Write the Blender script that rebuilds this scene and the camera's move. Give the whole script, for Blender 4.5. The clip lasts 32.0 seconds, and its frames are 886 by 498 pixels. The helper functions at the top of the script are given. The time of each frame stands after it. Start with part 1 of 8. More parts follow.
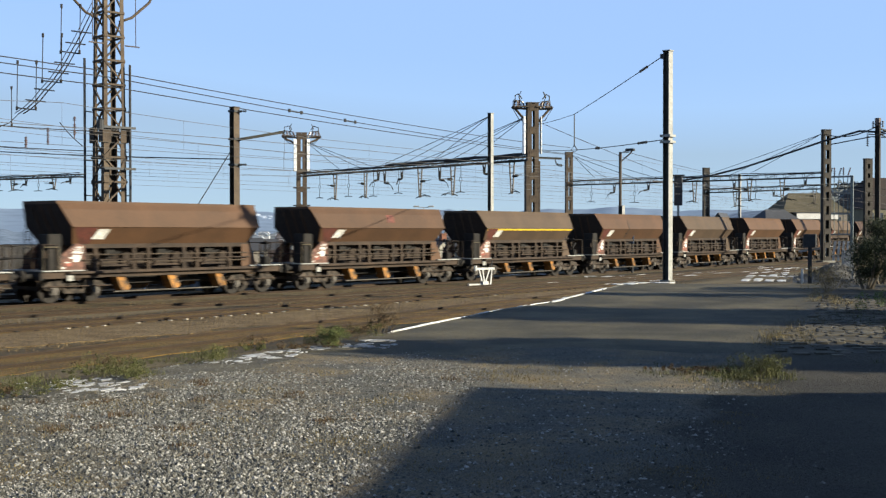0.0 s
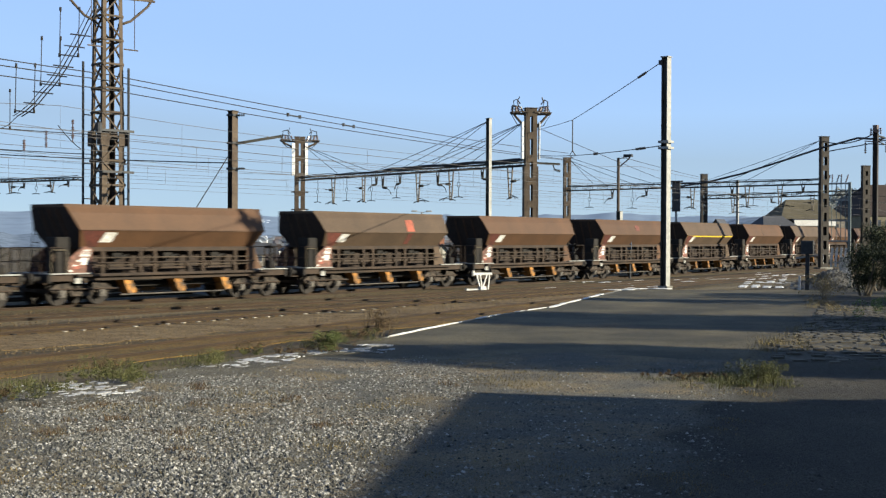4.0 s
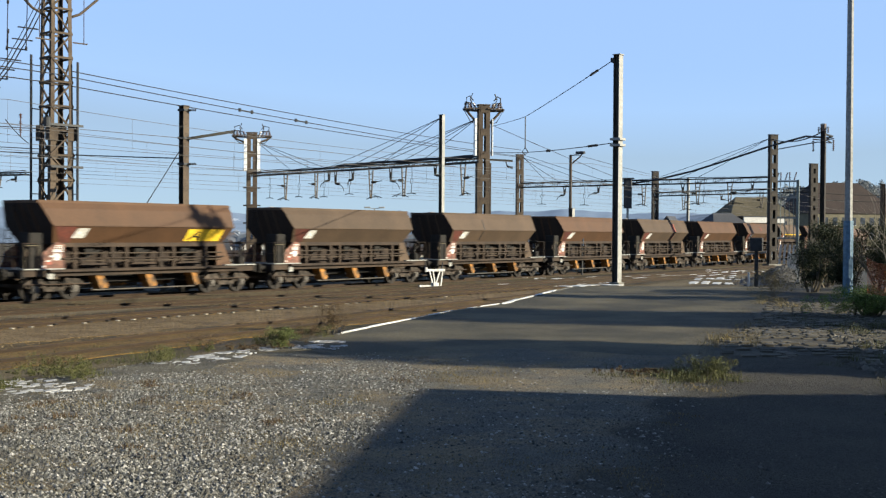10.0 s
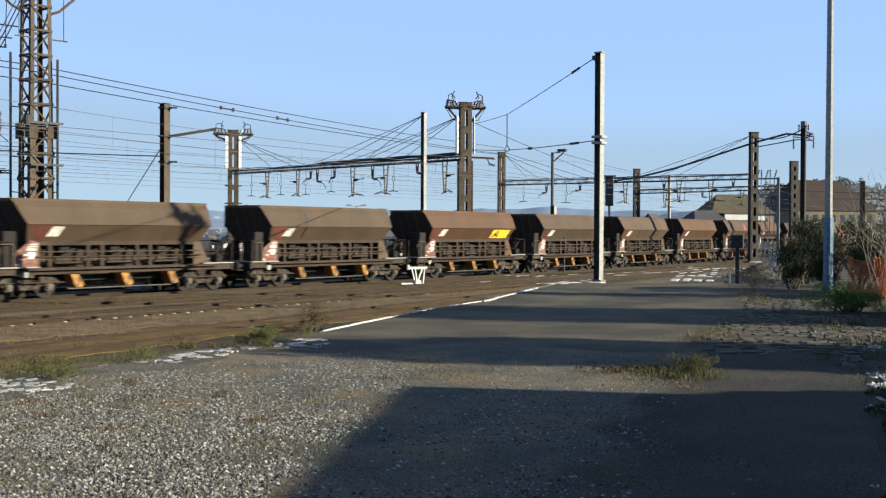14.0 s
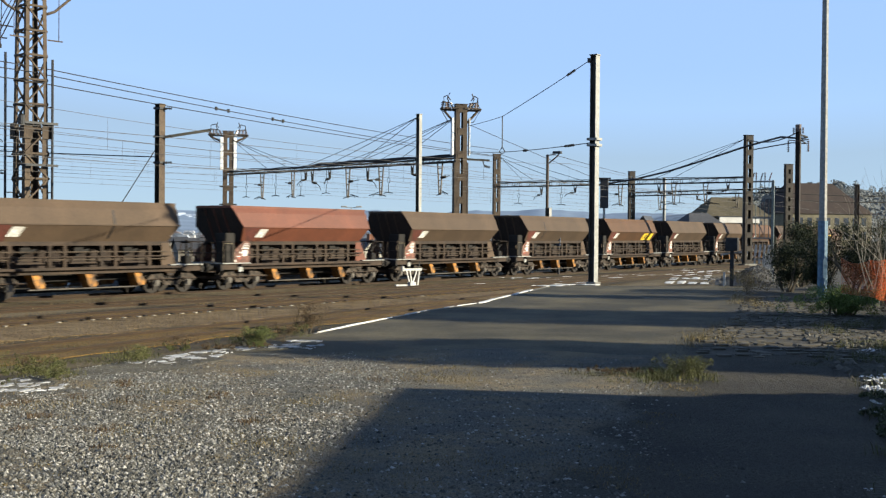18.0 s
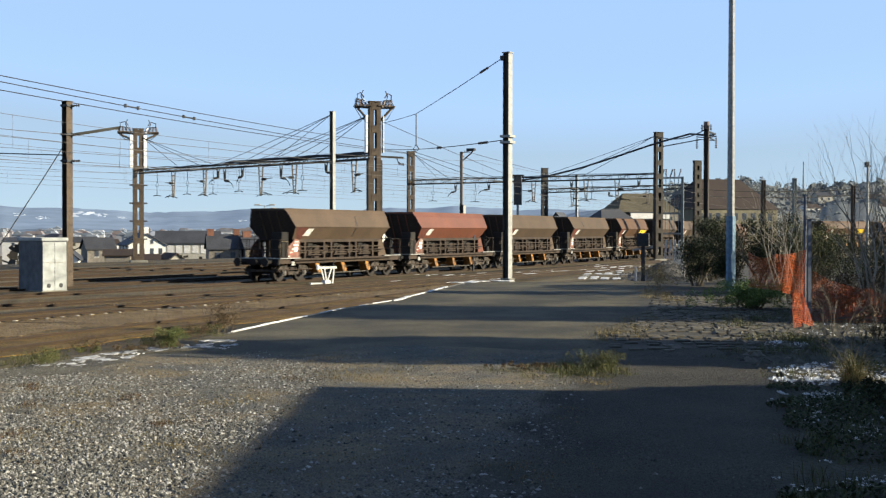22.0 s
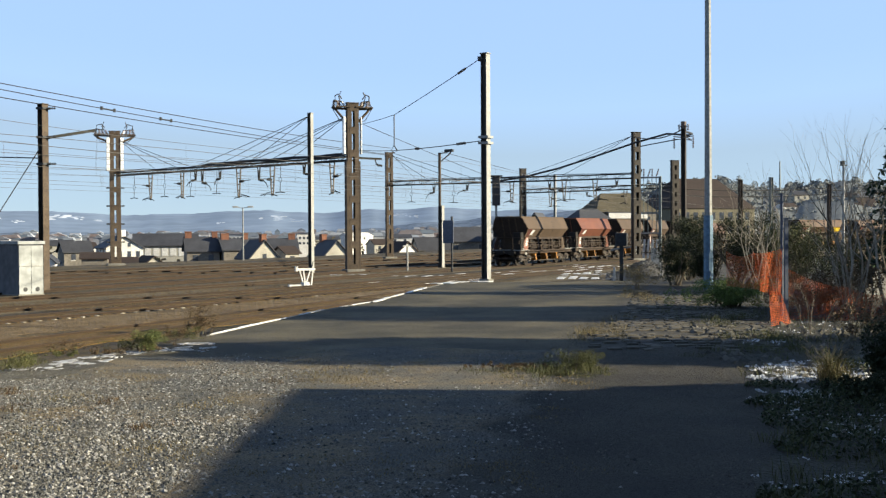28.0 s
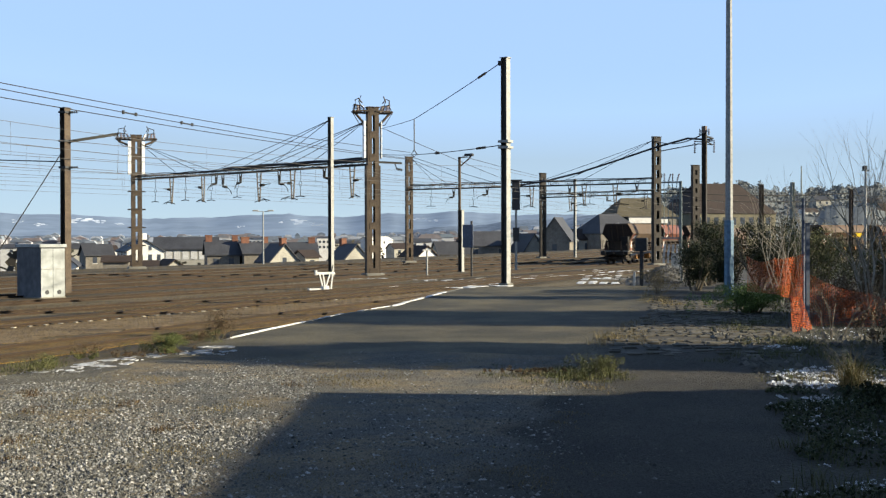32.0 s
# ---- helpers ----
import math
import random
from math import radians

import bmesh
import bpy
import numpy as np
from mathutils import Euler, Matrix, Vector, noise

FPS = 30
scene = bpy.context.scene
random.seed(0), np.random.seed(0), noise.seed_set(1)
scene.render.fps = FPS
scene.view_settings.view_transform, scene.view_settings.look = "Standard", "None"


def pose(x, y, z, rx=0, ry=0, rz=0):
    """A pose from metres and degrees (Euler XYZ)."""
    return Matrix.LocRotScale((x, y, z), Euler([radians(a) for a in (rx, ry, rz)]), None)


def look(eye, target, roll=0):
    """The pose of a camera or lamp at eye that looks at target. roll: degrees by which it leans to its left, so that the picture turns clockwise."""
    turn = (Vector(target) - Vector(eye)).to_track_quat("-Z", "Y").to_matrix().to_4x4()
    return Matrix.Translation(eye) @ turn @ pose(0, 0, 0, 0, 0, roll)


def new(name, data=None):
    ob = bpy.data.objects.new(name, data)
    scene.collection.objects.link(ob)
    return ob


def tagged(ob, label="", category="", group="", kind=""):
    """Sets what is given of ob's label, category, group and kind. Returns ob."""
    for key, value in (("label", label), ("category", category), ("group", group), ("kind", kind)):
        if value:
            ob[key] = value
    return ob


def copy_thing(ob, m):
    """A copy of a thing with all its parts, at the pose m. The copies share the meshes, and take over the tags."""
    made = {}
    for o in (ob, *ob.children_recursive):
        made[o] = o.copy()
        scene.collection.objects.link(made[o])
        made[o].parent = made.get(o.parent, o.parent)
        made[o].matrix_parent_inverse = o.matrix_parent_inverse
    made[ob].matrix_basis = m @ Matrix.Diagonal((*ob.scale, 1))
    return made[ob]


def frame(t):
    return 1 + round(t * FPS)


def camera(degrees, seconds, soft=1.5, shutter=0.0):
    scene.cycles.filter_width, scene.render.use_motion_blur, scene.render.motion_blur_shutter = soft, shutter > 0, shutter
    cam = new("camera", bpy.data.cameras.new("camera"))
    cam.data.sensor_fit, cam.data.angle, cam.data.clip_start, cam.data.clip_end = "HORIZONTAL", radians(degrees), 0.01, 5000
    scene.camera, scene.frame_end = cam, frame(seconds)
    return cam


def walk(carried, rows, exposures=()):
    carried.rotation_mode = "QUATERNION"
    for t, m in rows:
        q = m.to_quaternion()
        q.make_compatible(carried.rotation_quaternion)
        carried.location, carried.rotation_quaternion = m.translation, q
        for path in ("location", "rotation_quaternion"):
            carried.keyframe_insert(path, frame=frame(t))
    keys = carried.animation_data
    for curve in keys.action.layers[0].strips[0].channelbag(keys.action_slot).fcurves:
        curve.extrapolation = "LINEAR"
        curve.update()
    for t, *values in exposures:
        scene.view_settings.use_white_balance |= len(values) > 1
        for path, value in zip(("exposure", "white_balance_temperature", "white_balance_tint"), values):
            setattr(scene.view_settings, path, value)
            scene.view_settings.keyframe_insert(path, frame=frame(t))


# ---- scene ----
# A tripod camera on a goods platform pans slowly after a departing ballast train.
cam = camera(40.80, 32.0, soft=1.28, shutter=0.9)
PATH = [
    (0, pose(0, 0, 1.6, 89.212, 0.034, 0.000)),
    (0.5, pose(0, 0, 1.6, 89.333, -0.026, 0.082)),
    (1, pose(0, 0, 1.6, 89.147, -0.330, 0.022)),
    (1.5, pose(0, 0, 1.6, 89.294, -0.168, 0.126)),
    (2, pose(0, 0, 1.6, 89.475, 0.085, 0.463)),
    (2.5, pose(0, 0, 1.6, 89.413, -0.047, 0.200)),
    (4.5, pose(0, 0, 1.6, 89.491, -0.246, -0.109)),
    (5, pose(0, 0, 1.6, 89.585, -0.091, 0.105)),
    (5.5, pose(0, 0, 1.6, 89.582, 0.010, 0.331)),
    (6, pose(0, 0, 1.6, 89.693, 0.067, 0.260)),
    (6.5, pose(0, 0, 1.6, 89.553, -0.060, 0.192)),
    (7, pose(0, 0, 1.6, 89.546, -0.318, -0.308)),
    (7.5, pose(0, 0, 1.6, 89.526, -0.137, -0.674)),
    (8, pose(0, 0, 1.6, 89.506, -0.014, -1.065)),
    (8.5, pose(0, 0, 1.6, 89.453, -0.058, -1.698)),
    (9, pose(0, 0, 1.6, 89.344, -0.274, -2.045)),
    (9.5, pose(0, 0, 1.6, 89.265, -0.427, -2.346)),
    (10, pose(0, 0, 1.6, 89.283, -0.349, -2.369)),
    (10.5, pose(0, 0, 1.6, 89.374, -0.272, -1.969)),
    (11, pose(0, 0, 1.6, 89.341, -0.352, -2.028)),
    (11.5, pose(0, 0, 1.6, 89.234, -0.388, -2.044)),
    (12, pose(0, 0, 1.6, 89.252, -0.151, -2.521)),
    (12.5, pose(0, 0, 1.6, 89.279, -0.178, -2.846)),
    (13, pose(0, 0, 1.6, 89.152, -0.357, -2.831)),
    (13.5, pose(0, 0, 1.6, 89.120, -0.281, -2.968)),
    (14, pose(0, 0, 1.6, 89.177, -0.257, -3.233)),
    (14.5, pose(0, 0, 1.6, 89.073, -0.317, -3.190)),
    (16.5, pose(0, 0, 1.6, 89.085, -0.240, -3.312)),
    (17, pose(0, 0, 1.6, 89.106, -0.293, -3.251)),
    (17.5, pose(0, 0, 1.6, 89.096, -0.503, -3.190)),
    (18, pose(0, 0, 1.6, 89.263, -0.455, -3.477)),
    (18.5, pose(0, 0, 1.6, 89.288, -0.558, -3.494)),
    (19, pose(0, 0, 1.6, 89.433, -0.250, -3.542)),
    (19.5, pose(0, 0, 1.6, 89.194, -0.220, -3.824)),
    (20, pose(0, 0, 1.6, 89.254, -0.102, -4.313)),
    (20.5, pose(0, 0, 1.6, 89.268, 0.007, -5.075)),
    (21, pose(0, 0, 1.6, 89.070, 0.002, -5.930)),
    (21.5, pose(0, 0, 1.6, 89.173, -0.046, -6.979)),
    (22, pose(0, 0, 1.6, 89.154, -0.046, -7.580)),
    (22.5, pose(0, 0, 1.6, 89.026, 0.040, -7.970)),
    (23, pose(0, 0, 1.6, 88.897, -0.054, -8.605)),
    (23.5, pose(0, 0, 1.6, 88.977, -0.035, -8.925)),
    (24, pose(0, 0, 1.6, 88.934, -0.013, -9.078)),
    (24.5, pose(0, 0, 1.6, 88.950, 0.152, -9.288)),
    (25, pose(0, 0, 1.6, 88.989, 0.077, -9.248)),
    (25.5, pose(0, 0, 1.6, 89.040, 0.060, -9.139)),
    (27.5, pose(0, 0, 1.6, 89.058, 0.155, -8.938)),
    (28, pose(0, 0, 1.6, 89.197, 0.317, -8.605)),
    (28.5, pose(0, 0, 1.6, 89.175, 0.298, -8.337)),
    (29, pose(0, 0, 1.6, 89.201, 0.276, -8.268)),
    (29.5, pose(0, 0, 1.6, 89.208, 0.359, -8.236)),
    (30, pose(0, 0, 1.6, 89.237, 0.303, -8.193)),
    (30.5, pose(0, 0, 1.6, 89.339, 0.354, -7.986)),
    (31, pose(0, 0, 1.6, 89.385, 0.390, -7.915)),
    (31.5, pose(0, 0, 1.6, 89.409, 0.343, -7.858)),
    (32, pose(0, 0, 1.6, 89.406, 0.151, -7.658)),
]
walk(cam, PATH, exposures=[(0, 1.22, 6200, 10), (18, 1.27, 6230, 10), (25, 1.36, 6450, 10), (32, 1.36, 6450, 10)])

# ---- sky, sun ----
SUN_EL, SUN_AZ = 18.0, 105.0          # degrees; azimuth clockwise from +y
world = bpy.data.worlds.new("sky")
scene.world = world
world.use_nodes = True
wn = world.node_tree
sky = wn.nodes.new("ShaderNodeTexSky")
sky.sky_type = "NISHITA"
sky.sun_disc = False
sky.sun_elevation, sky.sun_rotation = radians(SUN_EL), radians(SUN_AZ)
sky.air_density, sky.dust_density, sky.ozone_density = 0.65, 0.0, 5.0
wn.nodes["Background"].inputs["Strength"].default_value = 0.106
tint = wn.nodes.new("ShaderNodeMixRGB")
tint.blend_type = "MIX"               # clear sky seen through a thin even winter haze
tint.inputs["Color2"].default_value = (1.8, 2.45, 3.3, 1)
deep = wn.nodes.new("ShaderNodeMixRGB")               # thin dry winter air: a deep zenith
deep.blend_type = "MULTIPLY"
deep.inputs["Fac"].default_value, deep.inputs["Color2"].default_value = 1.0, (0.64, 0.63, 0.6, 1)
wn.links.new(sky.outputs[0], deep.inputs["Color1"])
wn.links.new(deep.outputs[0], tint.inputs["Color1"])
grey, thin = wn.nodes.new("ShaderNodeRGBToBW"), wn.nodes.new("ShaderNodeMapRange")   # the haze thins out overhead, where the clear sky is darkest
thin.inputs["From Min"].default_value, thin.inputs["From Max"].default_value = 0.55, 1.15
thin.inputs["To Min"].default_value, thin.inputs["To Max"].default_value = 0.05, 0.74
low = wn.nodes.new("ShaderNodeMapRange")              # and is greyer low down, where it is thickest
low.inputs["From Max"].default_value = 4.0
pale = wn.nodes.new("ShaderNodeValToRGB")
pale.color_ramp.elements.new(0.575)
pale.color_ramp.elements.new(0.68)
for e, (at, c) in zip(pale.color_ramp.elements, ((0.35, (1.98, 2.88, 4.5)), (0.575, (2.0, 2.86, 4.35)), (0.68, (2.1, 2.92, 4.1)), (0.85, (1.93, 2.42, 2.9)))):
    e.position, e.color = at, (*c, 1)
wn.links.new(grey.outputs["Val"], low.inputs["Value"])
wn.links.new(low.outputs["Result"], pale.inputs["Fac"])
wn.links.new(pale.outputs[0], tint.inputs["Color2"])
wn.links.new(sky.outputs[0], grey.inputs["Color"])
wn.links.new(grey.outputs["Val"], thin.inputs["Value"])
wn.links.new(thin.outputs["Result"], tint.inputs["Fac"])
wn.links.new(tint.outputs[0], wn.nodes["Background"].inputs["Color"])
sun_data = bpy.data.lights.new("sun", "SUN")
sun_data.energy, sun_data.angle, sun_data.color = 5.0, radians(0.5), (1.0, 0.89, 0.66)
sun_ob = new("sun", sun_data)
sun_dir = Vector((math.sin(radians(SUN_AZ)) * math.cos(radians(SUN_EL)), math.cos(radians(SUN_AZ)) * math.cos(radians(SUN_EL)), math.sin(radians(SUN_EL))))
sun_ob.matrix_world = look(sun_dir * 100, (0, 0, 0))


# ---- materials ----
def mat(name, base, dark=None, rough=0.8, metal=0.0, grain=8.0, blotch=0.7, bump=0.25, vary=0.0, spec=0.3, third=None, bias=0.5, bump_dist=0.02, stretch=None, edge=0.16, punch=(0.72, 1.22), top=0.28):
    """A surface of two or three tones: broad stains at `blotch` per metre, fine grain at `grain` per metre, with relief from the grain."""
    m = bpy.data.materials.new(name)
    m.use_nodes = True
    t = m.node_tree
    n, l = t.nodes, t.links
    b = n["Principled BSDF"]
    b.inputs["Roughness"].default_value, b.inputs["Metallic"].default_value = rough, metal
    b.inputs["Specular IOR Level"].default_value = spec
    dark = dark or tuple(c * 0.62 for c in base)
    co = n.new("ShaderNodeTexCoord")
    big = n.new("ShaderNodeTexNoise")
    big.inputs["Scale"].default_value, big.inputs["Detail"].default_value, big.inputs["Roughness"].default_value = blotch, 6.0, 0.6
    fine = n.new("ShaderNodeTexNoise")
    fine.inputs["Scale"].default_value, fine.inputs["Detail"].default_value = grain, 4.0
    for x in (big, fine):
        l.new(co.outputs["Object"], x.inputs["Vector"])
    if stretch:
        mp = n.new("ShaderNodeMapping")
        mp.inputs["Rotation"].default_value = (0, 0, radians(stretch[0]))
        l.new(co.outputs["Object"], mp.inputs["Vector"])
        ms = n.new("ShaderNodeMapping")
        ms.inputs["Scale"].default_value = (1, stretch[1], 1)
        l.new(mp.outputs["Vector"], ms.inputs["Vector"])
        l.new(ms.outputs["Vector"], big.inputs["Vector"])
    r1 = n.new("ShaderNodeValToRGB")
    r1.color_ramp.elements[0].position, r1.color_ramp.elements[1].position = bias - edge, bias + edge
    r1.color_ramp.elements[0].color, r1.color_ramp.elements[1].color = (*dark, 1), (*base, 1)
    if third:
        e = r1.color_ramp.elements.new(min(0.98, bias + top))
        e.color = (*third, 1)
    l.new(big.outputs["Fac"], r1.inputs["Fac"])
    r2 = n.new("ShaderNodeMapRange")
    r2.inputs["From Min"].default_value, r2.inputs["From Max"].default_value = 0.3, 0.7
    r2.inputs["To Min"].default_value, r2.inputs["To Max"].default_value = punch
    l.new(fine.outputs["Fac"], r2.inputs["Value"])
    hsv = n.new("ShaderNodeHueSaturation")
    l.new(r1.outputs["Color"], hsv.inputs["Color"])
    l.new(r2.outputs["Result"], hsv.inputs["Value"])
    if vary:
        info = n.new("ShaderNodeObjectInfo")
        mul = n.new("ShaderNodeMapRange")
        mul.inputs["To Min"].default_value, mul.inputs["To Max"].default_value = 1 - vary, 1 + vary
        l.new(info.outputs["Random"], mul.inputs["Value"])
        h2 = n.new("ShaderNodeHueSaturation")
        l.new(hsv.outputs["Color"], h2.inputs["Color"])
        l.new(mul.outputs["Result"], h2.inputs["Value"])
        hsv = h2
    l.new(hsv.outputs["Color"], b.inputs["Base Color"])
    if bump:
        bp = n.new("ShaderNodeBump")
        bp.inputs["Strength"].default_value, bp.inputs["Distance"].default_value = bump, bump_dist
        l.new(fine.outputs["Fac"], bp.inputs["Height"])
        l.new(bp.outputs["Normal"], b.inputs["Normal"])
    return m


def island_mat(name, cols, rough=0.85, grain=14.0):
    """Many loose pieces in one mesh, each with a tone of its own."""
    m = bpy.data.materials.new(name)
    m.use_nodes = True
    n, l = m.node_tree.nodes, m.node_tree.links
    b = n["Principled BSDF"]
    b.inputs["Roughness"].default_value, b.inputs["Specular IOR Level"].default_value = rough, 0.25
    geo = n.new("ShaderNodeNewGeometry")
    r = n.new("ShaderNodeValToRGB")
    els = r.color_ramp.elements
    while len(els) < len(cols):
        els.new(0.5)
    for i, c in enumerate(cols):
        els[i].position, els[i].color = i / (len(cols) - 1), (*c, 1)
    l.new(geo.outputs["Random Per Island"], r.inputs["Fac"])
    noi = n.new("ShaderNodeTexNoise")
    noi.inputs["Scale"].default_value = grain
    hs = n.new("ShaderNodeHueSaturation")
    mr = n.new("ShaderNodeMapRange")
    mr.inputs["To Min"].default_value, mr.inputs["To Max"].default_value = 0.7, 1.3
    co = n.new("ShaderNodeTexCoord")
    l.new(co.outputs["Object"], noi.inputs["Vector"])
    l.new(noi.outputs["Fac"], mr.inputs["Value"])
    l.new(mr.outputs["Result"], hs.inputs["Value"])
    l.new(r.outputs["Color"], hs.inputs["Color"])
    l.new(hs.outputs["Color"], b.inputs["Base Color"])
    return m


M_DIRT = mat("yard_dirt", (0.068, 0.0485, 0.019), (0.025, 0.018, 0.008), 0.95, grain=13, blotch=0.5, bump=0.8, bump_dist=0.06, third=(0.112, 0.087, 0.048), stretch=(35, 0.045), edge=0.055, bias=0.46, top=0.15, punch=(0.5, 1.5))
M_ASPHALT = mat("old_asphalt", (0.076, 0.064, 0.037), (0.035, 0.031, 0.019), 0.9, grain=30, blotch=0.5, bump=0.6, third=(0.122, 0.098, 0.055), edge=0.08, punch=(0.42, 1.6))
M_GRAVEL = mat("grey_gravel_bed", (0.072, 0.07, 0.059), (0.046, 0.045, 0.038), 0.95, grain=75, blotch=0.9, bump=1.0, bump_dist=0.03, third=(0.128, 0.1, 0.06), bias=0.34, edge=0.1, punch=(0.3, 2.0))
M_STONES = island_mat("gravel_stones", [(0.028, 0.028, 0.024), (0.056, 0.056, 0.05), (0.09, 0.09, 0.082), (0.105, 0.096, 0.076), (0.13, 0.129, 0.119), (0.21, 0.205, 0.187), (0.35, 0.34, 0.315)])
M_RUBBLE = island_mat("dull_rubble", [(0.03, 0.028, 0.022), (0.06, 0.056, 0.044), (0.09, 0.083, 0.066), (0.14, 0.13, 0.11)])
M_BALLAST = island_mat("ballast_stones", [(0.036, 0.022, 0.008), (0.075, 0.047, 0.018), (0.11, 0.076, 0.034), (0.16, 0.122, 0.068)])
M_SNOW = mat("old_snow", (0.62, 0.64, 0.67), (0.33, 0.32, 0.29), 0.75, grain=18, blotch=2.0, bump=0.5)
M_GRUBBY = mat("grubby_snow", (0.42, 0.43, 0.44), (0.2, 0.19, 0.17), 0.8, grain=18, blotch=5.0, bump=0.5)
M_KERB = mat("kerb_stone", (0.19, 0.182, 0.155), (0.1, 0.095, 0.08), 0.9, grain=16, blotch=1.2, vary=0.15)
M_RAIL = mat("rusty_rail", (0.036, 0.021, 0.01), (0.02, 0.0125, 0.007), 0.85, 0.0, grain=25, blotch=0.6)
M_CHAIR = mat("shadow_black_chair", (0.016, 0.012, 0.008), (0.009, 0.007, 0.005), 0.8, grain=20, blotch=2.0)
M_BLEACHED = mat("bleached_sleeper_end", (0.4, 0.37, 0.31), (0.2, 0.17, 0.12), 0.85, grain=20, blotch=3.0, vary=0.3)
M_SLEEPER = mat("creosoted_sleeper", (0.06, 0.037, 0.0145), (0.032, 0.022, 0.011), 0.9, grain=18, blotch=1.5, vary=0.3)
M_RUSTSTEEL = mat("weathered_steel", (0.082, 0.061, 0.041), (0.042, 0.03, 0.021), 0.8, 0.0, grain=12, blotch=1.1, vary=0.15)
M_DARKMAST = mat("dark_mast_steel", (0.04, 0.034, 0.027), (0.022, 0.018, 0.015), 0.8, 0.0, grain=12, blotch=1.1)
# darker galvanising that paints the sides turned from the sun
M_SHADEGALV = mat("shaded_galvanising", (0.085, 0.08, 0.07), (0.045, 0.04, 0.033), 0.85, 0.0, grain=14, blotch=1.2)
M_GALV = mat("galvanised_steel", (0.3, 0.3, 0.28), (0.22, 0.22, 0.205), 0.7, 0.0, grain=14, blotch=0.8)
M_GREYPAINT = mat("green_grey_paint", (0.17, 0.2, 0.19), (0.1, 0.12, 0.115), 0.6, 0.0, grain=12, blotch=0.8)
M_WHITEPAINT = mat("chalky_white_paint", (0.62, 0.62, 0.59), (0.42, 0.41, 0.38), 0.7, grain=10, blotch=2.5)
M_BLUEPAINT = mat("faded_blue_paint", (0.12, 0.21, 0.29), (0.09, 0.15, 0.21), 0.6, grain=10, blotch=1.5)
M_WIRE = mat("dull_copper_wire", (0.024, 0.022, 0.021), (0.015, 0.014, 0.013), 0.8, 0.0, grain=20, bump=0)
M_FINEWIRE = mat("thin_copper_wire", (0.09, 0.085, 0.08), (0.06, 0.057, 0.055), 0.7, 0.0, grain=20, bump=0)
# near-black brown that paints the shade on wagon ends, belly and doors
M_SHADEDARK = mat("shade_dark_wall", (0.035, 0.024, 0.018), (0.02, 0.014, 0.011), 0.85, grain=10, blotch=1.0)
M_INSUL = mat("brown_glazed_insulator", (0.10, 0.05, 0.035), (0.06, 0.03, 0.02), 0.3, grain=10, bump=0, spec=0.5)
M_CONCRETE = mat("cabinet_concrete", (0.31, 0.325, 0.315), (0.24, 0.252, 0.243), 0.85, grain=2.5, blotch=0.8, bump=0.1)
M_CABSHADE = mat("shaded_cabinet_grey", (0.1, 0.105, 0.115), (0.08, 0.084, 0.092), 0.8, grain=3, blotch=0.8, bump=0.1)
M_BEAM = mat("grimy_beam_steel", (0.03, 0.029, 0.024), (0.016, 0.016, 0.014), 0.8, 0.1, grain=12, blotch=1.0)
M_DARKPAINT = mat("dark_grey_paint", (0.032, 0.034, 0.036), (0.02, 0.021, 0.023), 0.6, grain=12)
M_BLUEGREY = mat("blue_grey_panel", (0.08, 0.1, 0.14), (0.055, 0.07, 0.1), 0.6, grain=9)
M_BROWN = mat("rust_brown_hopper_paint", (0.078, 0.0385, 0.0175), (0.052, 0.027, 0.0128), 0.7, grain=10, blotch=0.5, vary=0.14, third=(0.104, 0.062, 0.035), bump=0.05, punch=(0.9, 1.1))
M_TAN = mat("dusty_brown_hopper_paint", (0.073, 0.0475, 0.0285), (0.048, 0.032, 0.0195), 0.75, grain=10, blotch=0.5, vary=0.1, third=(0.114, 0.074, 0.043), bump=0.05, punch=(0.9, 1.1))
M_ORANGE = mat("fresh_red_oxide_paint", (0.128, 0.043, 0.023), (0.09, 0.032, 0.018), 0.6, grain=10, blotch=0.6, third=(0.15, 0.055, 0.03), bump=0.05, punch=(0.9, 1.1))
M_REDTRIM = mat("red_trim_paint", (0.25, 0.07, 0.045), (0.17, 0.05, 0.035), 0.6, grain=12, blotch=2)
M_UNDER = mat("grimy_underframe", (0.022, 0.019, 0.016), (0.012, 0.011, 0.01), 0.85, 0.1, grain=14, blotch=2, vary=0.2)
M_SILL = mat("dusty_sill_paint", (0.045, 0.029, 0.018), (0.02, 0.014, 0.01), 0.8, grain=12, blotch=1.2, vary=0.12)
M_WHEEL = mat("worn_wheel_steel", (0.022, 0.018, 0.015), (0.011, 0.0095, 0.008), 0.8, 0.0, grain=14, blotch=3)
M_YELLOW = mat("yellow_chute_paint", (0.3, 0.13, 0.018), (0.055, 0.033, 0.016), 0.65, grain=9, blotch=4.0, edge=0.1, vary=0.35)
M_SIGNYEL = mat("yellow_sign_paint", (0.75, 0.52, 0.03), (0.6, 0.4, 0.03), 0.6, grain=9, blotch=2)
M_LOAD = island_mat("ballast_load", [(0.2, 0.17, 0.14), (0.3, 0.27, 0.23), (0.4, 0.37, 0.33)])


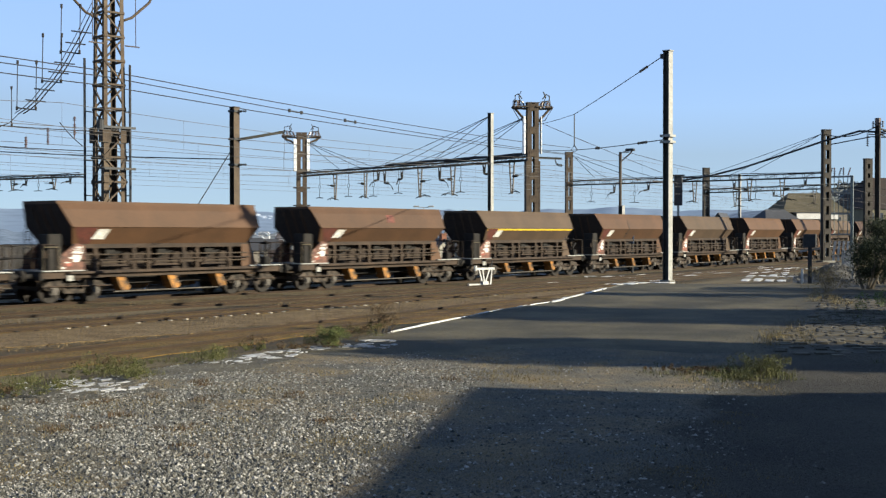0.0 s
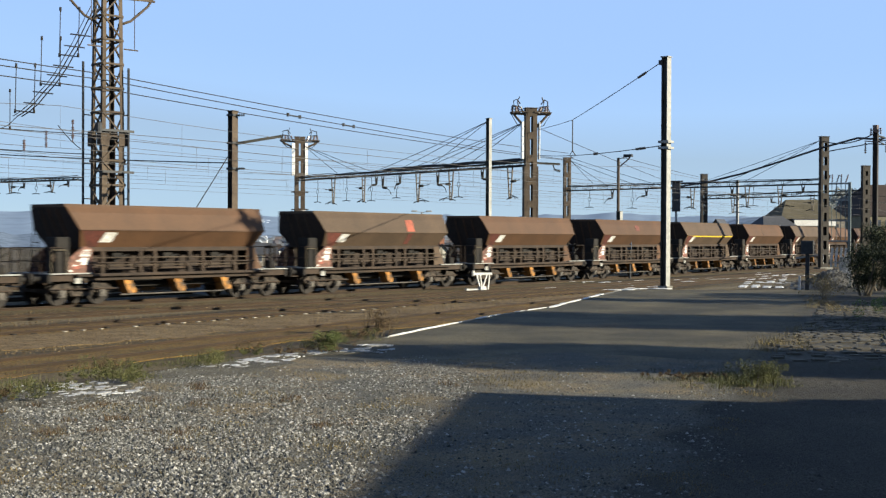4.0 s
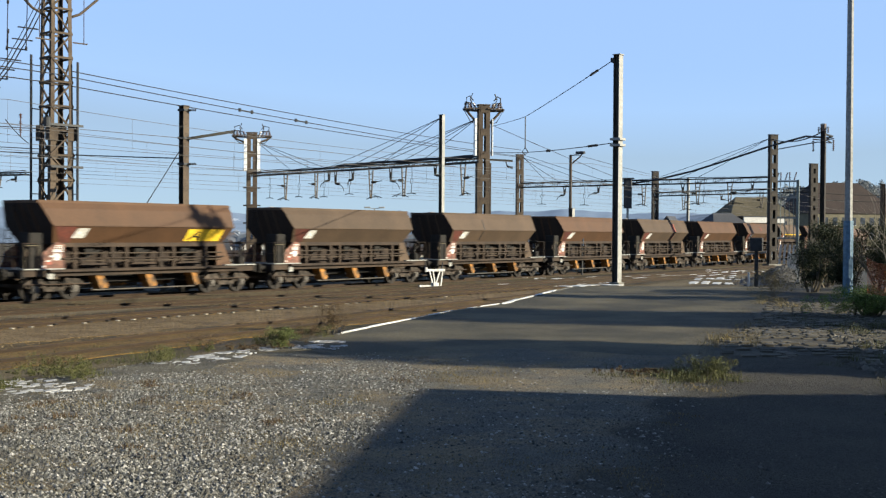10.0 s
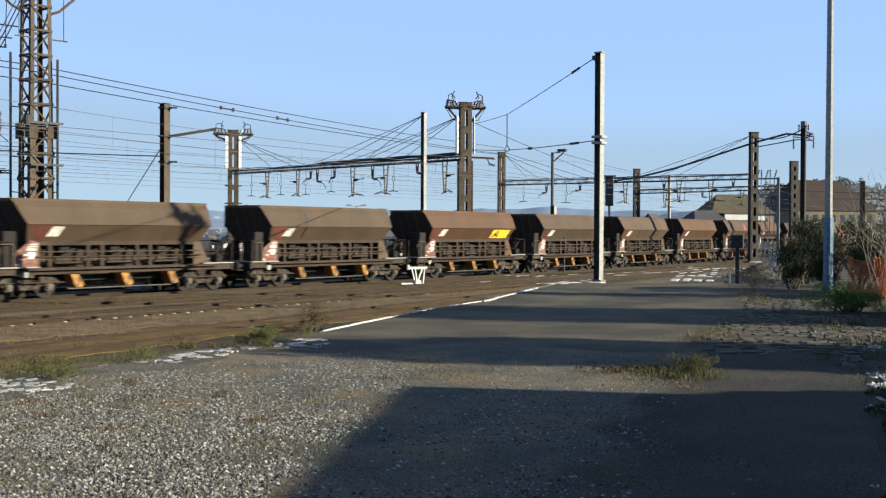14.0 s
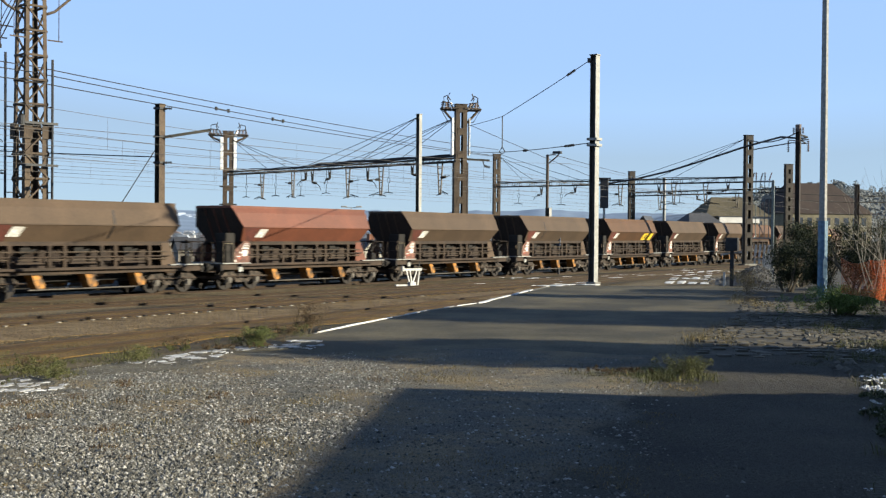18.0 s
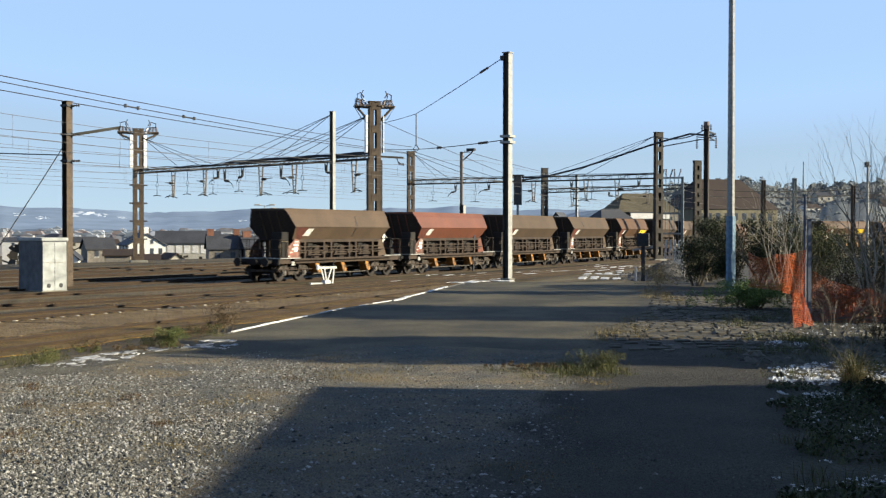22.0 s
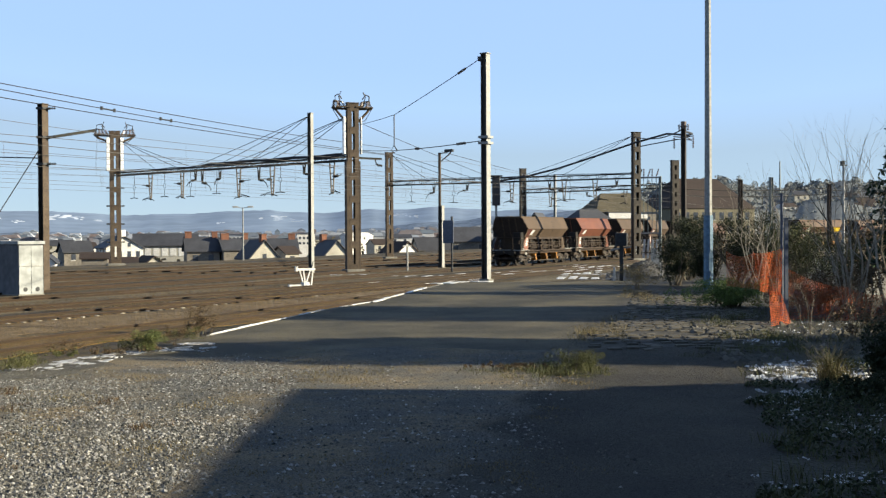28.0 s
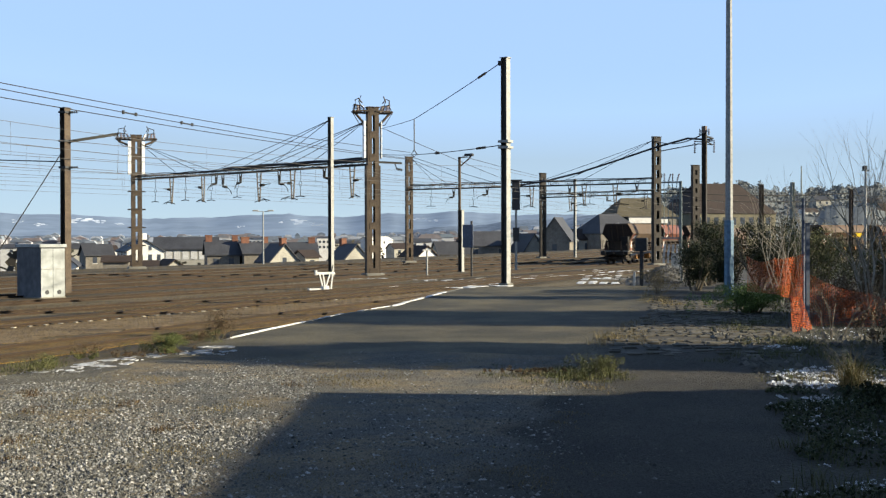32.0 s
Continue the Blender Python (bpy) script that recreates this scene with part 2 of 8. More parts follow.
# ---- building blocks ----
class Shape:
    """Collects vertices and faces of one mesh."""

    def __init__(self):
        self.v, self.f, self.smooth = [], [], False

    def add(self, verts, faces):
        o = len(self.v)
        self.v += [tuple(p) for p in verts]
        self.f += [tuple(i + o for i in q) for q in faces]
        return self

    def box(self, x0, x1, y0, y1, z0, z1):
        return self.add([(x0, y0, z0), (x1, y0, z0), (x1, y1, z0), (x0, y1, z0), (x0, y0, z1), (x1, y0, z1), (x1, y1, z1), (x0, y1, z1)],
                        [(3, 2, 1, 0), (4, 5, 6, 7), (0, 1, 5, 4), (1, 2, 6, 5), (2, 3, 7, 6), (3, 0, 4, 7)])

    def cham(self, x0, x1, y0, y1, z0, z1, c=0.02):
        """A block with chamfered upright and top edges."""
        def ring(i, z):
            a, b, d, e = x0 + i, x1 - i, y0 + i, y1 - i
            return [(a + c, d, z), (b - c, d, z), (b, d + c, z), (b, e - c, z), (b - c, e, z), (a + c, e, z), (a, e - c, z), (a, d + c, z)]
        v = ring(0, z0) + ring(0, z1 - c) + ring(c * 0.7, z1)
        f = [tuple(range(7, -1, -1)), tuple(range(16, 24))]
        for k in (0, 8):
            f += [(k + i, k + (i + 1) % 8, k + 8 + (i + 1) % 8, k + 8 + i) for i in range(8)]
        return self.add(v, f)

    def rod(self, p, q, r, seg=8, r2=None):
        p, q = Vector(p), Vector(q)
        d = (q - p).normalized()
        a = d.cross(Vector((0, 0, 1)) if abs(d.z) < 0.9 else Vector((1, 0, 0))).normalized()
        b = d.cross(a)
        r2 = r if r2 is None else r2
        v = []
        for c, rr in ((p, r), (q, r2)):
            v += [c + (a * math.cos(2 * math.pi * i / seg) + b * math.sin(2 * math.pi * i / seg)) * rr for i in range(seg)]
        f = [(i, i + seg, (i + 1) % seg + seg, (i + 1) % seg) for i in range(seg)]
        f += [tuple(range(seg)), tuple(range(2 * seg - 1, seg - 1, -1))]
        return self.add(v, f)

    def bar(self, p, q, w, h):
        """A square bar from p to q, w wide and h high."""
        p, q = Vector(p), Vector(q)
        d = (q - p).normalized()
        a = d.cross(Vector((0, 0, 1)) if abs(d.z) < 0.95 else Vector((0, 1, 0))).normalized() * w / 2
        b = a.cross(d).normalized() * h / 2
        v = [c + s * a + u * b for c in (p, q) for s, u in ((-1, -1), (1, -1), (1, 1), (-1, 1))]
        return self.add(v, [(3, 2, 1, 0), (4, 5, 6, 7), (0, 1, 5, 4), (1, 2, 6, 5), (2, 3, 7, 6), (3, 0, 4, 7)])

    def tube(self, pts, r, seg=6):
        """One continuous round bar through the points."""
        pts = [Vector(p) for p in pts]
        n, v = len(pts), []
        rs = r if isinstance(r, list) else [r] * n
        for i, p in enumerate(pts):
            d = (pts[min(i + 1, n - 1)] - pts[max(i - 1, 0)]).normalized()
            a = d.cross(Vector((0, 0, 1)) if abs(d.z) < 0.95 else Vector((1, 0, 0))).normalized()
            b = d.cross(a)
            v += [p + (a * math.cos(6.28318 * k / seg) + b * math.sin(6.28318 * k / seg)) * rs[i] for k in range(seg)]
        f = [(i * seg + k, i * seg + (k + 1) % seg, (i + 1) * seg + (k + 1) % seg, (i + 1) * seg + k) for i in range(n - 1) for k in range(seg)]
        return self.add(v, f + [tuple(range(seg)), tuple(range(n * seg - 1, (n - 1) * seg - 1, -1))])

    def prism(self, outline, y0, y1, axis="y"):
        """An outline of (u, w) pushed along an axis: y: u is x, w is z; x: u is y, w is z; z: u, w are x, y."""
        n = len(outline)
        def at(u, w, d):
            return (u, d, w) if axis == "y" else (d, u, w) if axis == "x" else (u, w, d)
        v = [at(u, w, y0) for u, w in outline] + [at(u, w, y1) for u, w in outline]
        f = [tuple(range(n)), tuple(range(2 * n - 1, n - 1, -1))] + [(i + n, (i + 1) % n + n, (i + 1) % n, i) for i in range(n)]
        return self.add(v, f)

    def mesh(self, name, material):
        me = bpy.data.meshes.new(name)
        me.from_pydata(self.v, [], self.f)
        bm = bmesh.new()
        bm.from_mesh(me)
        if len(bm.faces) < 20000:
            bmesh.ops.recalc_face_normals(bm, faces=bm.faces)
        bm.to_mesh(me)
        bm.free()
        if self.smooth:
            me.polygons.foreach_set("use_smooth", [True] * len(me.polygons))
        me.materials.append(material)
        me.update()
        return me


def part(name, shape, material, parent, label="", at=None):
    ob = new(name, shape if isinstance(shape, bpy.types.Mesh) else shape.mesh(name, material))
    ob.parent = parent
    if at is not None:
        ob.matrix_basis = at
    if label:
        ob["label"] = label
    return ob


def thing(name, label, category, m=None, group="", kind="", shape=None, material=None):
    ob = new(name, shape.mesh(name, material) if shape else None)
    if m is not None:
        ob.matrix_basis = m
    return tagged(ob, label, category, group, kind)


# ---- the plan: levels, track line ----
RAIL, YARD = -1.0, -1.09
TX, TY, TH, TK, PITCH = -22.9866, 34.9724, 0.69831, 0.00148667, 13.0609


def track(s, lat=0.0):
    """Place and heading (from +y towards +x) on the train's line, lat metres to the right of it."""
    h = TH - TK * s
    x, y = TX + (math.cos(h) - math.cos(TH)) / TK, TY + (math.sin(TH) - math.sin(h)) / TK
    return x + lat * math.cos(h), y - lat * math.sin(h), h


def gone(t):
    """Metres that the train has run since 16 s."""
    u = (t - 16) / 16
    return 98.46323 * u - 10.6328 * u * u + 0.15928 * u ** 3 + 4.10213 * u ** 4


# platform edge, from the near corner to the far end, then along the far end
EDGE = [(-60.0, -108.0), (-9.0, 2.2), (-4.4, 11.6), (-2.55, 15.3), (-0.95, 18.9), (0.0, 21.65), (1.1, 24.6), (2.6, 27.8), (4.6, 34.0), (5.7, 37.2)]
END = [(5.7, 37.2), (10.5, 37.0), (12.0, 38.6), (15.6, 48.0), (40.0, 75.0), (90.0, 120.0)]


# ---- ground ----
def yard_height(x, y):
    """Flat yard, falling away to the valley behind it."""
    n = 0.8 * x - 0.6 * y            # across the tracks
    fall = max(0.0, -n - 78.0 - 0.25 * max(0, x))
    return YARD - min(16.0, 0.16 * fall) + (0.02 * math.sin(x * 1.3) * math.cos(y * 0.9))


def build_ground():
    xs = sorted({-3000, -1500, -800, -400, -250, *range(-160, 262, 4), 330, 450, 700, 1200, 2000, 3000})
    ys = sorted({-300, -120, -60, *range(-30, 342, 4), 400, 500, 700, 1100, 1800, 3000, 4500})
    s = Shape()
    v = [(x, y, yard_height(x, y)) for y in ys for x in xs]
    k = len(xs)
    s.add(v, [(j * k + i, j * k + i + 1, (j + 1) * k + i + 1, (j + 1) * k + i) for j in range(len(ys) - 1) for i in range(k - 1)])
    s.smooth = True
    return thing("ground", "brown dirt and cinder yard between the tracks", "ground", kind="structure", shape=s, material=M_DIRT)


def build_platform():
    outline = EDGE + END[1:] + [(120.0, 60.0), (60.0, -108.0)]
    s = Shape().prism(outline, -2.2, 0.0, "z")
    return thing("platform", "worn grey asphalt goods platform with gravel", "platform", kind="structure", shape=s, material=M_ASPHALT)


build_ground()
build_platform()



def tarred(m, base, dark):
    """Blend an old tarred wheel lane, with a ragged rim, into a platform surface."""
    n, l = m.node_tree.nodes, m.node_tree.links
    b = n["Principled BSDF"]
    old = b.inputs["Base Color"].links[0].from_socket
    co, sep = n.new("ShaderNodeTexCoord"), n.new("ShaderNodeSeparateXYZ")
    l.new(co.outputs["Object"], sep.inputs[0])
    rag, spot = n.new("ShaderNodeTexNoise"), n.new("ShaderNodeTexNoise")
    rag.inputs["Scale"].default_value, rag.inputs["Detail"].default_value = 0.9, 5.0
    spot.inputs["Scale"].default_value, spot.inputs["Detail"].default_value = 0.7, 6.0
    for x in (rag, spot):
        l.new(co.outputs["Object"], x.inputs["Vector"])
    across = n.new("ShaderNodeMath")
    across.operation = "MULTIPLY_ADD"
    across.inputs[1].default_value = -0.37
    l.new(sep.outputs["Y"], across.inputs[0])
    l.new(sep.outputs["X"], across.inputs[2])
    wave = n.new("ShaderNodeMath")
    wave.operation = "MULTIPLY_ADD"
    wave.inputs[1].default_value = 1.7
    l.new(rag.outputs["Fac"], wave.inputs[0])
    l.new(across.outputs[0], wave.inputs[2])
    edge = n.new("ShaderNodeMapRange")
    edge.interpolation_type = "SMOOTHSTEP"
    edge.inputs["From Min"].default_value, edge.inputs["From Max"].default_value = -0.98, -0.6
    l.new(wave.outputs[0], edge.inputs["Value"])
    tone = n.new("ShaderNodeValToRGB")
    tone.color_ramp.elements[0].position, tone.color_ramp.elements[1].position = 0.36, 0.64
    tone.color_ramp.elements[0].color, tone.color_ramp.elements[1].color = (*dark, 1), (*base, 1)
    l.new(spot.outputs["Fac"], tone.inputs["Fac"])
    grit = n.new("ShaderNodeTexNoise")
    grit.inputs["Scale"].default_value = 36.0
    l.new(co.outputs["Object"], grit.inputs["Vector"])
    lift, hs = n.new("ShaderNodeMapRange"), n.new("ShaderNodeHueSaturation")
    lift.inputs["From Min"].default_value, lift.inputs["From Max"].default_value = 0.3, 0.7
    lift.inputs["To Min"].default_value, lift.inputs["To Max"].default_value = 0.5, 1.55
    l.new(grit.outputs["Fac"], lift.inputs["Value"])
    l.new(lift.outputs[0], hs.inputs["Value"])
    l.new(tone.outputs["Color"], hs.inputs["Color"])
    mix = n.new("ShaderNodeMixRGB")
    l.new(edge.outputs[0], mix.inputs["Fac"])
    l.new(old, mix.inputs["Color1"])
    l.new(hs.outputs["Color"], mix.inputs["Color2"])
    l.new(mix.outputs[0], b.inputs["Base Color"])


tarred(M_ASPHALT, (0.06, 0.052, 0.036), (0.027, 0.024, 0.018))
# near stretch of the lane toned darker, painting in deeper shed shadow
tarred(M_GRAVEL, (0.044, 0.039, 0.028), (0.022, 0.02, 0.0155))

# gravel apron on the near half of the platform, a thin sheet with an uneven far rim
rnd = random.Random(5)
s = Shape()
rim = []
for i in range(25):
    u = i / 24
    x, y = -2.75 + u * 11.0, 15.0 - 0.9 * u
    rim.append((x, y + 1.6 * math.sin(u * 3.1) + 0.35 * math.sin(u * 19) + rnd.uniform(-0.15, 0.15)))
base = [(-7.6, 4.0), (-4.3, 11.4), (-3.2, 13.7)]
s.prism([(-14, -10), *base, *rim, (9.0, -10)], -0.05, 0.004, "z")
gravel_bed = thing("gravel_bed", "grey crushed-stone gravel over the platform", "gravel", kind="stuff", shape=s, material=M_GRAVEL)


M_EDGESOIL = mat("weedy_edge_soil", (0.1, 0.09, 0.064), (0.06, 0.054, 0.04), 0.95, grain=40, blotch=1.6, bump=0.9, bump_dist=0.04, third=(0.11, 0.095, 0.06), edge=0.1, punch=(0.5, 1.5))
inner = [(-4.4 + (y - 11.6) * 0.5 + 0.7 + 0.35 * math.sin(y * 2.3) + 0.2 * math.sin(y * 5.1), y) for y in [9.0 + 0.25 * k for k in range(31)]]
thing("edge_soil", "weedy brown soil along the platform edge", "soil", kind="stuff", shape=Shape().prism([(-5.85, 9.0), (-4.5, 11.6), (-2.65, 15.3), (-2.1, 16.5)] + inner[::-1], -0.05, 0.0082, "z"), material=M_EDGESOIL)


def stone(s, x, y, z, r, g):
    """A small angular stone."""
    a = g.uniform(0, 6.28)
    v = [(x + r * g.uniform(0.7, 1.2) * math.cos(a + i * 1.57), y + r * g.uniform(0.7, 1.2) * math.sin(a + i * 1.57), z + r * g.uniform(-0.1, 0.25)) for i in range(4)]
    v += [(x + r * g.uniform(-0.3, 0.3), y + r * g.uniform(-0.3, 0.3), z + r * g.uniform(0.55, 0.95))]
    s.add(v, [(0, 1, 4), (1, 2, 4), (2, 3, 4), (3, 0, 4)])


g = random.Random(11)
s = Shape()
bare = []                                            # trodden earth between the stones
for i in range(520000):
    y = 6.0 + 11.0 * g.random() ** 1.5
    x = g.uniform(-6.0, 7.0)
    if x < -9 + (y - 2.2) * 0.475 or x > y * 0.56 or x < -y * 0.42 or y > 15.4 + 0.8 * math.sin(x * 0.9) + g.uniform(-1.2, 1.0):
        continue
    w = noise.noise(Vector((x * 0.55, y * 0.4, 0))) + 0.55 * noise.noise(Vector((x * 1.7, y * 1.3, 4))) - 0.05 * x
    if x > 1.2 + 0.33 * (y - 6) + 0.2 * noise.noise(Vector((x * 2, y * 2, 6))) and g.random() < 0.975:
        continue
    if x < -4.4 + (y - 11.6) * 0.5 + 0.75 + 0.7 * noise.noise(Vector((x * 1.2, y * 1.2, 9))) and y > 9 and g.random() < 0.4:
        continue
    if noise.noise(Vector((x * 0.75, y * 0.55, 30))) + 0.35 * noise.noise(Vector((x * 2.6, y * 2.2, 31))) > 0.24:
        if g.random() < 0.02:
            bare.append((x, y))
        if g.random() < 0.72:
            continue
    if g.random() < 0.035 * (y - 6.5):
        continue
    if g.random() > max(0.3, 0.72 + 0.9 * w) or (x > -0.9 + 0.2 * (y - 6) and g.random() < 0.87):
        continue
    stone(s, x, y, 0.001, g.choice((0.008, 0.009, 0.01, 0.011, 0.012, 0.014, 0.017, 0.021)) * max(0.8, 1.25 - 0.05 * (y - 6)), g)
thing("loose_gravel", "loose pale and grey gravel stones on the platform", "gravel", kind="stuff", shape=s, material=M_STONES)

# crumbs of stone along the lane's rim and strewn over it
g = random.Random(14)
s = Shape()
for i in range(2600):
    y = 6.0 + 20.0 * g.random()
    stone(s, 0.37 * y - 1.75 + g.gauss(0, 0.22), y, 0.005, g.choice((0.005, 0.007, 0.01, 0.014)), g)
for i in range(9000):
    y = 6.3 + 12.0 * g.random() ** 1.3
    x = g.uniform(0.2, 0.46) * y + g.uniform(-0.3, 0.3)
    if noise.noise(Vector((x * 1.3, y * 0.9, 17))) > g.uniform(-0.5, 0.5):
        stone(s, x, y, 0.005, g.choice((0.004, 0.006, 0.008, 0.011)), g)
thing("lane_grit", "small stone crumbs strewn over the tarred lane", "grit", kind="stuff", shape=s, material=M_RUBBLE)


# ---- tracks ----
def rail_shape(s0, s1, lat, step=6.0, line=track):
    prof = [(-0.07, 0.0), (0.07, 0.0), (0.07, 0.02), (0.012, 0.045), (0.012, 0.12), (0.036, 0.13), (0.036, 0.16), (-0.036, 0.16), (-0.036, 0.13), (-0.012, 0.12), (-0.012, 0.045), (-0.07, 0.02)]
    s = Shape()
    n = int((s1 - s0) / step) + 1
    k = len(prof)
    v = []
    for i in range(n + 1):
        x, y, h = line(s0 + (s1 - s0) * i / n, lat)
        v += [(x + u * math.cos(h), y - u * math.sin(h), RAIL - 0.16 + w) for u, w in prof]
    f = [(i * k + j, i * k + (j + 1) % k, (i + 1) * k + (j + 1) % k, (i + 1) * k + j) for i in range(n) for j in range(k)]
    return s.add(v, f)


SLEEPER = Shape().cham(-1.25, 1.25, -0.12, 0.12, -0.1, 0.05, 0.015).mesh("sleeper", M_SLEEPER)


def siding(x0, y0, deg):
    """A straight side track; its own line in place of the train's."""
    h = radians(deg)
    return lambda k, lat=0.0: (x0 + k * math.sin(h) + lat * math.cos(h), y0 + k * math.cos(h) - lat * math.sin(h), h)


def build_track(lat, s0, s1, near=None, line=track):
    t = thing("railway_track", "rusty railway track on dirt-covered wooden sleepers", "railway track", group="yard tracks", kind="structure")
    for o in (-0.7525, 0.7525):
        part("rail", rail_shape(s0, s1, lat + o, 6.0, line), M_RAIL, t)
    far, g = Shape(), random.Random(int(lat * 10))
    k = 0.0
    while k < s1 - s0:
        x, y, h = line(s0 + k, lat)
        m = pose(x, y, YARD - 0.066 + g.uniform(-0.02, 0.025), 0, 0, -math.degrees(h) + g.uniform(-1.5, 1.5))
        if near and near[0] < s0 + k < near[1]:
            part("sleeper", SLEEPER, None, t, at=m)
        else:
            c, n, far_rise = math.cos(h), math.sin(h), g.uniform(-0.6, 0.6)
            far.add([(x + u * c + w * n, y - u * n + w * c, YARD - 0.095 + d) for d in (0, 0.076 + 0.03 * far_rise) for u, w in ((-1.25, -0.12), (1.25, -0.12), (1.25, 0.12), (-1.25, 0.12))],
                    [(4, 5, 6, 7), (0, 1, 5, 4), (1, 2, 6, 5), (2, 3, 7, 6), (3, 0, 4, 7)])
        k += 0.62
    if far.v:
        tagged(part("far_sleepers", far, M_SLEEPER, t), kind="stuff")
    return t


build_track(0.0, -60, 300)
build_track(5.2, -60, 230)
NEAR_A, NEAR_B = siding(-9.22, 36.97, 35.9), siding(-6.0, 30.1, 29.5)
near_track = build_track(0.1, -50, 60, near=(-20, 30), line=NEAR_A)
# near-black chairs paint the shadow holes at the rail fastenings
CHAIR = Shape().cham(-0.08, 0.08, -0.07, 0.07, -0.05, 0.02, 0.02).mesh("rail_chair", M_CHAIR)
FLECK = Shape().cham(-0.05, 0.08, -0.07, 0.07, -0.04, 0.012, 0.01).mesh("sleeper_end", M_BLEACHED)
g = random.Random(23)
for k in range(64):
    x, y, h = NEAR_A(-9.0 + 0.62 * k, 1.02 + g.uniform(-0.04, 0.04))
    if g.random() < 0.85:
        part("rail_chair", CHAIR, None, near_track, at=pose(x, y, YARD + g.uniform(0, 0.03), 0, 0, -math.degrees(h) + g.uniform(-8, 8)))
    x, y, h = NEAR_A(-9.0 + 0.62 * k + 0.3, 1.12)
    if g.random() < (0.75 if 7 < k < 34 else 0.15):
        part("sleeper_end", FLECK, None, near_track, at=pose(x, y, YARD + 0.02, 0, 0, -math.degrees(h) + g.uniform(-20, 20)))
build_track(0.3, -45, 26, near=(-18, 24), line=NEAR_B)
for lat in (-5.0, -9.6, -14.2, -19.0, -24.0):
    build_track(lat, -60, 240)

# dusty pale ballast shoulder between the two near tracks
M_SHOULDER = mat("dusty_ballast_shoulder", (0.145, 0.103, 0.05), (0.075, 0.047, 0.018), 0.95, grain=16, blotch=1.6, bump=1.0, bump_dist=0.07, third=(0.2, 0.16, 0.1), punch=(0.3, 1.9))
g = random.Random(29)
near_rim = [NEAR_A(-30 + 0.5 * k, 4.7 + 0.9 * noise.noise(Vector((k * 0.23, 1, 0))) + g.uniform(-0.25, 0.25))[:2] for k in range(125)]
far_rim = [NEAR_A(-30 + 0.5 * k, 1.35 + 0.25 * noise.noise(Vector((k * 0.3, 5, 0))) + g.uniform(-0.06, 0.06))[:2] for k in range(125)]
thing("ballast_shoulder", "dusty tan ballast shoulder beside the near track", "ballast", kind="stuff", shape=Shape().prism(near_rim + far_rim[::-1], YARD - 0.1, YARD + 0.016, "z"), material=M_SHOULDER)

# rusty ochre trackbed of the two nearest tracks
M_RUSTBED = mat("rusty_trackbed", (0.13, 0.078, 0.018), (0.06, 0.035, 0.0095), 0.95, grain=14, blotch=1.1, bump=1.0, bump_dist=0.07, third=(0.15, 0.105, 0.05), punch=(0.35, 1.7))
g = random.Random(31)
for line, l0, l1, k0, k1 in ((NEAR_A, -1.25, 1.3, -30, 30), (NEAR_B, -1.1, 1.9, -26, 22)):
    sides = [[line(k0 + 0.5 * k, lat + 0.45 * noise.noise(Vector((k * 0.21, lat, 8))) + g.uniform(-0.12, 0.12))[:2] for k in range(2 * (k1 - k0))] for lat in (l1, l0)]
    thing("trackbed", "rusty ochre dust over the bed of a near track", "trackbed", kind="stuff", shape=Shape().prism(sides[0] + sides[1][::-1], YARD - 0.1, YARD + (0.012 if line is NEAR_A else 0.02), "z"), material=M_RUSTBED)

# ballast and cinder stones along the nearer tracks
g = random.Random(21)
s = Shape()
for i in range(78000):
    c = g.random()
    if c < 0.3:
        x, y, h = NEAR_A(g.uniform(-26, 30), 3.2 + g.gauss(0, 1.0))
    elif c < 0.62:
        x, y, h = NEAR_A(-26 + 62 * g.random(), g.uniform(-2.6, 7.0))
        if noise.noise(Vector((x * 0.5, y * 0.35, 3))) + 0.4 * math.sin(x * 2.0 - y * 1.25) < g.uniform(-0.5, 0.5):
            continue
    else:
        x, y, h = track(g.uniform(-16, 42), g.uniform(2, 16))
    stone(s, x, y, YARD - 0.005, g.choice((0.016, 0.022, 0.03, 0.04)), g)
thing("track_ballast", "brown and tan ballast stones along the tracks", "ballast", kind="stuff", shape=s, material=M_BALLAST)


# ---- the train ----
TOP, CREASE, BELLY, SILL = 3.78, 2.84, 2.12, 1.06    # heights over the rail
XA, XB = -5.17, 4.5                                  # hopper ends at the rim, from the wagon's middle


def hopper_shape():
    """The hopper: rim band leaning in, widest at the crease, tapering to the belly; sloping end walls."""
    rings = [  # z, half width, x at rear, x at front
        (BELLY, 1.02, XA + 0.7, XB - 0.35),
        (CREASE, 1.5, XA + 0.38, XB - 0.02),
        (TOP - 0.3, 1.24, XA + 0.1, XB + 0.04),
        (TOP, 1.05, XA, XB + 0.05)]
    s = Shape()
    v = []
    for z, w, a, b in rings:
        v += [(a, -w, z), (b, -w, z), (b, w, z), (a, w, z)]
    # inner rim
    v += [(XA + 0.06, -0.9, TOP), (XB - 0.01, -0.9, TOP), (XB - 0.01, 0.9, TOP), (XA + 0.06, 0.9, TOP)]
    v += [(XA + 0.1, -0.9, TOP - 0.35), (XB - 0.05, -0.9, TOP - 0.35), (XB - 0.05, 0.9, TOP - 0.35), (XA + 0.1, 0.9, TOP - 0.35)]
    f = [(3, 2, 1, 0)]
    for k in range(5):
        f += [(4 * k + i, 4 * k + (i + 1) % 4, 4 * k + 4 + (i + 1) % 4, 4 * k + 4 + i) for i in range(4)]
    f += [(20, 21, 22, 23)]
    return s.add(v, f)


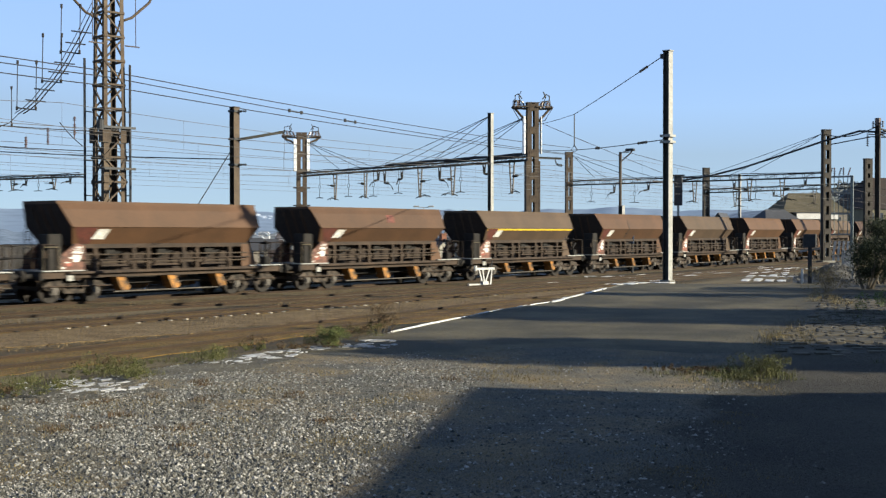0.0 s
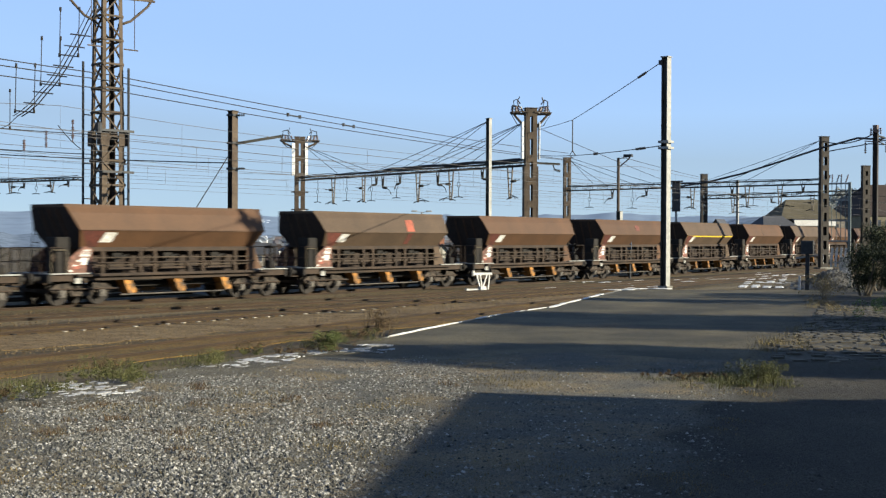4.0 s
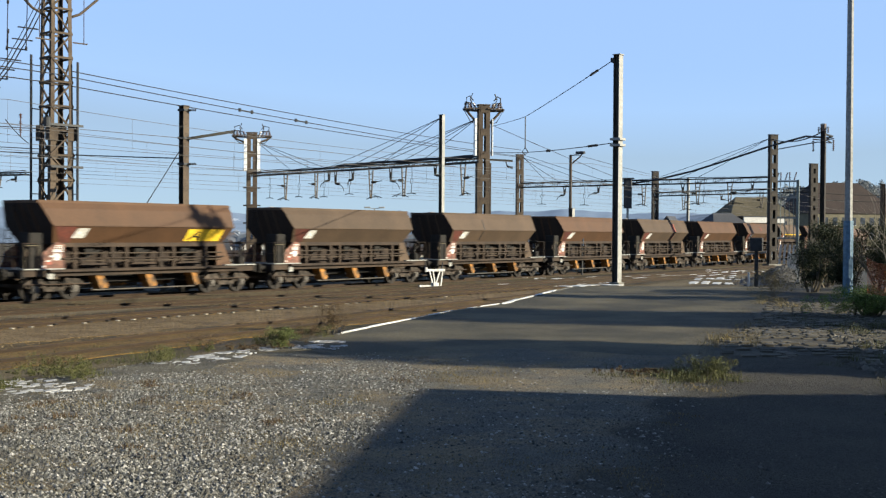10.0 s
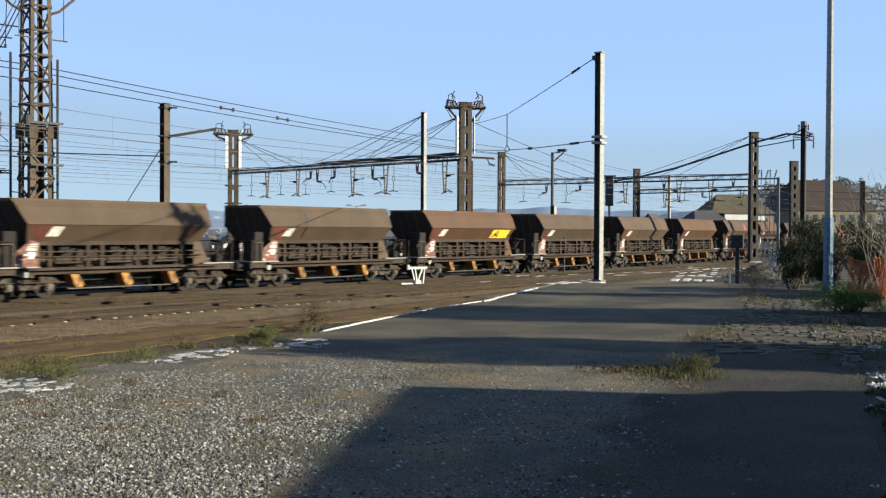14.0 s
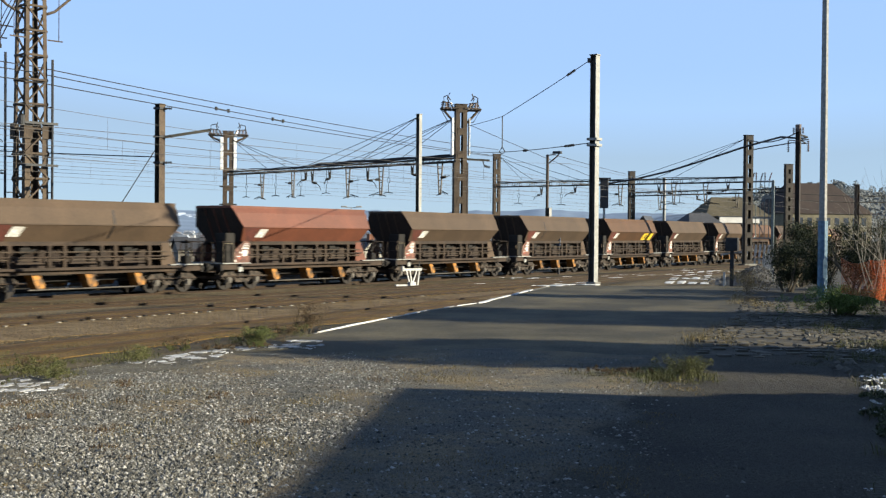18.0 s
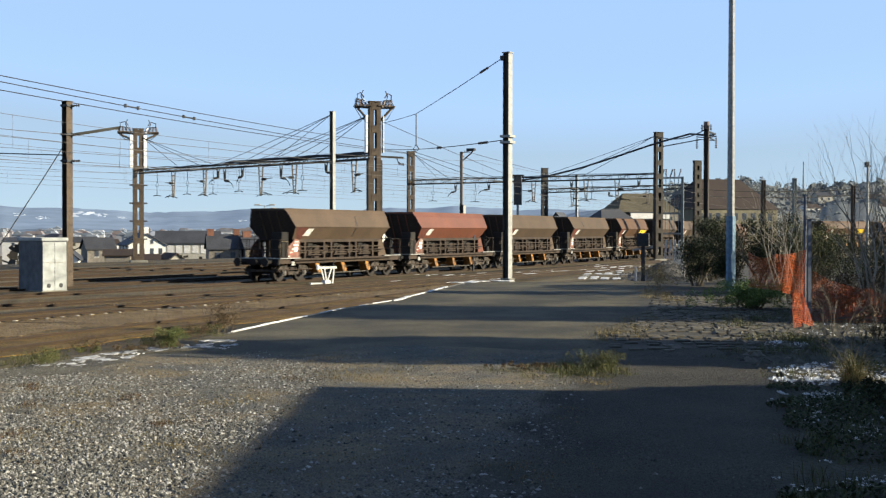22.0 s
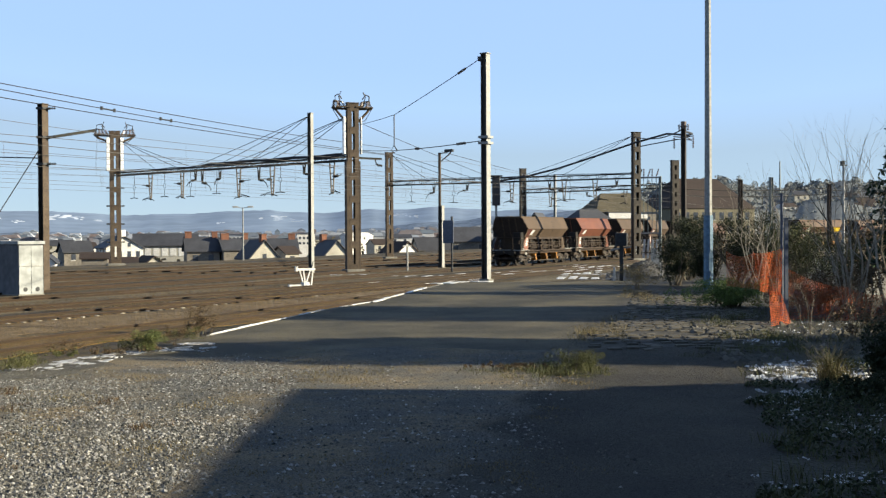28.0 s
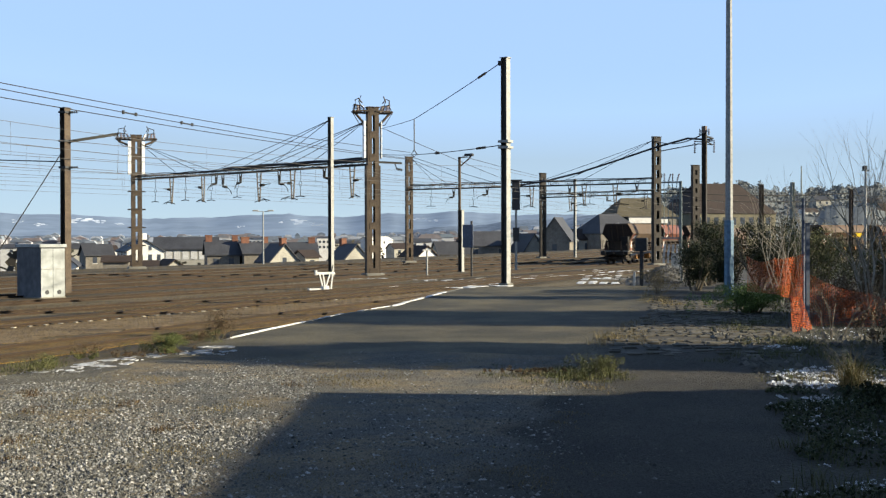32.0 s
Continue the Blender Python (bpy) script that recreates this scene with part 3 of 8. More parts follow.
def load_shape(seed):
    g = random.Random(seed)
    s = Shape()
    nx, ny = 40, 6
    v = []
    for i in range(nx + 1):
        for j in range(ny + 1):
            x, y = XA + 0.12 + (XB - XA - 0.2) * i / nx, -0.89 + 1.78 * j / ny
            hump = 0.20 * math.sin(i * 0.42 + seed) * math.cos((y) * 1.3) + 0.05 * g.uniform(-1, 1)
            v.append((x, y, TOP - 0.17 + hump * (1 if 0 < j < ny else 0.2)))
    f = [(i * (ny + 1) + j, (i + 1) * (ny + 1) + j, (i + 1) * (ny + 1) + j + 1, i * (ny + 1) + j + 1) for i in range(nx) for j in range(ny)]
    return s.add(v, f)


def wheelset_shape():
    s = Shape()
    for y in (-0.75, 0.75):
        sg = 1 if y > 0 else -1
        s.rod((0, y - 0.065 * sg, 0), (0, y + 0.065 * sg, 0), 0.46, 22)
        s.rod((0, y - 0.1 * sg, 0), (0, y - 0.065 * sg, 0), 0.49, 22)
        s.rod((0, y + 0.065 * sg, 0), (0, y + 0.1 * sg, 0), 0.17, 14)
        for k in range(4):
            a = k * 1.5708
            s.rod((0.3 * math.cos(a), y + 0.06 * sg, 0.3 * math.sin(a)), (0.3 * math.cos(a), y + 0.09 * sg, 0.3 * math.sin(a)), 0.06, 8)
    s.rod((0, -0.98, 0), (0, 0.98, 0), 0.08, 10)
    return s


def bogie_parts(parent, x, meshes):
    b = part("bogie", meshes["bogie"], None, parent, "grimy cast-steel bogie frame", pose(x, 0, 0))
    for wx in (-0.88, 0.88):
        part("wheelset", meshes["wheelset"], None, b, "worn steel wheels on one axle", pose(wx, 0, 0.46))
        for y in (-1.0, 1.0):
            part("axle_box", meshes["axle_box"], None, b, at=pose(wx, y, 0.46))
            for d in (-0.24, 0.24):
                part("coil_spring", meshes["spring"], None, b, at=pose(wx + d, y, 0.5))
    for y in (-1.0, 1.0):
        part("brake_hanger", meshes["hanger"], None, b, at=pose(0, y, 0.4))
    return b


def shared_meshes():
    m = {}
    s = Shape()
    for y in (-1.0, 1.0):
        s.prism([(-1.35, 0.62), (-1.1, 0.8), (-0.5, 0.84), (-0.35, 0.5), (0.35, 0.5), (0.5, 0.84), (1.1, 0.8), (1.35, 0.62), (1.3, 0.52), (0.62, 0.66), (0.42, 0.34), (-0.42, 0.34), (-0.62, 0.66), (-1.3, 0.52)], y - 0.08, y + 0.08)
    s.box(-0.2, 0.2, -1.0, 1.0, 0.45, 0.72)
    s.box(-1.36, -1.28, -1.0, 1.0, 0.5, 0.62).box(1.28, 1.36, -1.0, 1.0, 0.5, 0.62)
    s.rod((0, 0, 0.7), (0, 0, 0.9), 0.25, 14)
    m["bogie"] = s.mesh("bogie", M_BOGIE)
    m["wheelset"] = wheelset_shape().mesh("wheelset", M_WHEEL)
    m["axle_box"] = Shape().cham(-0.16, 0.16, -0.14, 0.14, -0.15, 0.17, 0.03).rod((0, -0.19, 0), (0, 0.19, 0), 0.12, 10).mesh("axle_box", M_AXLEBOX)
    s = Shape()
    for k in range(5):
        s.rod((0, 0, -0.02 + k * 0.05), (0, 0, 0.012 + k * 0.05), 0.075 if k % 2 == 0 else 0.055, 9)
    m["spring"] = s.mesh("coil_spring", M_BOGIE)
    m["hanger"] = Shape().bar((-0.45, 0, 0.0), (-0.3, 0, 0.3), 0.05, 0.06).bar((0.45, 0, 0.0), (0.3, 0, 0.3), 0.05, 0.06).box(-0.5, 0.5, -0.03, 0.03, -0.04, 0.03).mesh("brake_hanger", M_UNDER)
    m["chute"] = Shape().prism([(-0.05, 1.0), (0.26, 1.0), (0.42, 0.72), (0.56, 0.5), (0.5, 0.4), (0.24, 0.38), (0.1, 0.62)], -0.2, 0.2).prism([(-0.1, 0.98), (-0.05, 1.0), (0.1, 0.62), (0.24, 0.38), (0.18, 0.36), (0.04, 0.6)], -0.24, 0.24).mesh("discharge_chute", M_YELLOW)
    m["rod"] = Shape().rod((-4.2, 0, 0), (4.2, 0, 0), 0.03, 8).mesh("operating_rod", M_SILL)
    s = Shape().rod((0, 0, 0), (0.36, 0, 0), 0.09, 12).rod((0.36, 0, 0), (0.58, 0, 0), 0.06, 12)
    for k in range(1):
        s.rod((0.56, 0, 0), (0.62, 0, 0), 0.225, 18)
    m["buffer"] = s.mesh("buffer", M_UNDER)
    m["hook"] = Shape().box(0, 0.22, -0.05, 0.05, -0.06, 0.06).box(0.17, 0.26, -0.05, 0.05, -0.06, 0.14).box(0.05, 0.12, -0.2, 0.2, -0.1, -0.04).mesh("draw_hook", M_UNDER)
    m["wheel"] = Shape().rod((0, -0.02, 0), (0, 0.02, 0), 0.15, 16).rod((0, -0.1, 0), (0, 0.1, 0), 0.04, 8).mesh("brake_handwheel", M_SILL)
    return m


M_GUSSET = mat("faded_red_gusset", (0.17, 0.075, 0.05), (0.09, 0.045, 0.032), 0.7, grain=9, blotch=5.0, third=(0.4, 0.31, 0.26), vary=0.3, edge=0.08)
M_REDPATCH = mat("red_primer_patch", (0.12, 0.035, 0.024), (0.075, 0.03, 0.022), 0.75, grain=9, blotch=3.0, vary=0.2)
M_PIPE = mat("dusty_pipe_paint", (0.06, 0.044, 0.029), (0.03, 0.022, 0.015), 0.75, grain=12, blotch=2)
M_HANDRAIL = mat("pale_yellow_handrail", (0.15, 0.125, 0.08), (0.08, 0.065, 0.042), 0.7, grain=12, blotch=3)
M_BOGIE = mat("dusty_bogie_steel", (0.064, 0.05, 0.038), (0.018, 0.015, 0.012), 0.85, 0.1, grain=12, blotch=4, vary=0.2, edge=0.08)
M_AXLEBOX = mat("pale_axle_box", (0.105, 0.094, 0.08), (0.05, 0.045, 0.04), 0.7, 0.2, grain=12, blotch=3)


MESH = shared_meshes()


def build_wagon(label, paint, seed):
    """A bogie ballast hopper; its origin on the rails, amidships; +x forward."""
    w = thing("hopper_wagon", label, "railway wagon", group="ballast train wagons")
    hop = part("hopper", hopper_shape(), paint, w, "sloping welded hopper walls")
    # seams and stiffeners on the hopper
    for y in (-1, 1):
        part("crease_strip", Shape().bar((XA + 0.38, y * 1.505, CREASE), (XB - 0.02, y * 1.505, CREASE), 0.03, 0.05), paint, hop)
    s = Shape()
    for y in (-1, 1):
        s.box(XA - 0.02, XB + 0.07, y * 1.07 - 0.03, y * 1.07 + 0.03, TOP - 0.1, TOP + 0.015)
    s.box(XA - 0.03, XA + 0.03, -1.07, 1.07, TOP - 0.1, TOP + 0.015).box(XB + 0.02, XB + 0.08, -1.07, 1.07, TOP - 0.1, TOP + 0.015)
    part("rim", s, paint, hop)
    for y in (-0.55, 0.0, 0.55):
        part("end_stiffener", Shape().bar((XA + 0.0, y, TOP - 0.15), (XA + 0.66, y, BELLY + 0.05), 0.07, 0.06), paint, hop)
        part("end_stiffener", Shape().bar((XB + 0.06, y, TOP - 0.15), (XB - 0.3, y, BELLY + 0.05), 0.07, 0.06), paint, hop)
    # end wall sheet coloured dark to hold the shade on this end
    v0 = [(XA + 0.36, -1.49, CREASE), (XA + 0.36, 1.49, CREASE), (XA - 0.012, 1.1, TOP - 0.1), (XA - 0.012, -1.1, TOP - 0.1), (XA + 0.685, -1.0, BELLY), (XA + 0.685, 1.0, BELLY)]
    part("end_wall", Shape().add([(x - 0.012, y, z) for x, y, z in v0], [(0, 1, 2, 3), (4, 5, 1, 0)]), M_SHADEDARK, hop, "sloping end wall, darkened for its shaded side")
    part("ballast_load", load_shape(seed), M_LOAD, w, "grey crushed stone")
    # lower saddle: end bulkheads, side beams and posts around the discharge doors
    for x in (XA + 1.05, XB - 0.42):
        part("bulkhead", Shape().box(x - 0.04, x + 0.04, -0.95, 0.95, SILL, BELLY), paint, w)
    for y in (-1, 1):
        # belly plates and doors take the same painted shade of the recess
        part("belly_plate", Shape().box(XA + 1.0, XB - 0.4, y * 0.62 - 0.02, y * 0.62 + 0.02, SILL + 0.1, BELLY), M_SHADEDARK, w)
        part("hopper_beam", Shape().box(XA + 0.62, XB - 0.3, y * 1.1 - 0.06, y * 1.1 + 0.06, BELLY - 0.1, BELLY + 0.06), M_SILL, w)
        part("solebar", Shape().box(-5.95, 5.95, y * 1.2 - 0.06, y * 1.2 + 0.06, SILL - 0.14, SILL + 0.12), M_SILL, w)
        part("side_step", Shape().box(XA + 0.3, XB + 0.4, y * 1.36 - 0.1, y * 1.36 + 0.1, SILL + 0.02, SILL + 0.1), M_SILL, w)
        part("operating_rod", MESH["rod"], None, w, at=pose(-0.1, y * 1.28, SILL + 0.52))
        for k in range(3):
            x0 = -3.55 + k * 2.45
            part("discharge_door", Shape().prism([(y * 0.74, BELLY - 0.02), (y * 0.8, BELLY - 0.02), (y * 0.5, SILL + 0.16), (y * 0.44, SILL + 0.16)], x0 + 0.0, x0 + 1.7, "x"), M_SHADEDARK, w)
            part("door_shelf", Shape().box(x0 + 0.2, x0 + 1.5, y * 1.08 - 0.14, y * 1.08 + 0.14, SILL + 0.26, SILL + 0.33), M_SILL, w)
            for x in (x0 - 0.05, x0 + 1.72):
                part("saddle_post", Shape().box(x - 0.07, x + 0.07, y * 1.14 - 0.1, y * 1.14 + 0.1, SILL + 0.12, BELLY - 0.1), M_SILL, w)
            part("discharge_chute", MESH["chute"], None, w, "yellow-painted chute, worn to rust", pose(x0 + 1.0, y * 0.98, 0, 0, 0, 0))
        # triangular gusset sheets with the hatched data boxes at the rear end, and a plain one in front
        part("end_gusset", Shape().prism([(XA - 0.1, SILL + 0.12), (XA + 1.1, SILL + 0.12), (XA + 1.1, BELLY), (XA + 0.75, BELLY + 0.1), (XA + 0.15, SILL + 0.75)], y * 1.2 - 0.015, y * 1.2 + 0.015), M_GUSSET, w)
        part("front_gusset", Shape().prism([(XB + 0.15, SILL + 0.12), (XB - 0.75, SILL + 0.12), (XB - 0.75, BELLY), (XB - 0.35, BELLY)], y * 1.16 - 0.015, y * 1.16 + 0.015), paint, w)
        out = y * 1.2 + y * 0.02
        part("data_panel", Shape().box(XA + 0.62, XA + 0.92, out - 0.006, out + 0.006, SILL + 0.46, SILL + 0.72), M_WHITEPAINT, w, "small white data panel, worn blank")
        part("data_panel", Shape().box(XA + 0.3, XA + 0.52, out - 0.006, out + 0.006, SILL + 0.3, SILL + 0.42), M_REDTRIM, w, "small red data panel")
        part("marker_plate", Shape().cham(XA + 0.3, XA + 0.56, y * 1.28 - 0.02, y * 1.28 + 0.02, SILL - 0.24, SILL + 0.0, 0.01), M_GALV, w, "square white plate below the sill")
        s = Shape()
        for k in range(4):
            s.box(XA + 0.12 + 0.16 * k, XA + 0.22 + 0.24 * k, out - 0.004, out + 0.004, SILL + 0.2 + 0.19 * k, SILL + 0.27 + 0.19 * k)
            s.box(XA + 0.55 + 0.05 * k, XA + 1.02, out - 0.004, out + 0.004, SILL + 0.78 + 0.07 * k, SILL + 0.81 + 0.07 * k)
        tagged(part("gusset_marks", s, M_WHITEPAINT, w, "white hatched marks, worn"), kind="stuff")
        # red primer patch behind the stencil plate
        part("primer_patch", Shape().add([(XA + 1.0, y * 1.034, BELLY + 0.02), (XA + 1.4, y * 1.034, BELLY + 0.02), (XA + 1.5, y * 1.49, CREASE - 0.04), (XA + 0.52, y * 1.49, CREASE - 0.04)], [(0, 1, 2, 3)] if y < 0 else [(3, 2, 1, 0)]), M_REDPATCH, w, "dull red primer patch")
        # running gear rods and low pipe between the bogies
        part("brake_pipe", Shape().rod((-2.7, y * 1.12, 0.34), (2.5, y * 1.12, 0.34), 0.03, 8), M_AXLEBOX, w)
        part("brake_pull_rod", Shape().rod((-5.7, y * 1.18, 0.62), (-2.9, y * 1.18, 0.6), 0.025, 8), M_SILL, w)
        part("brake_pull_rod", Shape().rod((2.9, y * 1.18, 0.6), (5.7, y * 1.18, 0.62), 0.025, 8), M_SILL, w)
        for k in range(3):
            x0 = -3.55 + k * 2.45
            # lever and crank kept dark too, to deepen the shaded opening
            part("door_lever", Shape().bar((x0 + 0.45, y * 1.0, SILL + 0.35), (x0 + 0.8, y * 1.02, BELLY - 0.35), 0.06, 0.08).bar((x0 + 0.8, y * 1.02, BELLY - 0.35), (x0 + 1.25, y * 1.0, BELLY - 0.25), 0.06, 0.08), M_UNDER, w)
            part("door_crank", Shape().cham(x0 + 0.6, x0 + 1.05, y * 0.86 - 0.1, y * 0.86 + 0.1, BELLY - 0.42, BELLY - 0.14, 0.03), M_UNDER, w)
        # slanted white plate on the lower hopper side
        a, b = (CREASE - 0.1 - BELLY) / (CREASE - BELLY), (CREASE - 0.48 - BELLY) / (CREASE - BELLY)
        ya, yb = y * (1.02 + 0.48 * a + 0.012), y * (1.02 + 0.48 * b + 0.012)
        za, zb = BELLY + a * (CREASE - BELLY), BELLY + b * (CREASE - BELLY)
        part("stencil_plate", Shape().add([(XA + u, *((yb, zb) if k < 2 else (ya, za))) for k, u in enumerate((1.42, 1.95, 2.1, 1.57))] + [(XA + u, *((yb - y * 0.01, zb) if k < 2 else (ya - y * 0.01, za))) for k, u in enumerate((1.42, 1.95, 2.1, 1.57))],
             [(0, 1, 2, 3), (7, 6, 5, 4), (0, 4, 5, 1), (1, 5, 6, 2), (2, 6, 7, 3), (3, 7, 4, 0)]), M_WHITEPAINT, w, "white stencil plate, print worn off")
        s = Shape()
        for k in range(9):
            x = XA + 2.2 + k * 0.75
            s.box(x, x + 0.42, out - y * 0.08 - 0.004, out - y * 0.08 + 0.004, SILL + 0.0, SILL + 0.05)
        tagged(part("stencil_marks", s, M_WHITEPAINT, w), kind="stuff")
    # frame, ends, platforms
    for x in (-5.95, 5.95):
        part("headstock", Shape().box(x - 0.06, x + 0.06, -1.3, 1.3, SILL - 0.2, SILL + 0.12), M_UNDER, w)
    part("centre_sill", Shape().box(-5.9, 5.9, -0.18, 0.18, SILL - 0.2, SILL), M_UNDER, w)
    part("rear_deck", Shape().box(-5.95, XA + 1.0, -1.38, 1.38, SILL + 0.12, SILL + 0.16), M_GALV, w, "pale walkway grating")
    part("front_deck", Shape().box(XB - 0.4, 5.95, -1.38, 1.38, SILL + 0.12, SILL + 0.16), M_GALV, w, "pale walkway grating")
    for x0, x1 in ((-5.9, XA + 0.2), (XB + 0.35, 5.9)):
        outer = x0 if x0 < 0 else x1
        s = Shape()
        for y in (-1.3, -0.65, 0.0, 0.65, 1.3):
            s.rod((outer, y, SILL + 0.14), (outer, y, SILL + 1.1), 0.02, 6)
        for z in (0.6, 1.1):
            s.rod((outer, -1.3, SILL + z), (outer, 1.3, SILL + z), 0.02, 6)
        for y in (-1.3, 1.3):
            s.tube([(outer, y, SILL + 1.1), (outer + (0.6 if outer < 0 else -0.6), y, SILL + 1.1), (outer + (0.6 if outer < 0 else -0.6), y, SILL + 0.14)], 0.02, 6)
        part("end_railing", s, M_SILL, w)
    for y in (-1.34, 1.34):
        part("corner_handrail", Shape().tube([(-5.9, y, SILL + 0.1), (-5.9, y, SILL + 0.95), (-5.86, y, SILL + 1.02), (-5.3, y, SILL + 1.02), (-5.24, y, SILL + 0.95), (-5.24, y, SILL + 0.1)], 0.016, 6), M_HANDRAIL, w, "pale grab rail")
        for k in range(2):
            part("valve_pipe", Shape().rod((XA + 1.1, y * 0.9, SILL + 0.42 + 0.3 * k), (XB - 0.5, y * 0.9, SILL + 0.4 + 0.3 * k), 0.028, 6), M_PIPE, w)
        for k in range(6):
            part("pipe_union", Shape().cham(-3.4 + 1.25 * k, -3.25 + 1.25 * k, y * 0.93 - 0.06, y * 0.93 + 0.06, SILL + 0.34, SILL + 0.5, 0.02), M_SILL, w)
    s = Shape()
    for y in (0.35, 0.75):
        s.rod((-5.45, y, SILL + 0.14), (-5.2, y, TOP - 0.05), 0.018, 6)
    for k in range(8):
        z = SILL + 0.35 + k * 0.31
        x = -5.45 + 0.25 * (z - SILL) / (TOP - SILL)
        s.rod((x, 0.35, z), (x, 0.75, z), 0.014, 6)
    part("end_ladder", s, M_UNDER, w)
    part("equipment_box", Shape().cham(-5.62, -5.05, -1.22, -0.55, SILL + 0.16, SILL + 1.5, 0.03), M_UNDER, w, "dark brake equipment box on the end deck")
    part("brake_column", Shape().rod((5.25, -1.05, SILL + 0.16), (5.25, -1.05, SILL + 1.2), 0.05, 8).rod((5.25, -1.25, SILL + 1.1), (5.25, -0.75, SILL + 1.1), 0.05, 8).rod((5.1, -1.1, SILL + 0.6), (5.5, -1.1, SILL + 0.9), 0.04, 8), M_UNDER, w)
    part("valve_block", Shape().cham(5.1, 5.45, -1.2, -0.8, SILL + 0.16, SILL + 0.5, 0.04), M_UNDER, w)
    part("brake_handwheel", MESH["wheel"], None, w, at=pose(-5.6, -1.1, SILL + 0.75, 0, 0, 0))
    s = Shape().rod((-1.4, 0, 0.72), (0.6, 0, 0.72), 0.2, 14)
    part("air_reservoir", s, M_UNDER, w)
    s = Shape()
    for x in (-2.3, 0.2, 2.4):
        s.box(x - 0.05, x + 0.05, -1.0, 1.0, 0.7, SILL - 0.1)
    s.box(-3.4, 3.4, -0.5, -0.4, 0.62, 0.72).box(-3.4, 3.4, 0.4, 0.5, 0.62, 0.72)
    part("brake_rigging", s, M_UNDER, w)
    for x, r in ((-6.0, 180), (6.0, 0)):
        for y in (-0.875, 0.875):
            part("buffer", MESH["buffer"], None, w, at=pose(x, y, 1.02, 0, 0, r))
        part("draw_hook", MESH["hook"], None, w, at=pose(x, 0, 1.0, 0, 0, r))
    for x in (-4.42, 4.42):
        bogie_parts(w, x, MESH)
    return w


def along_track(s):
    x, y, h = track(s)
    return pose(x, y, RAIL, 0, 0, 90 - math.degrees(h))


LABELS = {"brown": "rust-brown bogie ballast hopper wagon, loaded, moving in a train",
          "tan": "dusty grey-brown bogie ballast hopper wagon, loaded, moving in a train",
          "orange": "freshly painted red-oxide bogie ballast hopper wagon, loaded, moving in a train"}
KINDS = ["tan", "orange", "tan", "tan", "brown", "tan", "tan", "brown", "tan", "brown", "brown", "tan", "brown", "tan", "brown", "brown", "tan", "brown", "brown", "tan", "brown"]
FIRST, WAGONS = {}, []
for i, kind in enumerate(KINDS):
    m = along_track(gone(0) + i * PITCH + 5.2)
    if kind in FIRST:
        WAGONS.append(copy_thing(FIRST[kind], m))
    else:
        FIRST[kind] = build_wagon(LABELS[kind], {"brown": M_BROWN, "tan": M_TAN, "orange": M_ORANGE}[kind], len(FIRST) + 1)
        FIRST[kind].matrix_basis = m
        WAGONS.append(FIRST[kind])

# what sets single wagons apart: a yellow panel, a yellow band, a red patch, dark streaks
def side_quad(x0, x1, z0, z1, off):
    """A thin plate on the near and far hopper side between two heights."""
    def wy(z):
        return 1.02 + 0.48 * (z - BELLY) / (CREASE - BELLY) if z <= CREASE else 1.5 - 0.26 * (z - CREASE) / (TOP - 0.3 - CREASE)
    s = Shape()
    y = -1
    a = [(x0, y * (wy(z0) + off), z0), (x1, y * (wy(z0) + off), z0), (x1 + 0.12 * (z1 - z0), y * (wy(z1) + off), z1), (x0 + 0.12 * (z1 - z0), y * (wy(z1) + off), z1)]
    b = [(p, q + 0.008, r) for p, q, r in a]
    return s.add(a + b, [(0, 1, 2, 3), (7, 6, 5, 4), (0, 4, 5, 1), (1, 5, 6, 2), (2, 6, 7, 3), (3, 7, 4, 0)])


M_PATCH = mat("faded_orange_patch", (0.34, 0.08, 0.045), (0.2, 0.055, 0.03), 0.7, grain=9, blotch=2)
M_STREAK = mat("black_letter_and_shadow", (0.022, 0.017, 0.014), (0.015, 0.012, 0.01), 0.6, grain=9, blotch=2)
panel = part("yellow_panel", side_quad(1.9, 3.9, BELLY + 0.12, CREASE - 0.1, 0.012), M_SIGNYEL, WAGONS[4], "yellow maintenance panel with a slanting black letter A")
s = Shape()
s.prism([(2.05, BELLY + 0.16), (2.2, BELLY + 0.16), (2.66, CREASE - 0.2), (2.52, CREASE - 0.2)], -1.30, -1.292)
s.prism([(2.6, BELLY + 0.16), (2.76, BELLY + 0.16), (2.74, CREASE - 0.2), (2.67, CREASE - 0.2)], -1.30, -1.292)
s.prism([(2.36, BELLY + 0.27), (2.6, BELLY + 0.27), (2.6, BELLY + 0.34), (2.42, BELLY + 0.34)], -1.30, -1.292)
def on_side(shape, off):
    """Lay a flat drawing onto the sloping lower side."""
    shape.v = [(x, -(1.02 + 0.48 * (z - BELLY) / (CREASE - BELLY) + off) + (0.004 if y > -1.296 else 0), z) for x, y, z in shape.v]
    return shape
part("letter", on_side(s, 0.016), M_STREAK, panel, "slanting black letter A")
part("yellow_band", side_quad(XA + 0.5, XB - 0.08, CREASE - 0.12, CREASE - 0.03, 0.012), M_SIGNYEL, WAGONS[11], "yellow band under the crease")
part("red_patch", side_quad(1.2, 1.75, CREASE + 0.05, TOP - 0.32, 0.01), M_PATCH, WAGONS[8], "orange-red repainted patch")
part("red_patch", side_quad(1.25, 1.6, BELLY + 0.15, CREASE - 0.05, 0.01), M_REDPATCH, WAGONS[8], "dull red repainted patch")
part("dark_patch", side_quad(0.0, 0.55, CREASE + 0.25, TOP - 0.32, 0.01), M_REDPATCH, WAGONS[10], "dark red smudge")
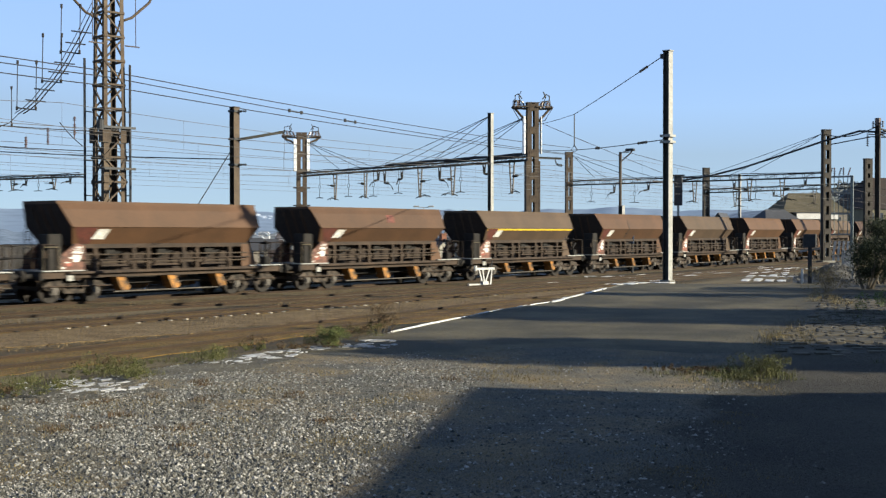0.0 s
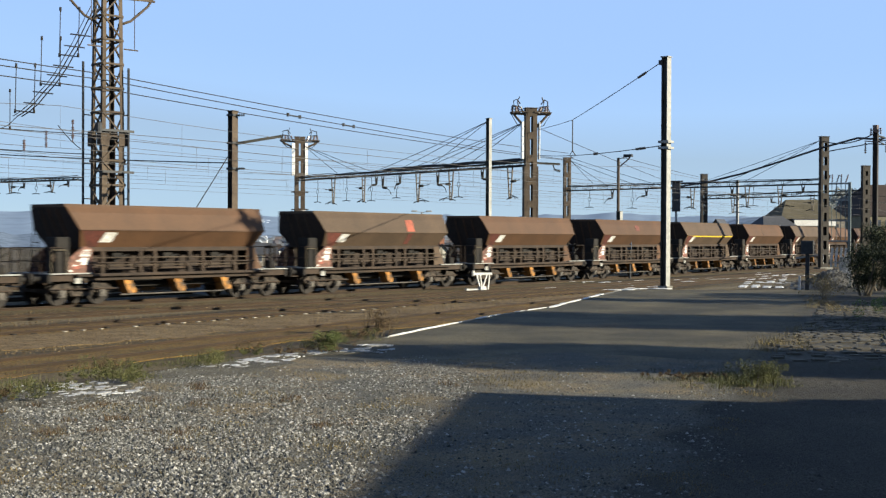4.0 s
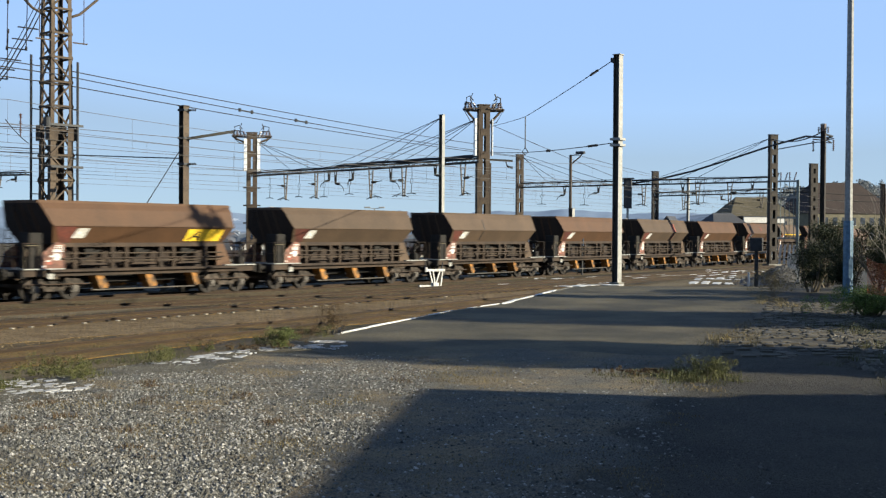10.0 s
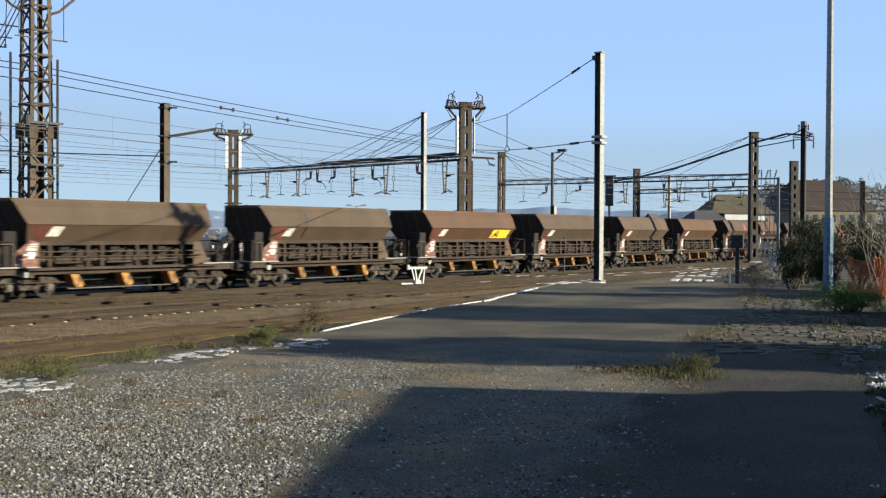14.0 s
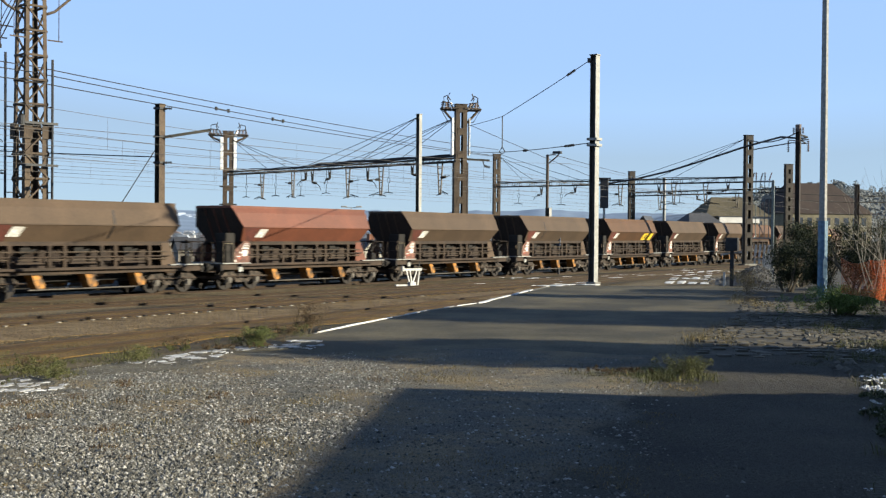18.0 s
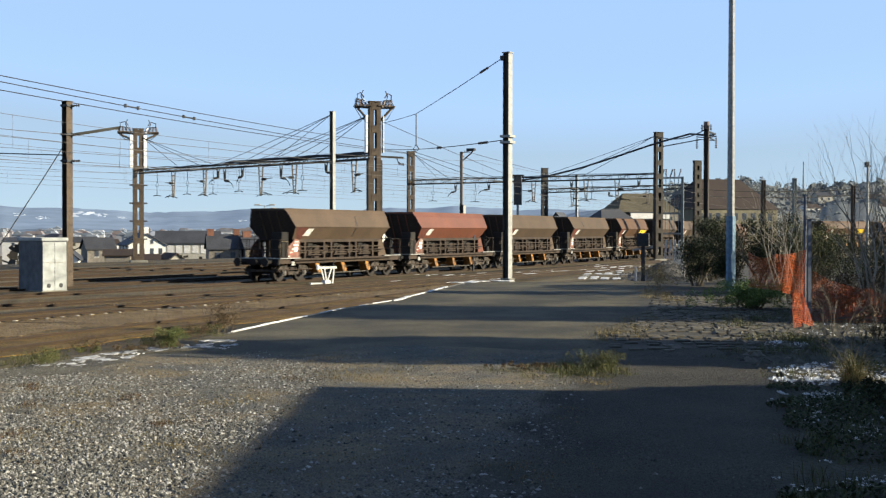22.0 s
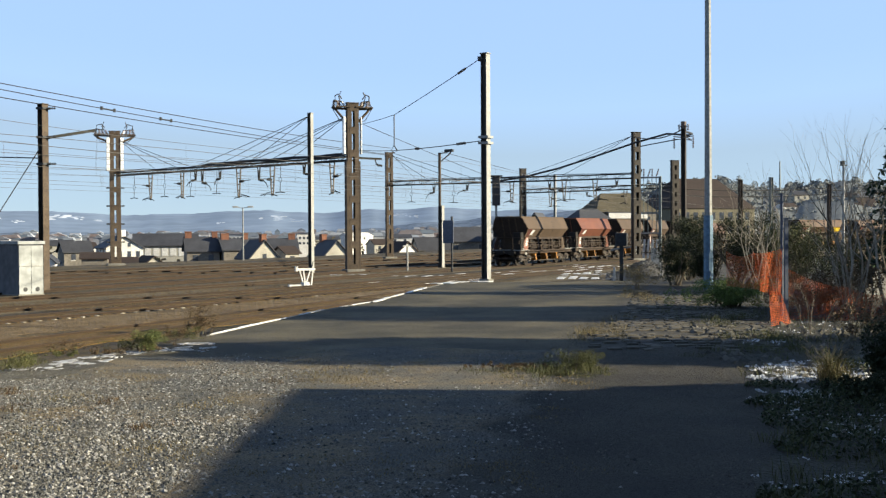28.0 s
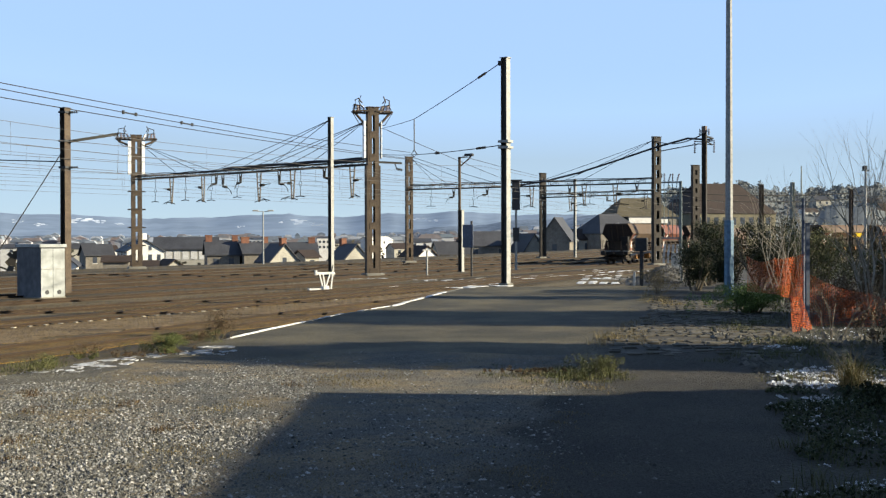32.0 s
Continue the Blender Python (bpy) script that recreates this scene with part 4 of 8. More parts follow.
# these streaks paint a mast's cast shadow onto five wagons
for i, x in ((0, 0.9), (3, -2.4), (6, -1.6), (12, -1.2), (13, 3.4)):
    part("oil_streak", side_quad(x, x + 0.12, CREASE - 0.55, CREASE - 0.02, 0.008), M_STREAK, WAGONS[i], "black streak painting a mast's shadow")
    part("oil_streak", side_quad(x + 0.1, x + 0.2, CREASE + 0.02, TOP - 0.34, 0.008), M_STREAK, WAGONS[i], "black streak painting a mast's shadow")


# ---- catenary masts and portals ----
M_GUARD = mat("white_guard_paint", (0.85, 0.85, 0.82), (0.7, 0.69, 0.65), 0.6, grain=10, blotch=1.5)

def wire_pts(p, q, sag=0.0, n=10):
    p, q = Vector(p), Vector(q)
    return [p.lerp(q, i / n) - Vector((0, 0, 4 * sag * (i / n) * (1 - i / n))) for i in range(n + 1)]


def insulator(s, p, d, n=4, r=0.07, pitch=0.1):
    """A string of insulator discs from p along d."""
    p, d = Vector(p), Vector(d).normalized()
    q, rs = [p], [r * 0.35]
    for k in range(n):
        c = p + d * (k + 0.5) * pitch
        q += [c - d * 0.026, c - d * 0.018, c + d * 0.018, c + d * 0.026]
        rs += [r * 0.35, r, r * 0.9, r * 0.35]
    s.tube(q + [p + d * n * pitch], rs + [r * 0.35], 8)


def batten_mast(name, label, x, y, z0, z1, width, turn, depth=0.3, step=0.9, gap=0.3, steel=None):
    """Two steel channels tied by batten plates; turn: the way the plates face, degrees."""
    t = thing(name, label, "catenary mast", pose(x, y, z0, 0, 0, turn), group="catenary masts")
    h = z1 - z0
    steel = steel or M_RUSTSTEEL
    w, k, e, d = width / 2, 0.022, width * (1 - gap) / 2, depth / 2
    for sx in (-1, 1):
        a, b = sx * w, sx * (w - e)
        i = sx * k
        part("channel", Shape().prism([(a, -d), (b, -d), (b, -d + k), (a - i, -d + k), (a - i, d - k), (b, d - k), (b, d), (a, d)], 0, h, "z"), steel, t)
    n = int(h / step)
    plate = Shape().box(-width * 0.36, width * 0.36, -0.012, 0.012, -0.24, 0.24).mesh("batten_plate", steel)
    for k in range(n + 1):
        for sy in (-1, 1):
            part("batten_plate", plate, None, t, at=pose(0, sy * (depth / 2 + 0.004), 0.3 + k * (h - 0.6) / n))
    part("footing", Shape().cham(-w - 0.3, w + 0.3, -depth / 2 - 0.3, depth / 2 + 0.3, -0.4, 0.18, 0.05), M_KERB, t, "weathered concrete footing")
    part("cap_plate", Shape().box(-w - 0.05, w + 0.05, -depth / 2 - 0.04, depth / 2 + 0.04, h, h + 0.05), steel, t)
    return t, h


def mast_head(t, h, reach, drop=1.0, guard=None):
    """V brackets on both sides carrying leaning insulator stacks and horn switches; white ladder guards under them."""
    for sx in (-1, 1):
        s = Shape()
        s.tube([(sx * 0.3, 0, h - drop), (sx * (0.3 + reach * 0.3), 0, h - drop * 0.85), (sx * (0.3 + reach * 0.8), 0, h - 0.58), (sx * (0.32 + reach), 0, h - 0.34)], 0.085, 8)
        s.bar((sx * 0.2, 0, h - 0.4), (sx * (0.45 + reach), 0, h - 0.36), 0.3, 0.12)
        s.bar((sx * 0.2, -0.3, h - 0.25), (sx * (0.3 + reach), -0.3, h - 0.28), 0.08, 0.08)
        s.bar((sx * (0.4 + reach), -0.35, h - 0.3), (sx * (0.4 + reach), 0.35, h - 0.3), 0.1, 0.1)
        arm = part("bracket_arm", s, M_RUSTSTEEL, t)
        for k in range(4):
            s = Shape()
            x = sx * (0.36 + reach * (0.18 + 0.26 * k))
            insulator(s, (x, 0.14 * (k % 2), h - 0.34), (sx * (0.42 - 0.16 * k), 0, 1), 5, 0.13, 0.1)
            part("post_insulator", s, M_INSUL, arm, "brown stacked insulator")
        x = sx * (0.35 + reach * 0.3)
        part("arcing_horn", Shape().tube([(x + sx * 0.2, 0, h + 0.1), (x + sx * 0.32, 0, h + 0.42), (x + sx * 0.16, 0, h + 0.8)], 0.045, 6), M_DARKPAINT, arm)
        part("arcing_horn", Shape().tube([(x + sx * 0.6 * reach, 0, h + 0.1), (x + sx * 0.62 * reach, 0, h + 0.5), (x + sx * 0.35, 0, h + 0.62), (x + sx * 0.1, 0, h + 0.3)], 0.045, 6), M_DARKPAINT, arm)
        part("contact_blade", Shape().bar((x + sx * 0.1, 0.1, h + 0.12), (x + sx * (0.1 + 0.6 * reach), 0.1, h + 0.2), 0.07, 0.07), M_DARKPAINT, arm)
        part("jumper", Shape().tube([(x + sx * 0.6 * reach, 0, h + 0.1), (x + sx * (0.75 * reach + 0.1), 0, h - 0.3), (x + sx * 0.3 * reach, 0, h - drop * 0.9), (sx * 0.35, 0, h - drop)], 0.03, 6), M_DARKPAINT, arm)
    if guard:
        z0, z1, wd, off = guard
        for sx in (-1, 1):
            for k in range(5):
                a, b = z0 + (z1 - z0) * k / 5, z0 + (z1 - z0) * (k + 0.9) / 5
                part("ladder_guard", Shape().box(sx * off - wd / 2, sx * off + wd * (0.5 if wd > 0.2 or sx < 0 else -0.1), -0.3, 0.1, a, b), M_GUARD, t, "white-painted guard sheet")


M_HANGER = mat("pale_weathered_hanger_steel", (0.15, 0.13, 0.1), (0.07, 0.06, 0.047), 0.8, grain=14, blotch=2.5)


def dropper(t, x, z, length, arm, g, kind):
    """A support hung from the beam: a tapered frame, a thin looped hanger, or a short bracket with insulators."""
    s, sgn = Shape(), 1 if arm > 0 else -1
    if kind == "frame":
        w, foot = g.uniform(0.2, 0.28), g.uniform(0.05, 0.1)
        s.bar((x - w - 0.12, 0, z + 0.03), (x + w + 0.12, 0, z + 0.03), 0.13, 0.13)
        for e in (-1, 1):
            s.bar((x + e * w, 0, z), (x + e * foot, 0, z - length), 0.075, 0.075)
        for u in (0.18, 0.36, 0.55, 0.75, 0.97):
            f = w + (foot - w) * u
            s.bar((x - f, 0, z - length * u), (x + f, 0, z - length * u), 0.05, 0.06)
        d = part("hanging_support", s, M_HANGER, t)
        s = Shape().tube([(x - arm * 0.5, 0, z - length - 0.03), (x, 0, z - length * 0.95), (x + arm * 0.8, 0, z - length * 0.93), (x + arm * 1.25, 0, z - length * 0.98)], 0.035, 5)
        s.tube([(x, 0, z - length * 0.86), (x + arm * 0.6, 0, z - length * 0.9), (x + arm * 0.85, 0, z - length * 1.0)], 0.026, 5)
        part("steady_arm", s, M_BEAM, d)
        s = Shape()
        insulator(s, (x + sgn * 0.12, 0, z - length * 0.46), (sgn, 0, 0.06), 5, 0.11, 0.1)
        s.rod((x + sgn * 0.5, 0, z - length * 0.45), (x + sgn * g.uniform(0.9, 1.5), 0, z - length * 0.42), 0.028, 5)
        part("insulator", s, M_BEAM, d)
    elif kind == "ring":
        h = length * g.uniform(0.86, 1.0)
        s.tube([(x, 0, z), (x + 0.05, 0, z - h * 0.3), (x + 0.03, 0, z - h * 0.42)], 0.022, 5)
        s.tube([(x + 0.17 * math.sin(k * 0.7854), 0, z - h * 0.54 + 0.2 * math.cos(k * 0.7854)) for k in range(9)], 0.02, 5)
        s.tube([(x, 0, z - h * 0.66), (x - 0.03, 0, z - h)], 0.024, 5)
        s.tube([(x - 0.55, 0, z - h * 1.0), (x, 0, z - h * 0.98), (x + 0.5, 0, z - h * 1.01)], 0.034, 5)
        d = part("hanging_support", s, M_BEAM, t)
    else:
        h = length * g.uniform(0.34, 0.5)
        for e in (-0.09, 0.09):
            s.bar((x + e * 1.7, 0, z + 0.02), (x + e * 0.5, 0, z - h), 0.06, 0.06)
        s.bar((x - 0.25, 0, z), (x + 0.25, 0, z), 0.12, 0.1)
        s.tube([(x, 0, z - h * 0.95), (x + arm * 0.5, 0, z - h), (x + arm * 0.9, 0, z - h * 1.2), (x + arm * 1.1, 0, z - h * 1.5)], 0.03, 5)
        d = part("hanging_support", s, M_BEAM, t)
        s = Shape()
        insulator(s, (x, 0, z - h * 0.3), (0, 0, -1), 5, 0.12, 0.1)
        insulator(s, (x + arm * 0.15, 0, z - h * 0.97), (sgn, 0, -0.05), 4, 0.1, 0.1)
        part("insulator", s, M_BEAM, d)


def on_line(p, q, u):
    return (p[0] + (q[0] - p[0]) * u, p[1] + (q[1] - p[1]) * u)


def portal_beam(name, p, q, z, droppers, length, seed, depth=0.4):
    """A slim braced beam between two masts."""
    g = random.Random(seed)
    p, q = Vector((*p, 0)), Vector((*q, 0))
    d = q - p
    L = d.length
    t = thing(name, "grimy steel portal beam hung with wire supports", "portal beam", pose(p.x, p.y, z, 0, 0, math.degrees(math.atan2(d.y, d.x))), group="portal beams")
    for y in (-0.22, 0.22):
        part("chord", Shape().bar((0.2, y, 0.0), (L - 0.2, y, 0), 0.1, 0.12), M_BEAM, t)
        part("chord", Shape().bar((0.2, y, depth), (L - 0.2, y, depth), 0.08, 0.09), M_BEAM, t)
    n = int(L / 0.9)
    s = Shape()
    for k in range(n):
        a, b = 0.3 + (L - 0.6) * k / n, 0.3 + (L - 0.6) * (k + 1) / n
        for y in (-0.22, 0.22):
            s.bar((a, y, 0.0), (b, y, depth) if k % 2 == 0 else (b, y, 0.0), 0.035, 0.035)
            s.bar((a, y, 0.0), (a, y, depth), 0.035, 0.035)
        s.bar((a, -0.22, 0), (b, 0.22, 0), 0.035, 0.035)
    tagged(part("web_bracing", s, M_BEAM, t), kind="stuff")
    for x, kind in droppers:
        dropper(t, x * L, 0.0, length * g.uniform(0.98, 1.1), g.choice((-1, 1)) * g.uniform(0.6, 1.2), g, kind)
    # cable runs on the beam
    for k in range(1):
        s = Shape().tube([Vector((0.3 + (L - 0.6) * i / 14, 0.1 * (k - 1), depth + 0.1 + 0.06 * k + g.uniform(-0.05, 0.08))) for i in range(15)], 0.035, 6)
        part("cable_run", s, M_WIRE, t)
    return t


PX = -52.0
C_MAST, CH = batten_mast("portal_mast", "tall rusty batten-plate portal mast with white ladder guards", -12.5, 105.4, YARD, 10.4, 0.9, 12, 0.45, 1.5, gap=0.22)
mast_head(C_MAST, CH, 1.25, 1.0, (8.1, 11.0, 0.25, 0.57))
for k in range(5):
    part("step_peg", Shape().bar((-0.75, -0.1, 2.0 + 1.55 * k), (-0.47, -0.1, 2.0 + 1.55 * k), 0.12, 0.12).bar((0.47, -0.1, 2.0 + 1.55 * k), (0.75, -0.1, 2.0 + 1.55 * k), 0.12, 0.12), M_DARKPAINT, C_MAST)
D_MAST, DH = batten_mast("portal_mast", "tall rusty batten-plate portal mast with insulator brackets", 6.15, 82.1, YARD, 10.5, 0.8, 12, 0.5, 1.5, gap=0.26)
mast_head(D_MAST, DH, 0.95, 1.3, (8.1, 10.7, 0.13, 0.62))
part("lower_sleeve", Shape().box(-0.5, -0.4, -0.26, 0.26, 0, 7.6).box(0.4, 0.5, -0.26, 0.26, 0, 7.6), M_RUSTSTEEL, D_MAST)
s = Shape().bar((0.4, 0, 7.85), (2.1, 0, 7.8), 0.14, 0.14).bar((1.6, 0, 7.8), (1.75, 0, 7.4), 0.06, 0.06)
insulator(s, (1.75, 0, 7.4), (1, 0, -0.2), 4, 0.1, 0.1)
part("stub_bracket", s, M_BEAM, D_MAST)
G_MAST, GH = batten_mast("portal_mast", "rusty batten-plate portal mast among the tracks", 13.05, 123.5, YARD, 9.9, 0.75, 16, 0.4, 1.5)
F_MAST, FH = batten_mast("portal_mast", "dark batten-plate portal mast beside the switch frame", 34.1, 106.1, YARD, 10.7, 0.8, 18, 0.4, 1.3, gap=0.45, steel=M_DARKMAST)
K_MAST, KH = batten_mast("portal_mast", "rusty batten-plate portal mast far along the yard", 31.9, 144.5, YARD, 9.4, 0.8, 16, 0.4, 1.0, steel=M_DARKMAST)
N_MAST, NH = batten_mast("portal_mast", "rusty batten-plate portal mast near the bushes", 45.2, 126.8, YARD, 9.4, 0.9, 16, 0.4, 1.0, steel=M_DARKMAST)
portal_beam("portal_beam", (-12.5, 105.4), (6.15, 82.1), 6.6, ((0.098, "ring"), (0.18, "frame"), (0.247, "ring"), (0.33, "frame"), (0.367, "ring"), (0.39, "short"), (0.42, "short"), (0.482, "ring"), (0.497, "short"), (0.575, "frame"), (0.657, "short"), (0.71, "frame"), (0.74, "ring"), (0.83, "short"), (0.93, "frame")), 2.1, 3, 0.24)
bundle = thing("cable_bundle", "thick black cable bundle lying along the portal beam", "cable")
for k in range(2):
    part("cable", Shape().tube([(*on_line((-12.5, 105.4), (6.15, 82.1), 0.42 + 0.56 * i / 12), 6.98 + 0.09 * (k % 2) + 0.03 * math.sin(i * 1.7 + k) - (0.12 if i == 0 else 0)) for i in range(13)], 0.07, 6), M_DARKPAINT, bundle)
portal_beam("portal_beam", (13.05, 123.5), (34.1, 106.1), 6.5, ((0.1, "ring"), (0.2, "short"), (0.285, "ring"), (0.343, "short"), (0.453, "ring"), (0.527, "frame"), (0.677, "short"), (0.733, "frame"), (0.755, "ring"), (0.85, "frame"), (0.93, "short")), 1.9, 4)
portal_beam("portal_beam", (31.9, 144.5), (45.2, 126.8), 6.4, ((0.2, "frame"), (0.45, "short"), (0.7, "frame")), 1.7, 5)


def stays(name, label, pairs, r=0.022):
    t = thing(name, label, "stay wires")
    for p, q in pairs:
        part("stay_wire", Shape().tube(wire_pts(p, q, 0.05, 4), r, 5), M_WIRE, t)
    return t


beam1 = [(*on_line((-12.5, 105.4), (6.15, 82.1), u), 7.0) for u in (0.2, 0.3, 0.36, 0.55, 0.62, 0.7, 0.78)]
stays("portal_stays", "thin stay wires from mast heads to the beam", [((-12.0, 104.9, 9.6), b) for b in beam1[:3]] + [((5.7, 82.6, 9.6), b) for b in beam1[3:]])
beam2 = [(*on_line((13.05, 123.5), (34.1, 106.1), u), 6.9) for u in (0.18, 0.3, 0.55, 0.65, 0.72)]
stays("portal_stays", "thin stay wires from mast heads to the beam", [((13.3, 123.2, 9.6), b) for b in beam2[:2]] + [((33.8, 106.3, 10.4), b) for b in beam2[2:]])


span_stays = stays("span_stays", "long thin stay wires between the portal masts", [((6.67, 82.0, 9.16), (21.34, 115.0, 7.28)), ((13.38, 123.5, 9.9), (20.52, 112.0, 6.6)), ((13.38, 123.5, 9.7), (15.15, 119.0, 7.09)), ((13.54, 89.7, 7.73), (31.15, 144.0, 9.05))])


def plain_post(name, label, x, y, z0, z1, w, turn, material, category="post", dark_side=None, group=""):
    """An H-section post; a second, darker material paints shade on the web and inner flange."""
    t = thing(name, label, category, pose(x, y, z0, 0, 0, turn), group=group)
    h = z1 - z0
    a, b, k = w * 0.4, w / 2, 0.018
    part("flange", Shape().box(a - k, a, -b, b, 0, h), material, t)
    part("flange", Shape().box(-a, -a + k, -b, b, 0, h), dark_side or material, t)
    part("web", Shape().box(-a + k + 0.001, a - k - 0.001, -0.012, 0.012, 0, h), dark_side or material, t)
    part("footing", Shape().cham(-w * 0.7, w * 0.7, -w * 0.7, w * 0.7, -0.3, 0.03, 0.02), M_KERB, t)
    part("cap", Shape().box(-w / 2 - 0.01, w / 2 + 0.01, -w / 2 - 0.01, w / 2 + 0.01, h, h + 0.03), material, t)
    return t


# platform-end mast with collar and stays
A_MAST = plain_post("catenary_mast", "tall galvanised H-section mast at the platform end", 7.43, 39.4, 0.0, 7.58, 0.27, -40, M_GALV, "catenary mast", dark_side=M_SHADEGALV)
part("collar", Shape().box(-0.19, 0.19, -0.19, 0.19, 4.55, 4.63).box(-0.19, 0.19, -0.19, 0.19, 4.75, 4.83), M_GALV, A_MAST)
part("clamp", Shape().box(-0.24, -0.12, -0.1, 0.1, 7.35, 7.5), M_DARKPAINT, A_MAST)
span = thing("span_wire", "cable with insulators from the platform mast to the portal mast", "cable")
pts = wire_pts((7.3, 39.5, 7.45), (6.61, 60.0, 7.55), 0.03, 8) + wire_pts((6.61, 60.0, 7.55), (6.5, 81.8, 9.0), 0.04, 8)[1:]
part("upper_cable", Shape().tube(pts, 0.016, 5), M_WIRE, span)
s = Shape()
insulator(s, pts[1], pts[2] - pts[1], 6, 0.05, 0.24)
part("upper_insulator", s, M_DARKPAINT, span)
low = wire_pts((7.3, 39.6, 4.68), (6.61, 60.0, 5.75), 0.04, 8) + wire_pts((6.61, 60.0, 5.75), (6.5, 81.8, 7.29), 0.04, 8)[1:]
part("lower_cable", Shape().tube(low, 0.017, 5), M_WIRE, span)
s = Shape()
insulator(s, low[1], low[2] - low[1], 7, 0.05, 0.24)
insulator(s, low[5], low[6] - low[5], 5, 0.06, 0.2)
part("lower_insulator", s, M_DARKPAINT, span)
part("hanger", Shape().rod(pts[8], low[8] + Vector((0, 0, 0.25)), 0.03, 6).tube([low[8] + Vector((0, 0, 0.25)), low[8] + Vector((0.16, 0, 0.0)), low[8] + Vector((0, 0, -0.1)), low[8] + Vector((-0.16, 0, 0.0)), low[8] + Vector((0, 0, 0.25))], 0.03, 6), M_DARKPAINT, span)

# post B with its bracket and guy
B_POST = plain_post("feeder_post", "weathered brown steel feeder post beside the cabinet", -10.15, 58.1, YARD, 7.7, 0.38, -36, M_RUSTSTEEL, "post", dark_side=M_DARKMAST)
part("bracket", Shape().bar((0.1, 0.1, 7.22), (1.0, 2.33, 7.7), 0.12, 0.14), M_BEAM, B_POST)
for z in (8.6, 7.25, 6.0):
    s = Shape().box(-0.22, 0.22, -0.22, 0.22, z - 0.05, z + 0.05)
    insulator(s, (0.2, 0.05, z), (0.7, 0.6, 0.02), 4, 0.07, 0.1)
    part("clamp", s, M_DARKPAINT, B_POST)
guy = thing("guy_wire", "slanting steel guy wire from the feeder post", "cable")
part("strand", Shape().tube(wire_pts((-10.3, 58.0, 5.6), (-13.97, 55.62, YARD), 0.05, 4), 0.025, 5), M_WIRE, guy)
part("anchor_sleeve", Shape().tube(wire_pts((-13.4, 55.99, -0.05), (-13.97, 55.62, YARD), 0.0, 2), 0.05, 8), M_WHITEPAINT, guy, "white-painted anchor sleeve")

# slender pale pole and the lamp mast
E_POLE = plain_post("steel_pole", "slender pale galvanised pole among the tracks", 3.17, 79.3, YARD, 9.52, 0.32, -36, M_GALV, "pole", dark_side=M_SHADEGALV)
stays("pole_stays", "thin wires fanning from the pole top to the beam", [((3.1, 79.4, 9.35), (*on_line((-12.5, 105.4), (6.15, 82.1), u), 7.0)) for u in (0.4, 0.5, 0.62)])
H_MAST = plain_post("lamp_mast", "steel post carrying a thin lamp bracket", 13.45, 89.7, YARD, 3.6, 0.4, -36, M_GALV, "lamp post", dark_side=M_SHADEGALV)
part("upper_pole", Shape().rod((-0.12, 0, 4.7), (-0.12, 0, 8.75), 0.11, 10), M_RUSTSTEEL, H_MAST)
part("lamp_bracket", Shape().tube([(-0.12, 0, 8.0), (0.7, 0, 8.6), (0.9, 0, 8.85)], 0.05, 6).bar((-0.1, 0, 8.7), (0.55, 0, 8.72), 0.06, 0.06), M_RUSTSTEEL, H_MAST)
part("lamp_head", Shape().cham(0.35, 1.05, -0.16, 0.16, 8.78, 8.98, 0.04), M_DARKPAINT, H_MAST)
L_POST = plain_post("steel_pole", "thin pale steel pole far along the yard", 35.7, 143.4, YARD, 8.6, 0.34, -33, M_GALV, "pole")

# cable mast and its thick feeder
I_MAST = plain_post("cable_mast", "dark cable mast with insulators behind the bushes", 32.6, 89.4, YARD, 9.75, 0.42, -33, M_DARKMAST, "cable mast")
s = Shape()
for sx in (-1, 1):
    s.bar((0, 0, 10.0), (sx * 0.8, 0, 10.1), 0.08, 0.08)
    insulator(s, (sx * 0.75, 0, 10.0), (0, 0, -1), 6, 0.1, 0.14)
    insulator(s, (sx * 0.35, 0, 10.55), (0, 0, 1), 4, 0.1, 0.12)
s.rod((0, 0, 10.7), (0, 0, 11.25), 0.22, 10)
tagged(part("insulator_head", s, M_INSUL, I_MAST), kind="stuff")
feeder = thing("feeder_cable", "thick black feeder cables sagging between masts", "cable")
part("cable", Shape().tube([(20.6, 116.9, 6.6), (21.6, 116.2, 6.5), (22.7, 115.2, 6.55), (25.3, 113.0, 6.97), (27.95, 110.8, 7.64), (31.1, 108.2, 8.72), (33.8, 105.9, 9.7), (36.0, 103, 10.35), (36.5, 99, 9.9), (35.0, 94, 9.6), (32.8, 89.6, 9.4)], 0.09, 8), M_DARKPAINT, feeder)
part("cable", Shape().tube(wire_pts((34.0, 105.9, 10.3), (32.8, 89.6, 9.7), 0.5, 8), 0.045, 6), M_DARKPAINT, feeder)
part("cable", Shape().tube([(34.4, 105.6, 9.4), (36.3, 101, 9.7), (34.6, 93, 9.0), (32.5, 89.4, 9.1)], 0.05, 6), M_DARKPAINT, feeder)

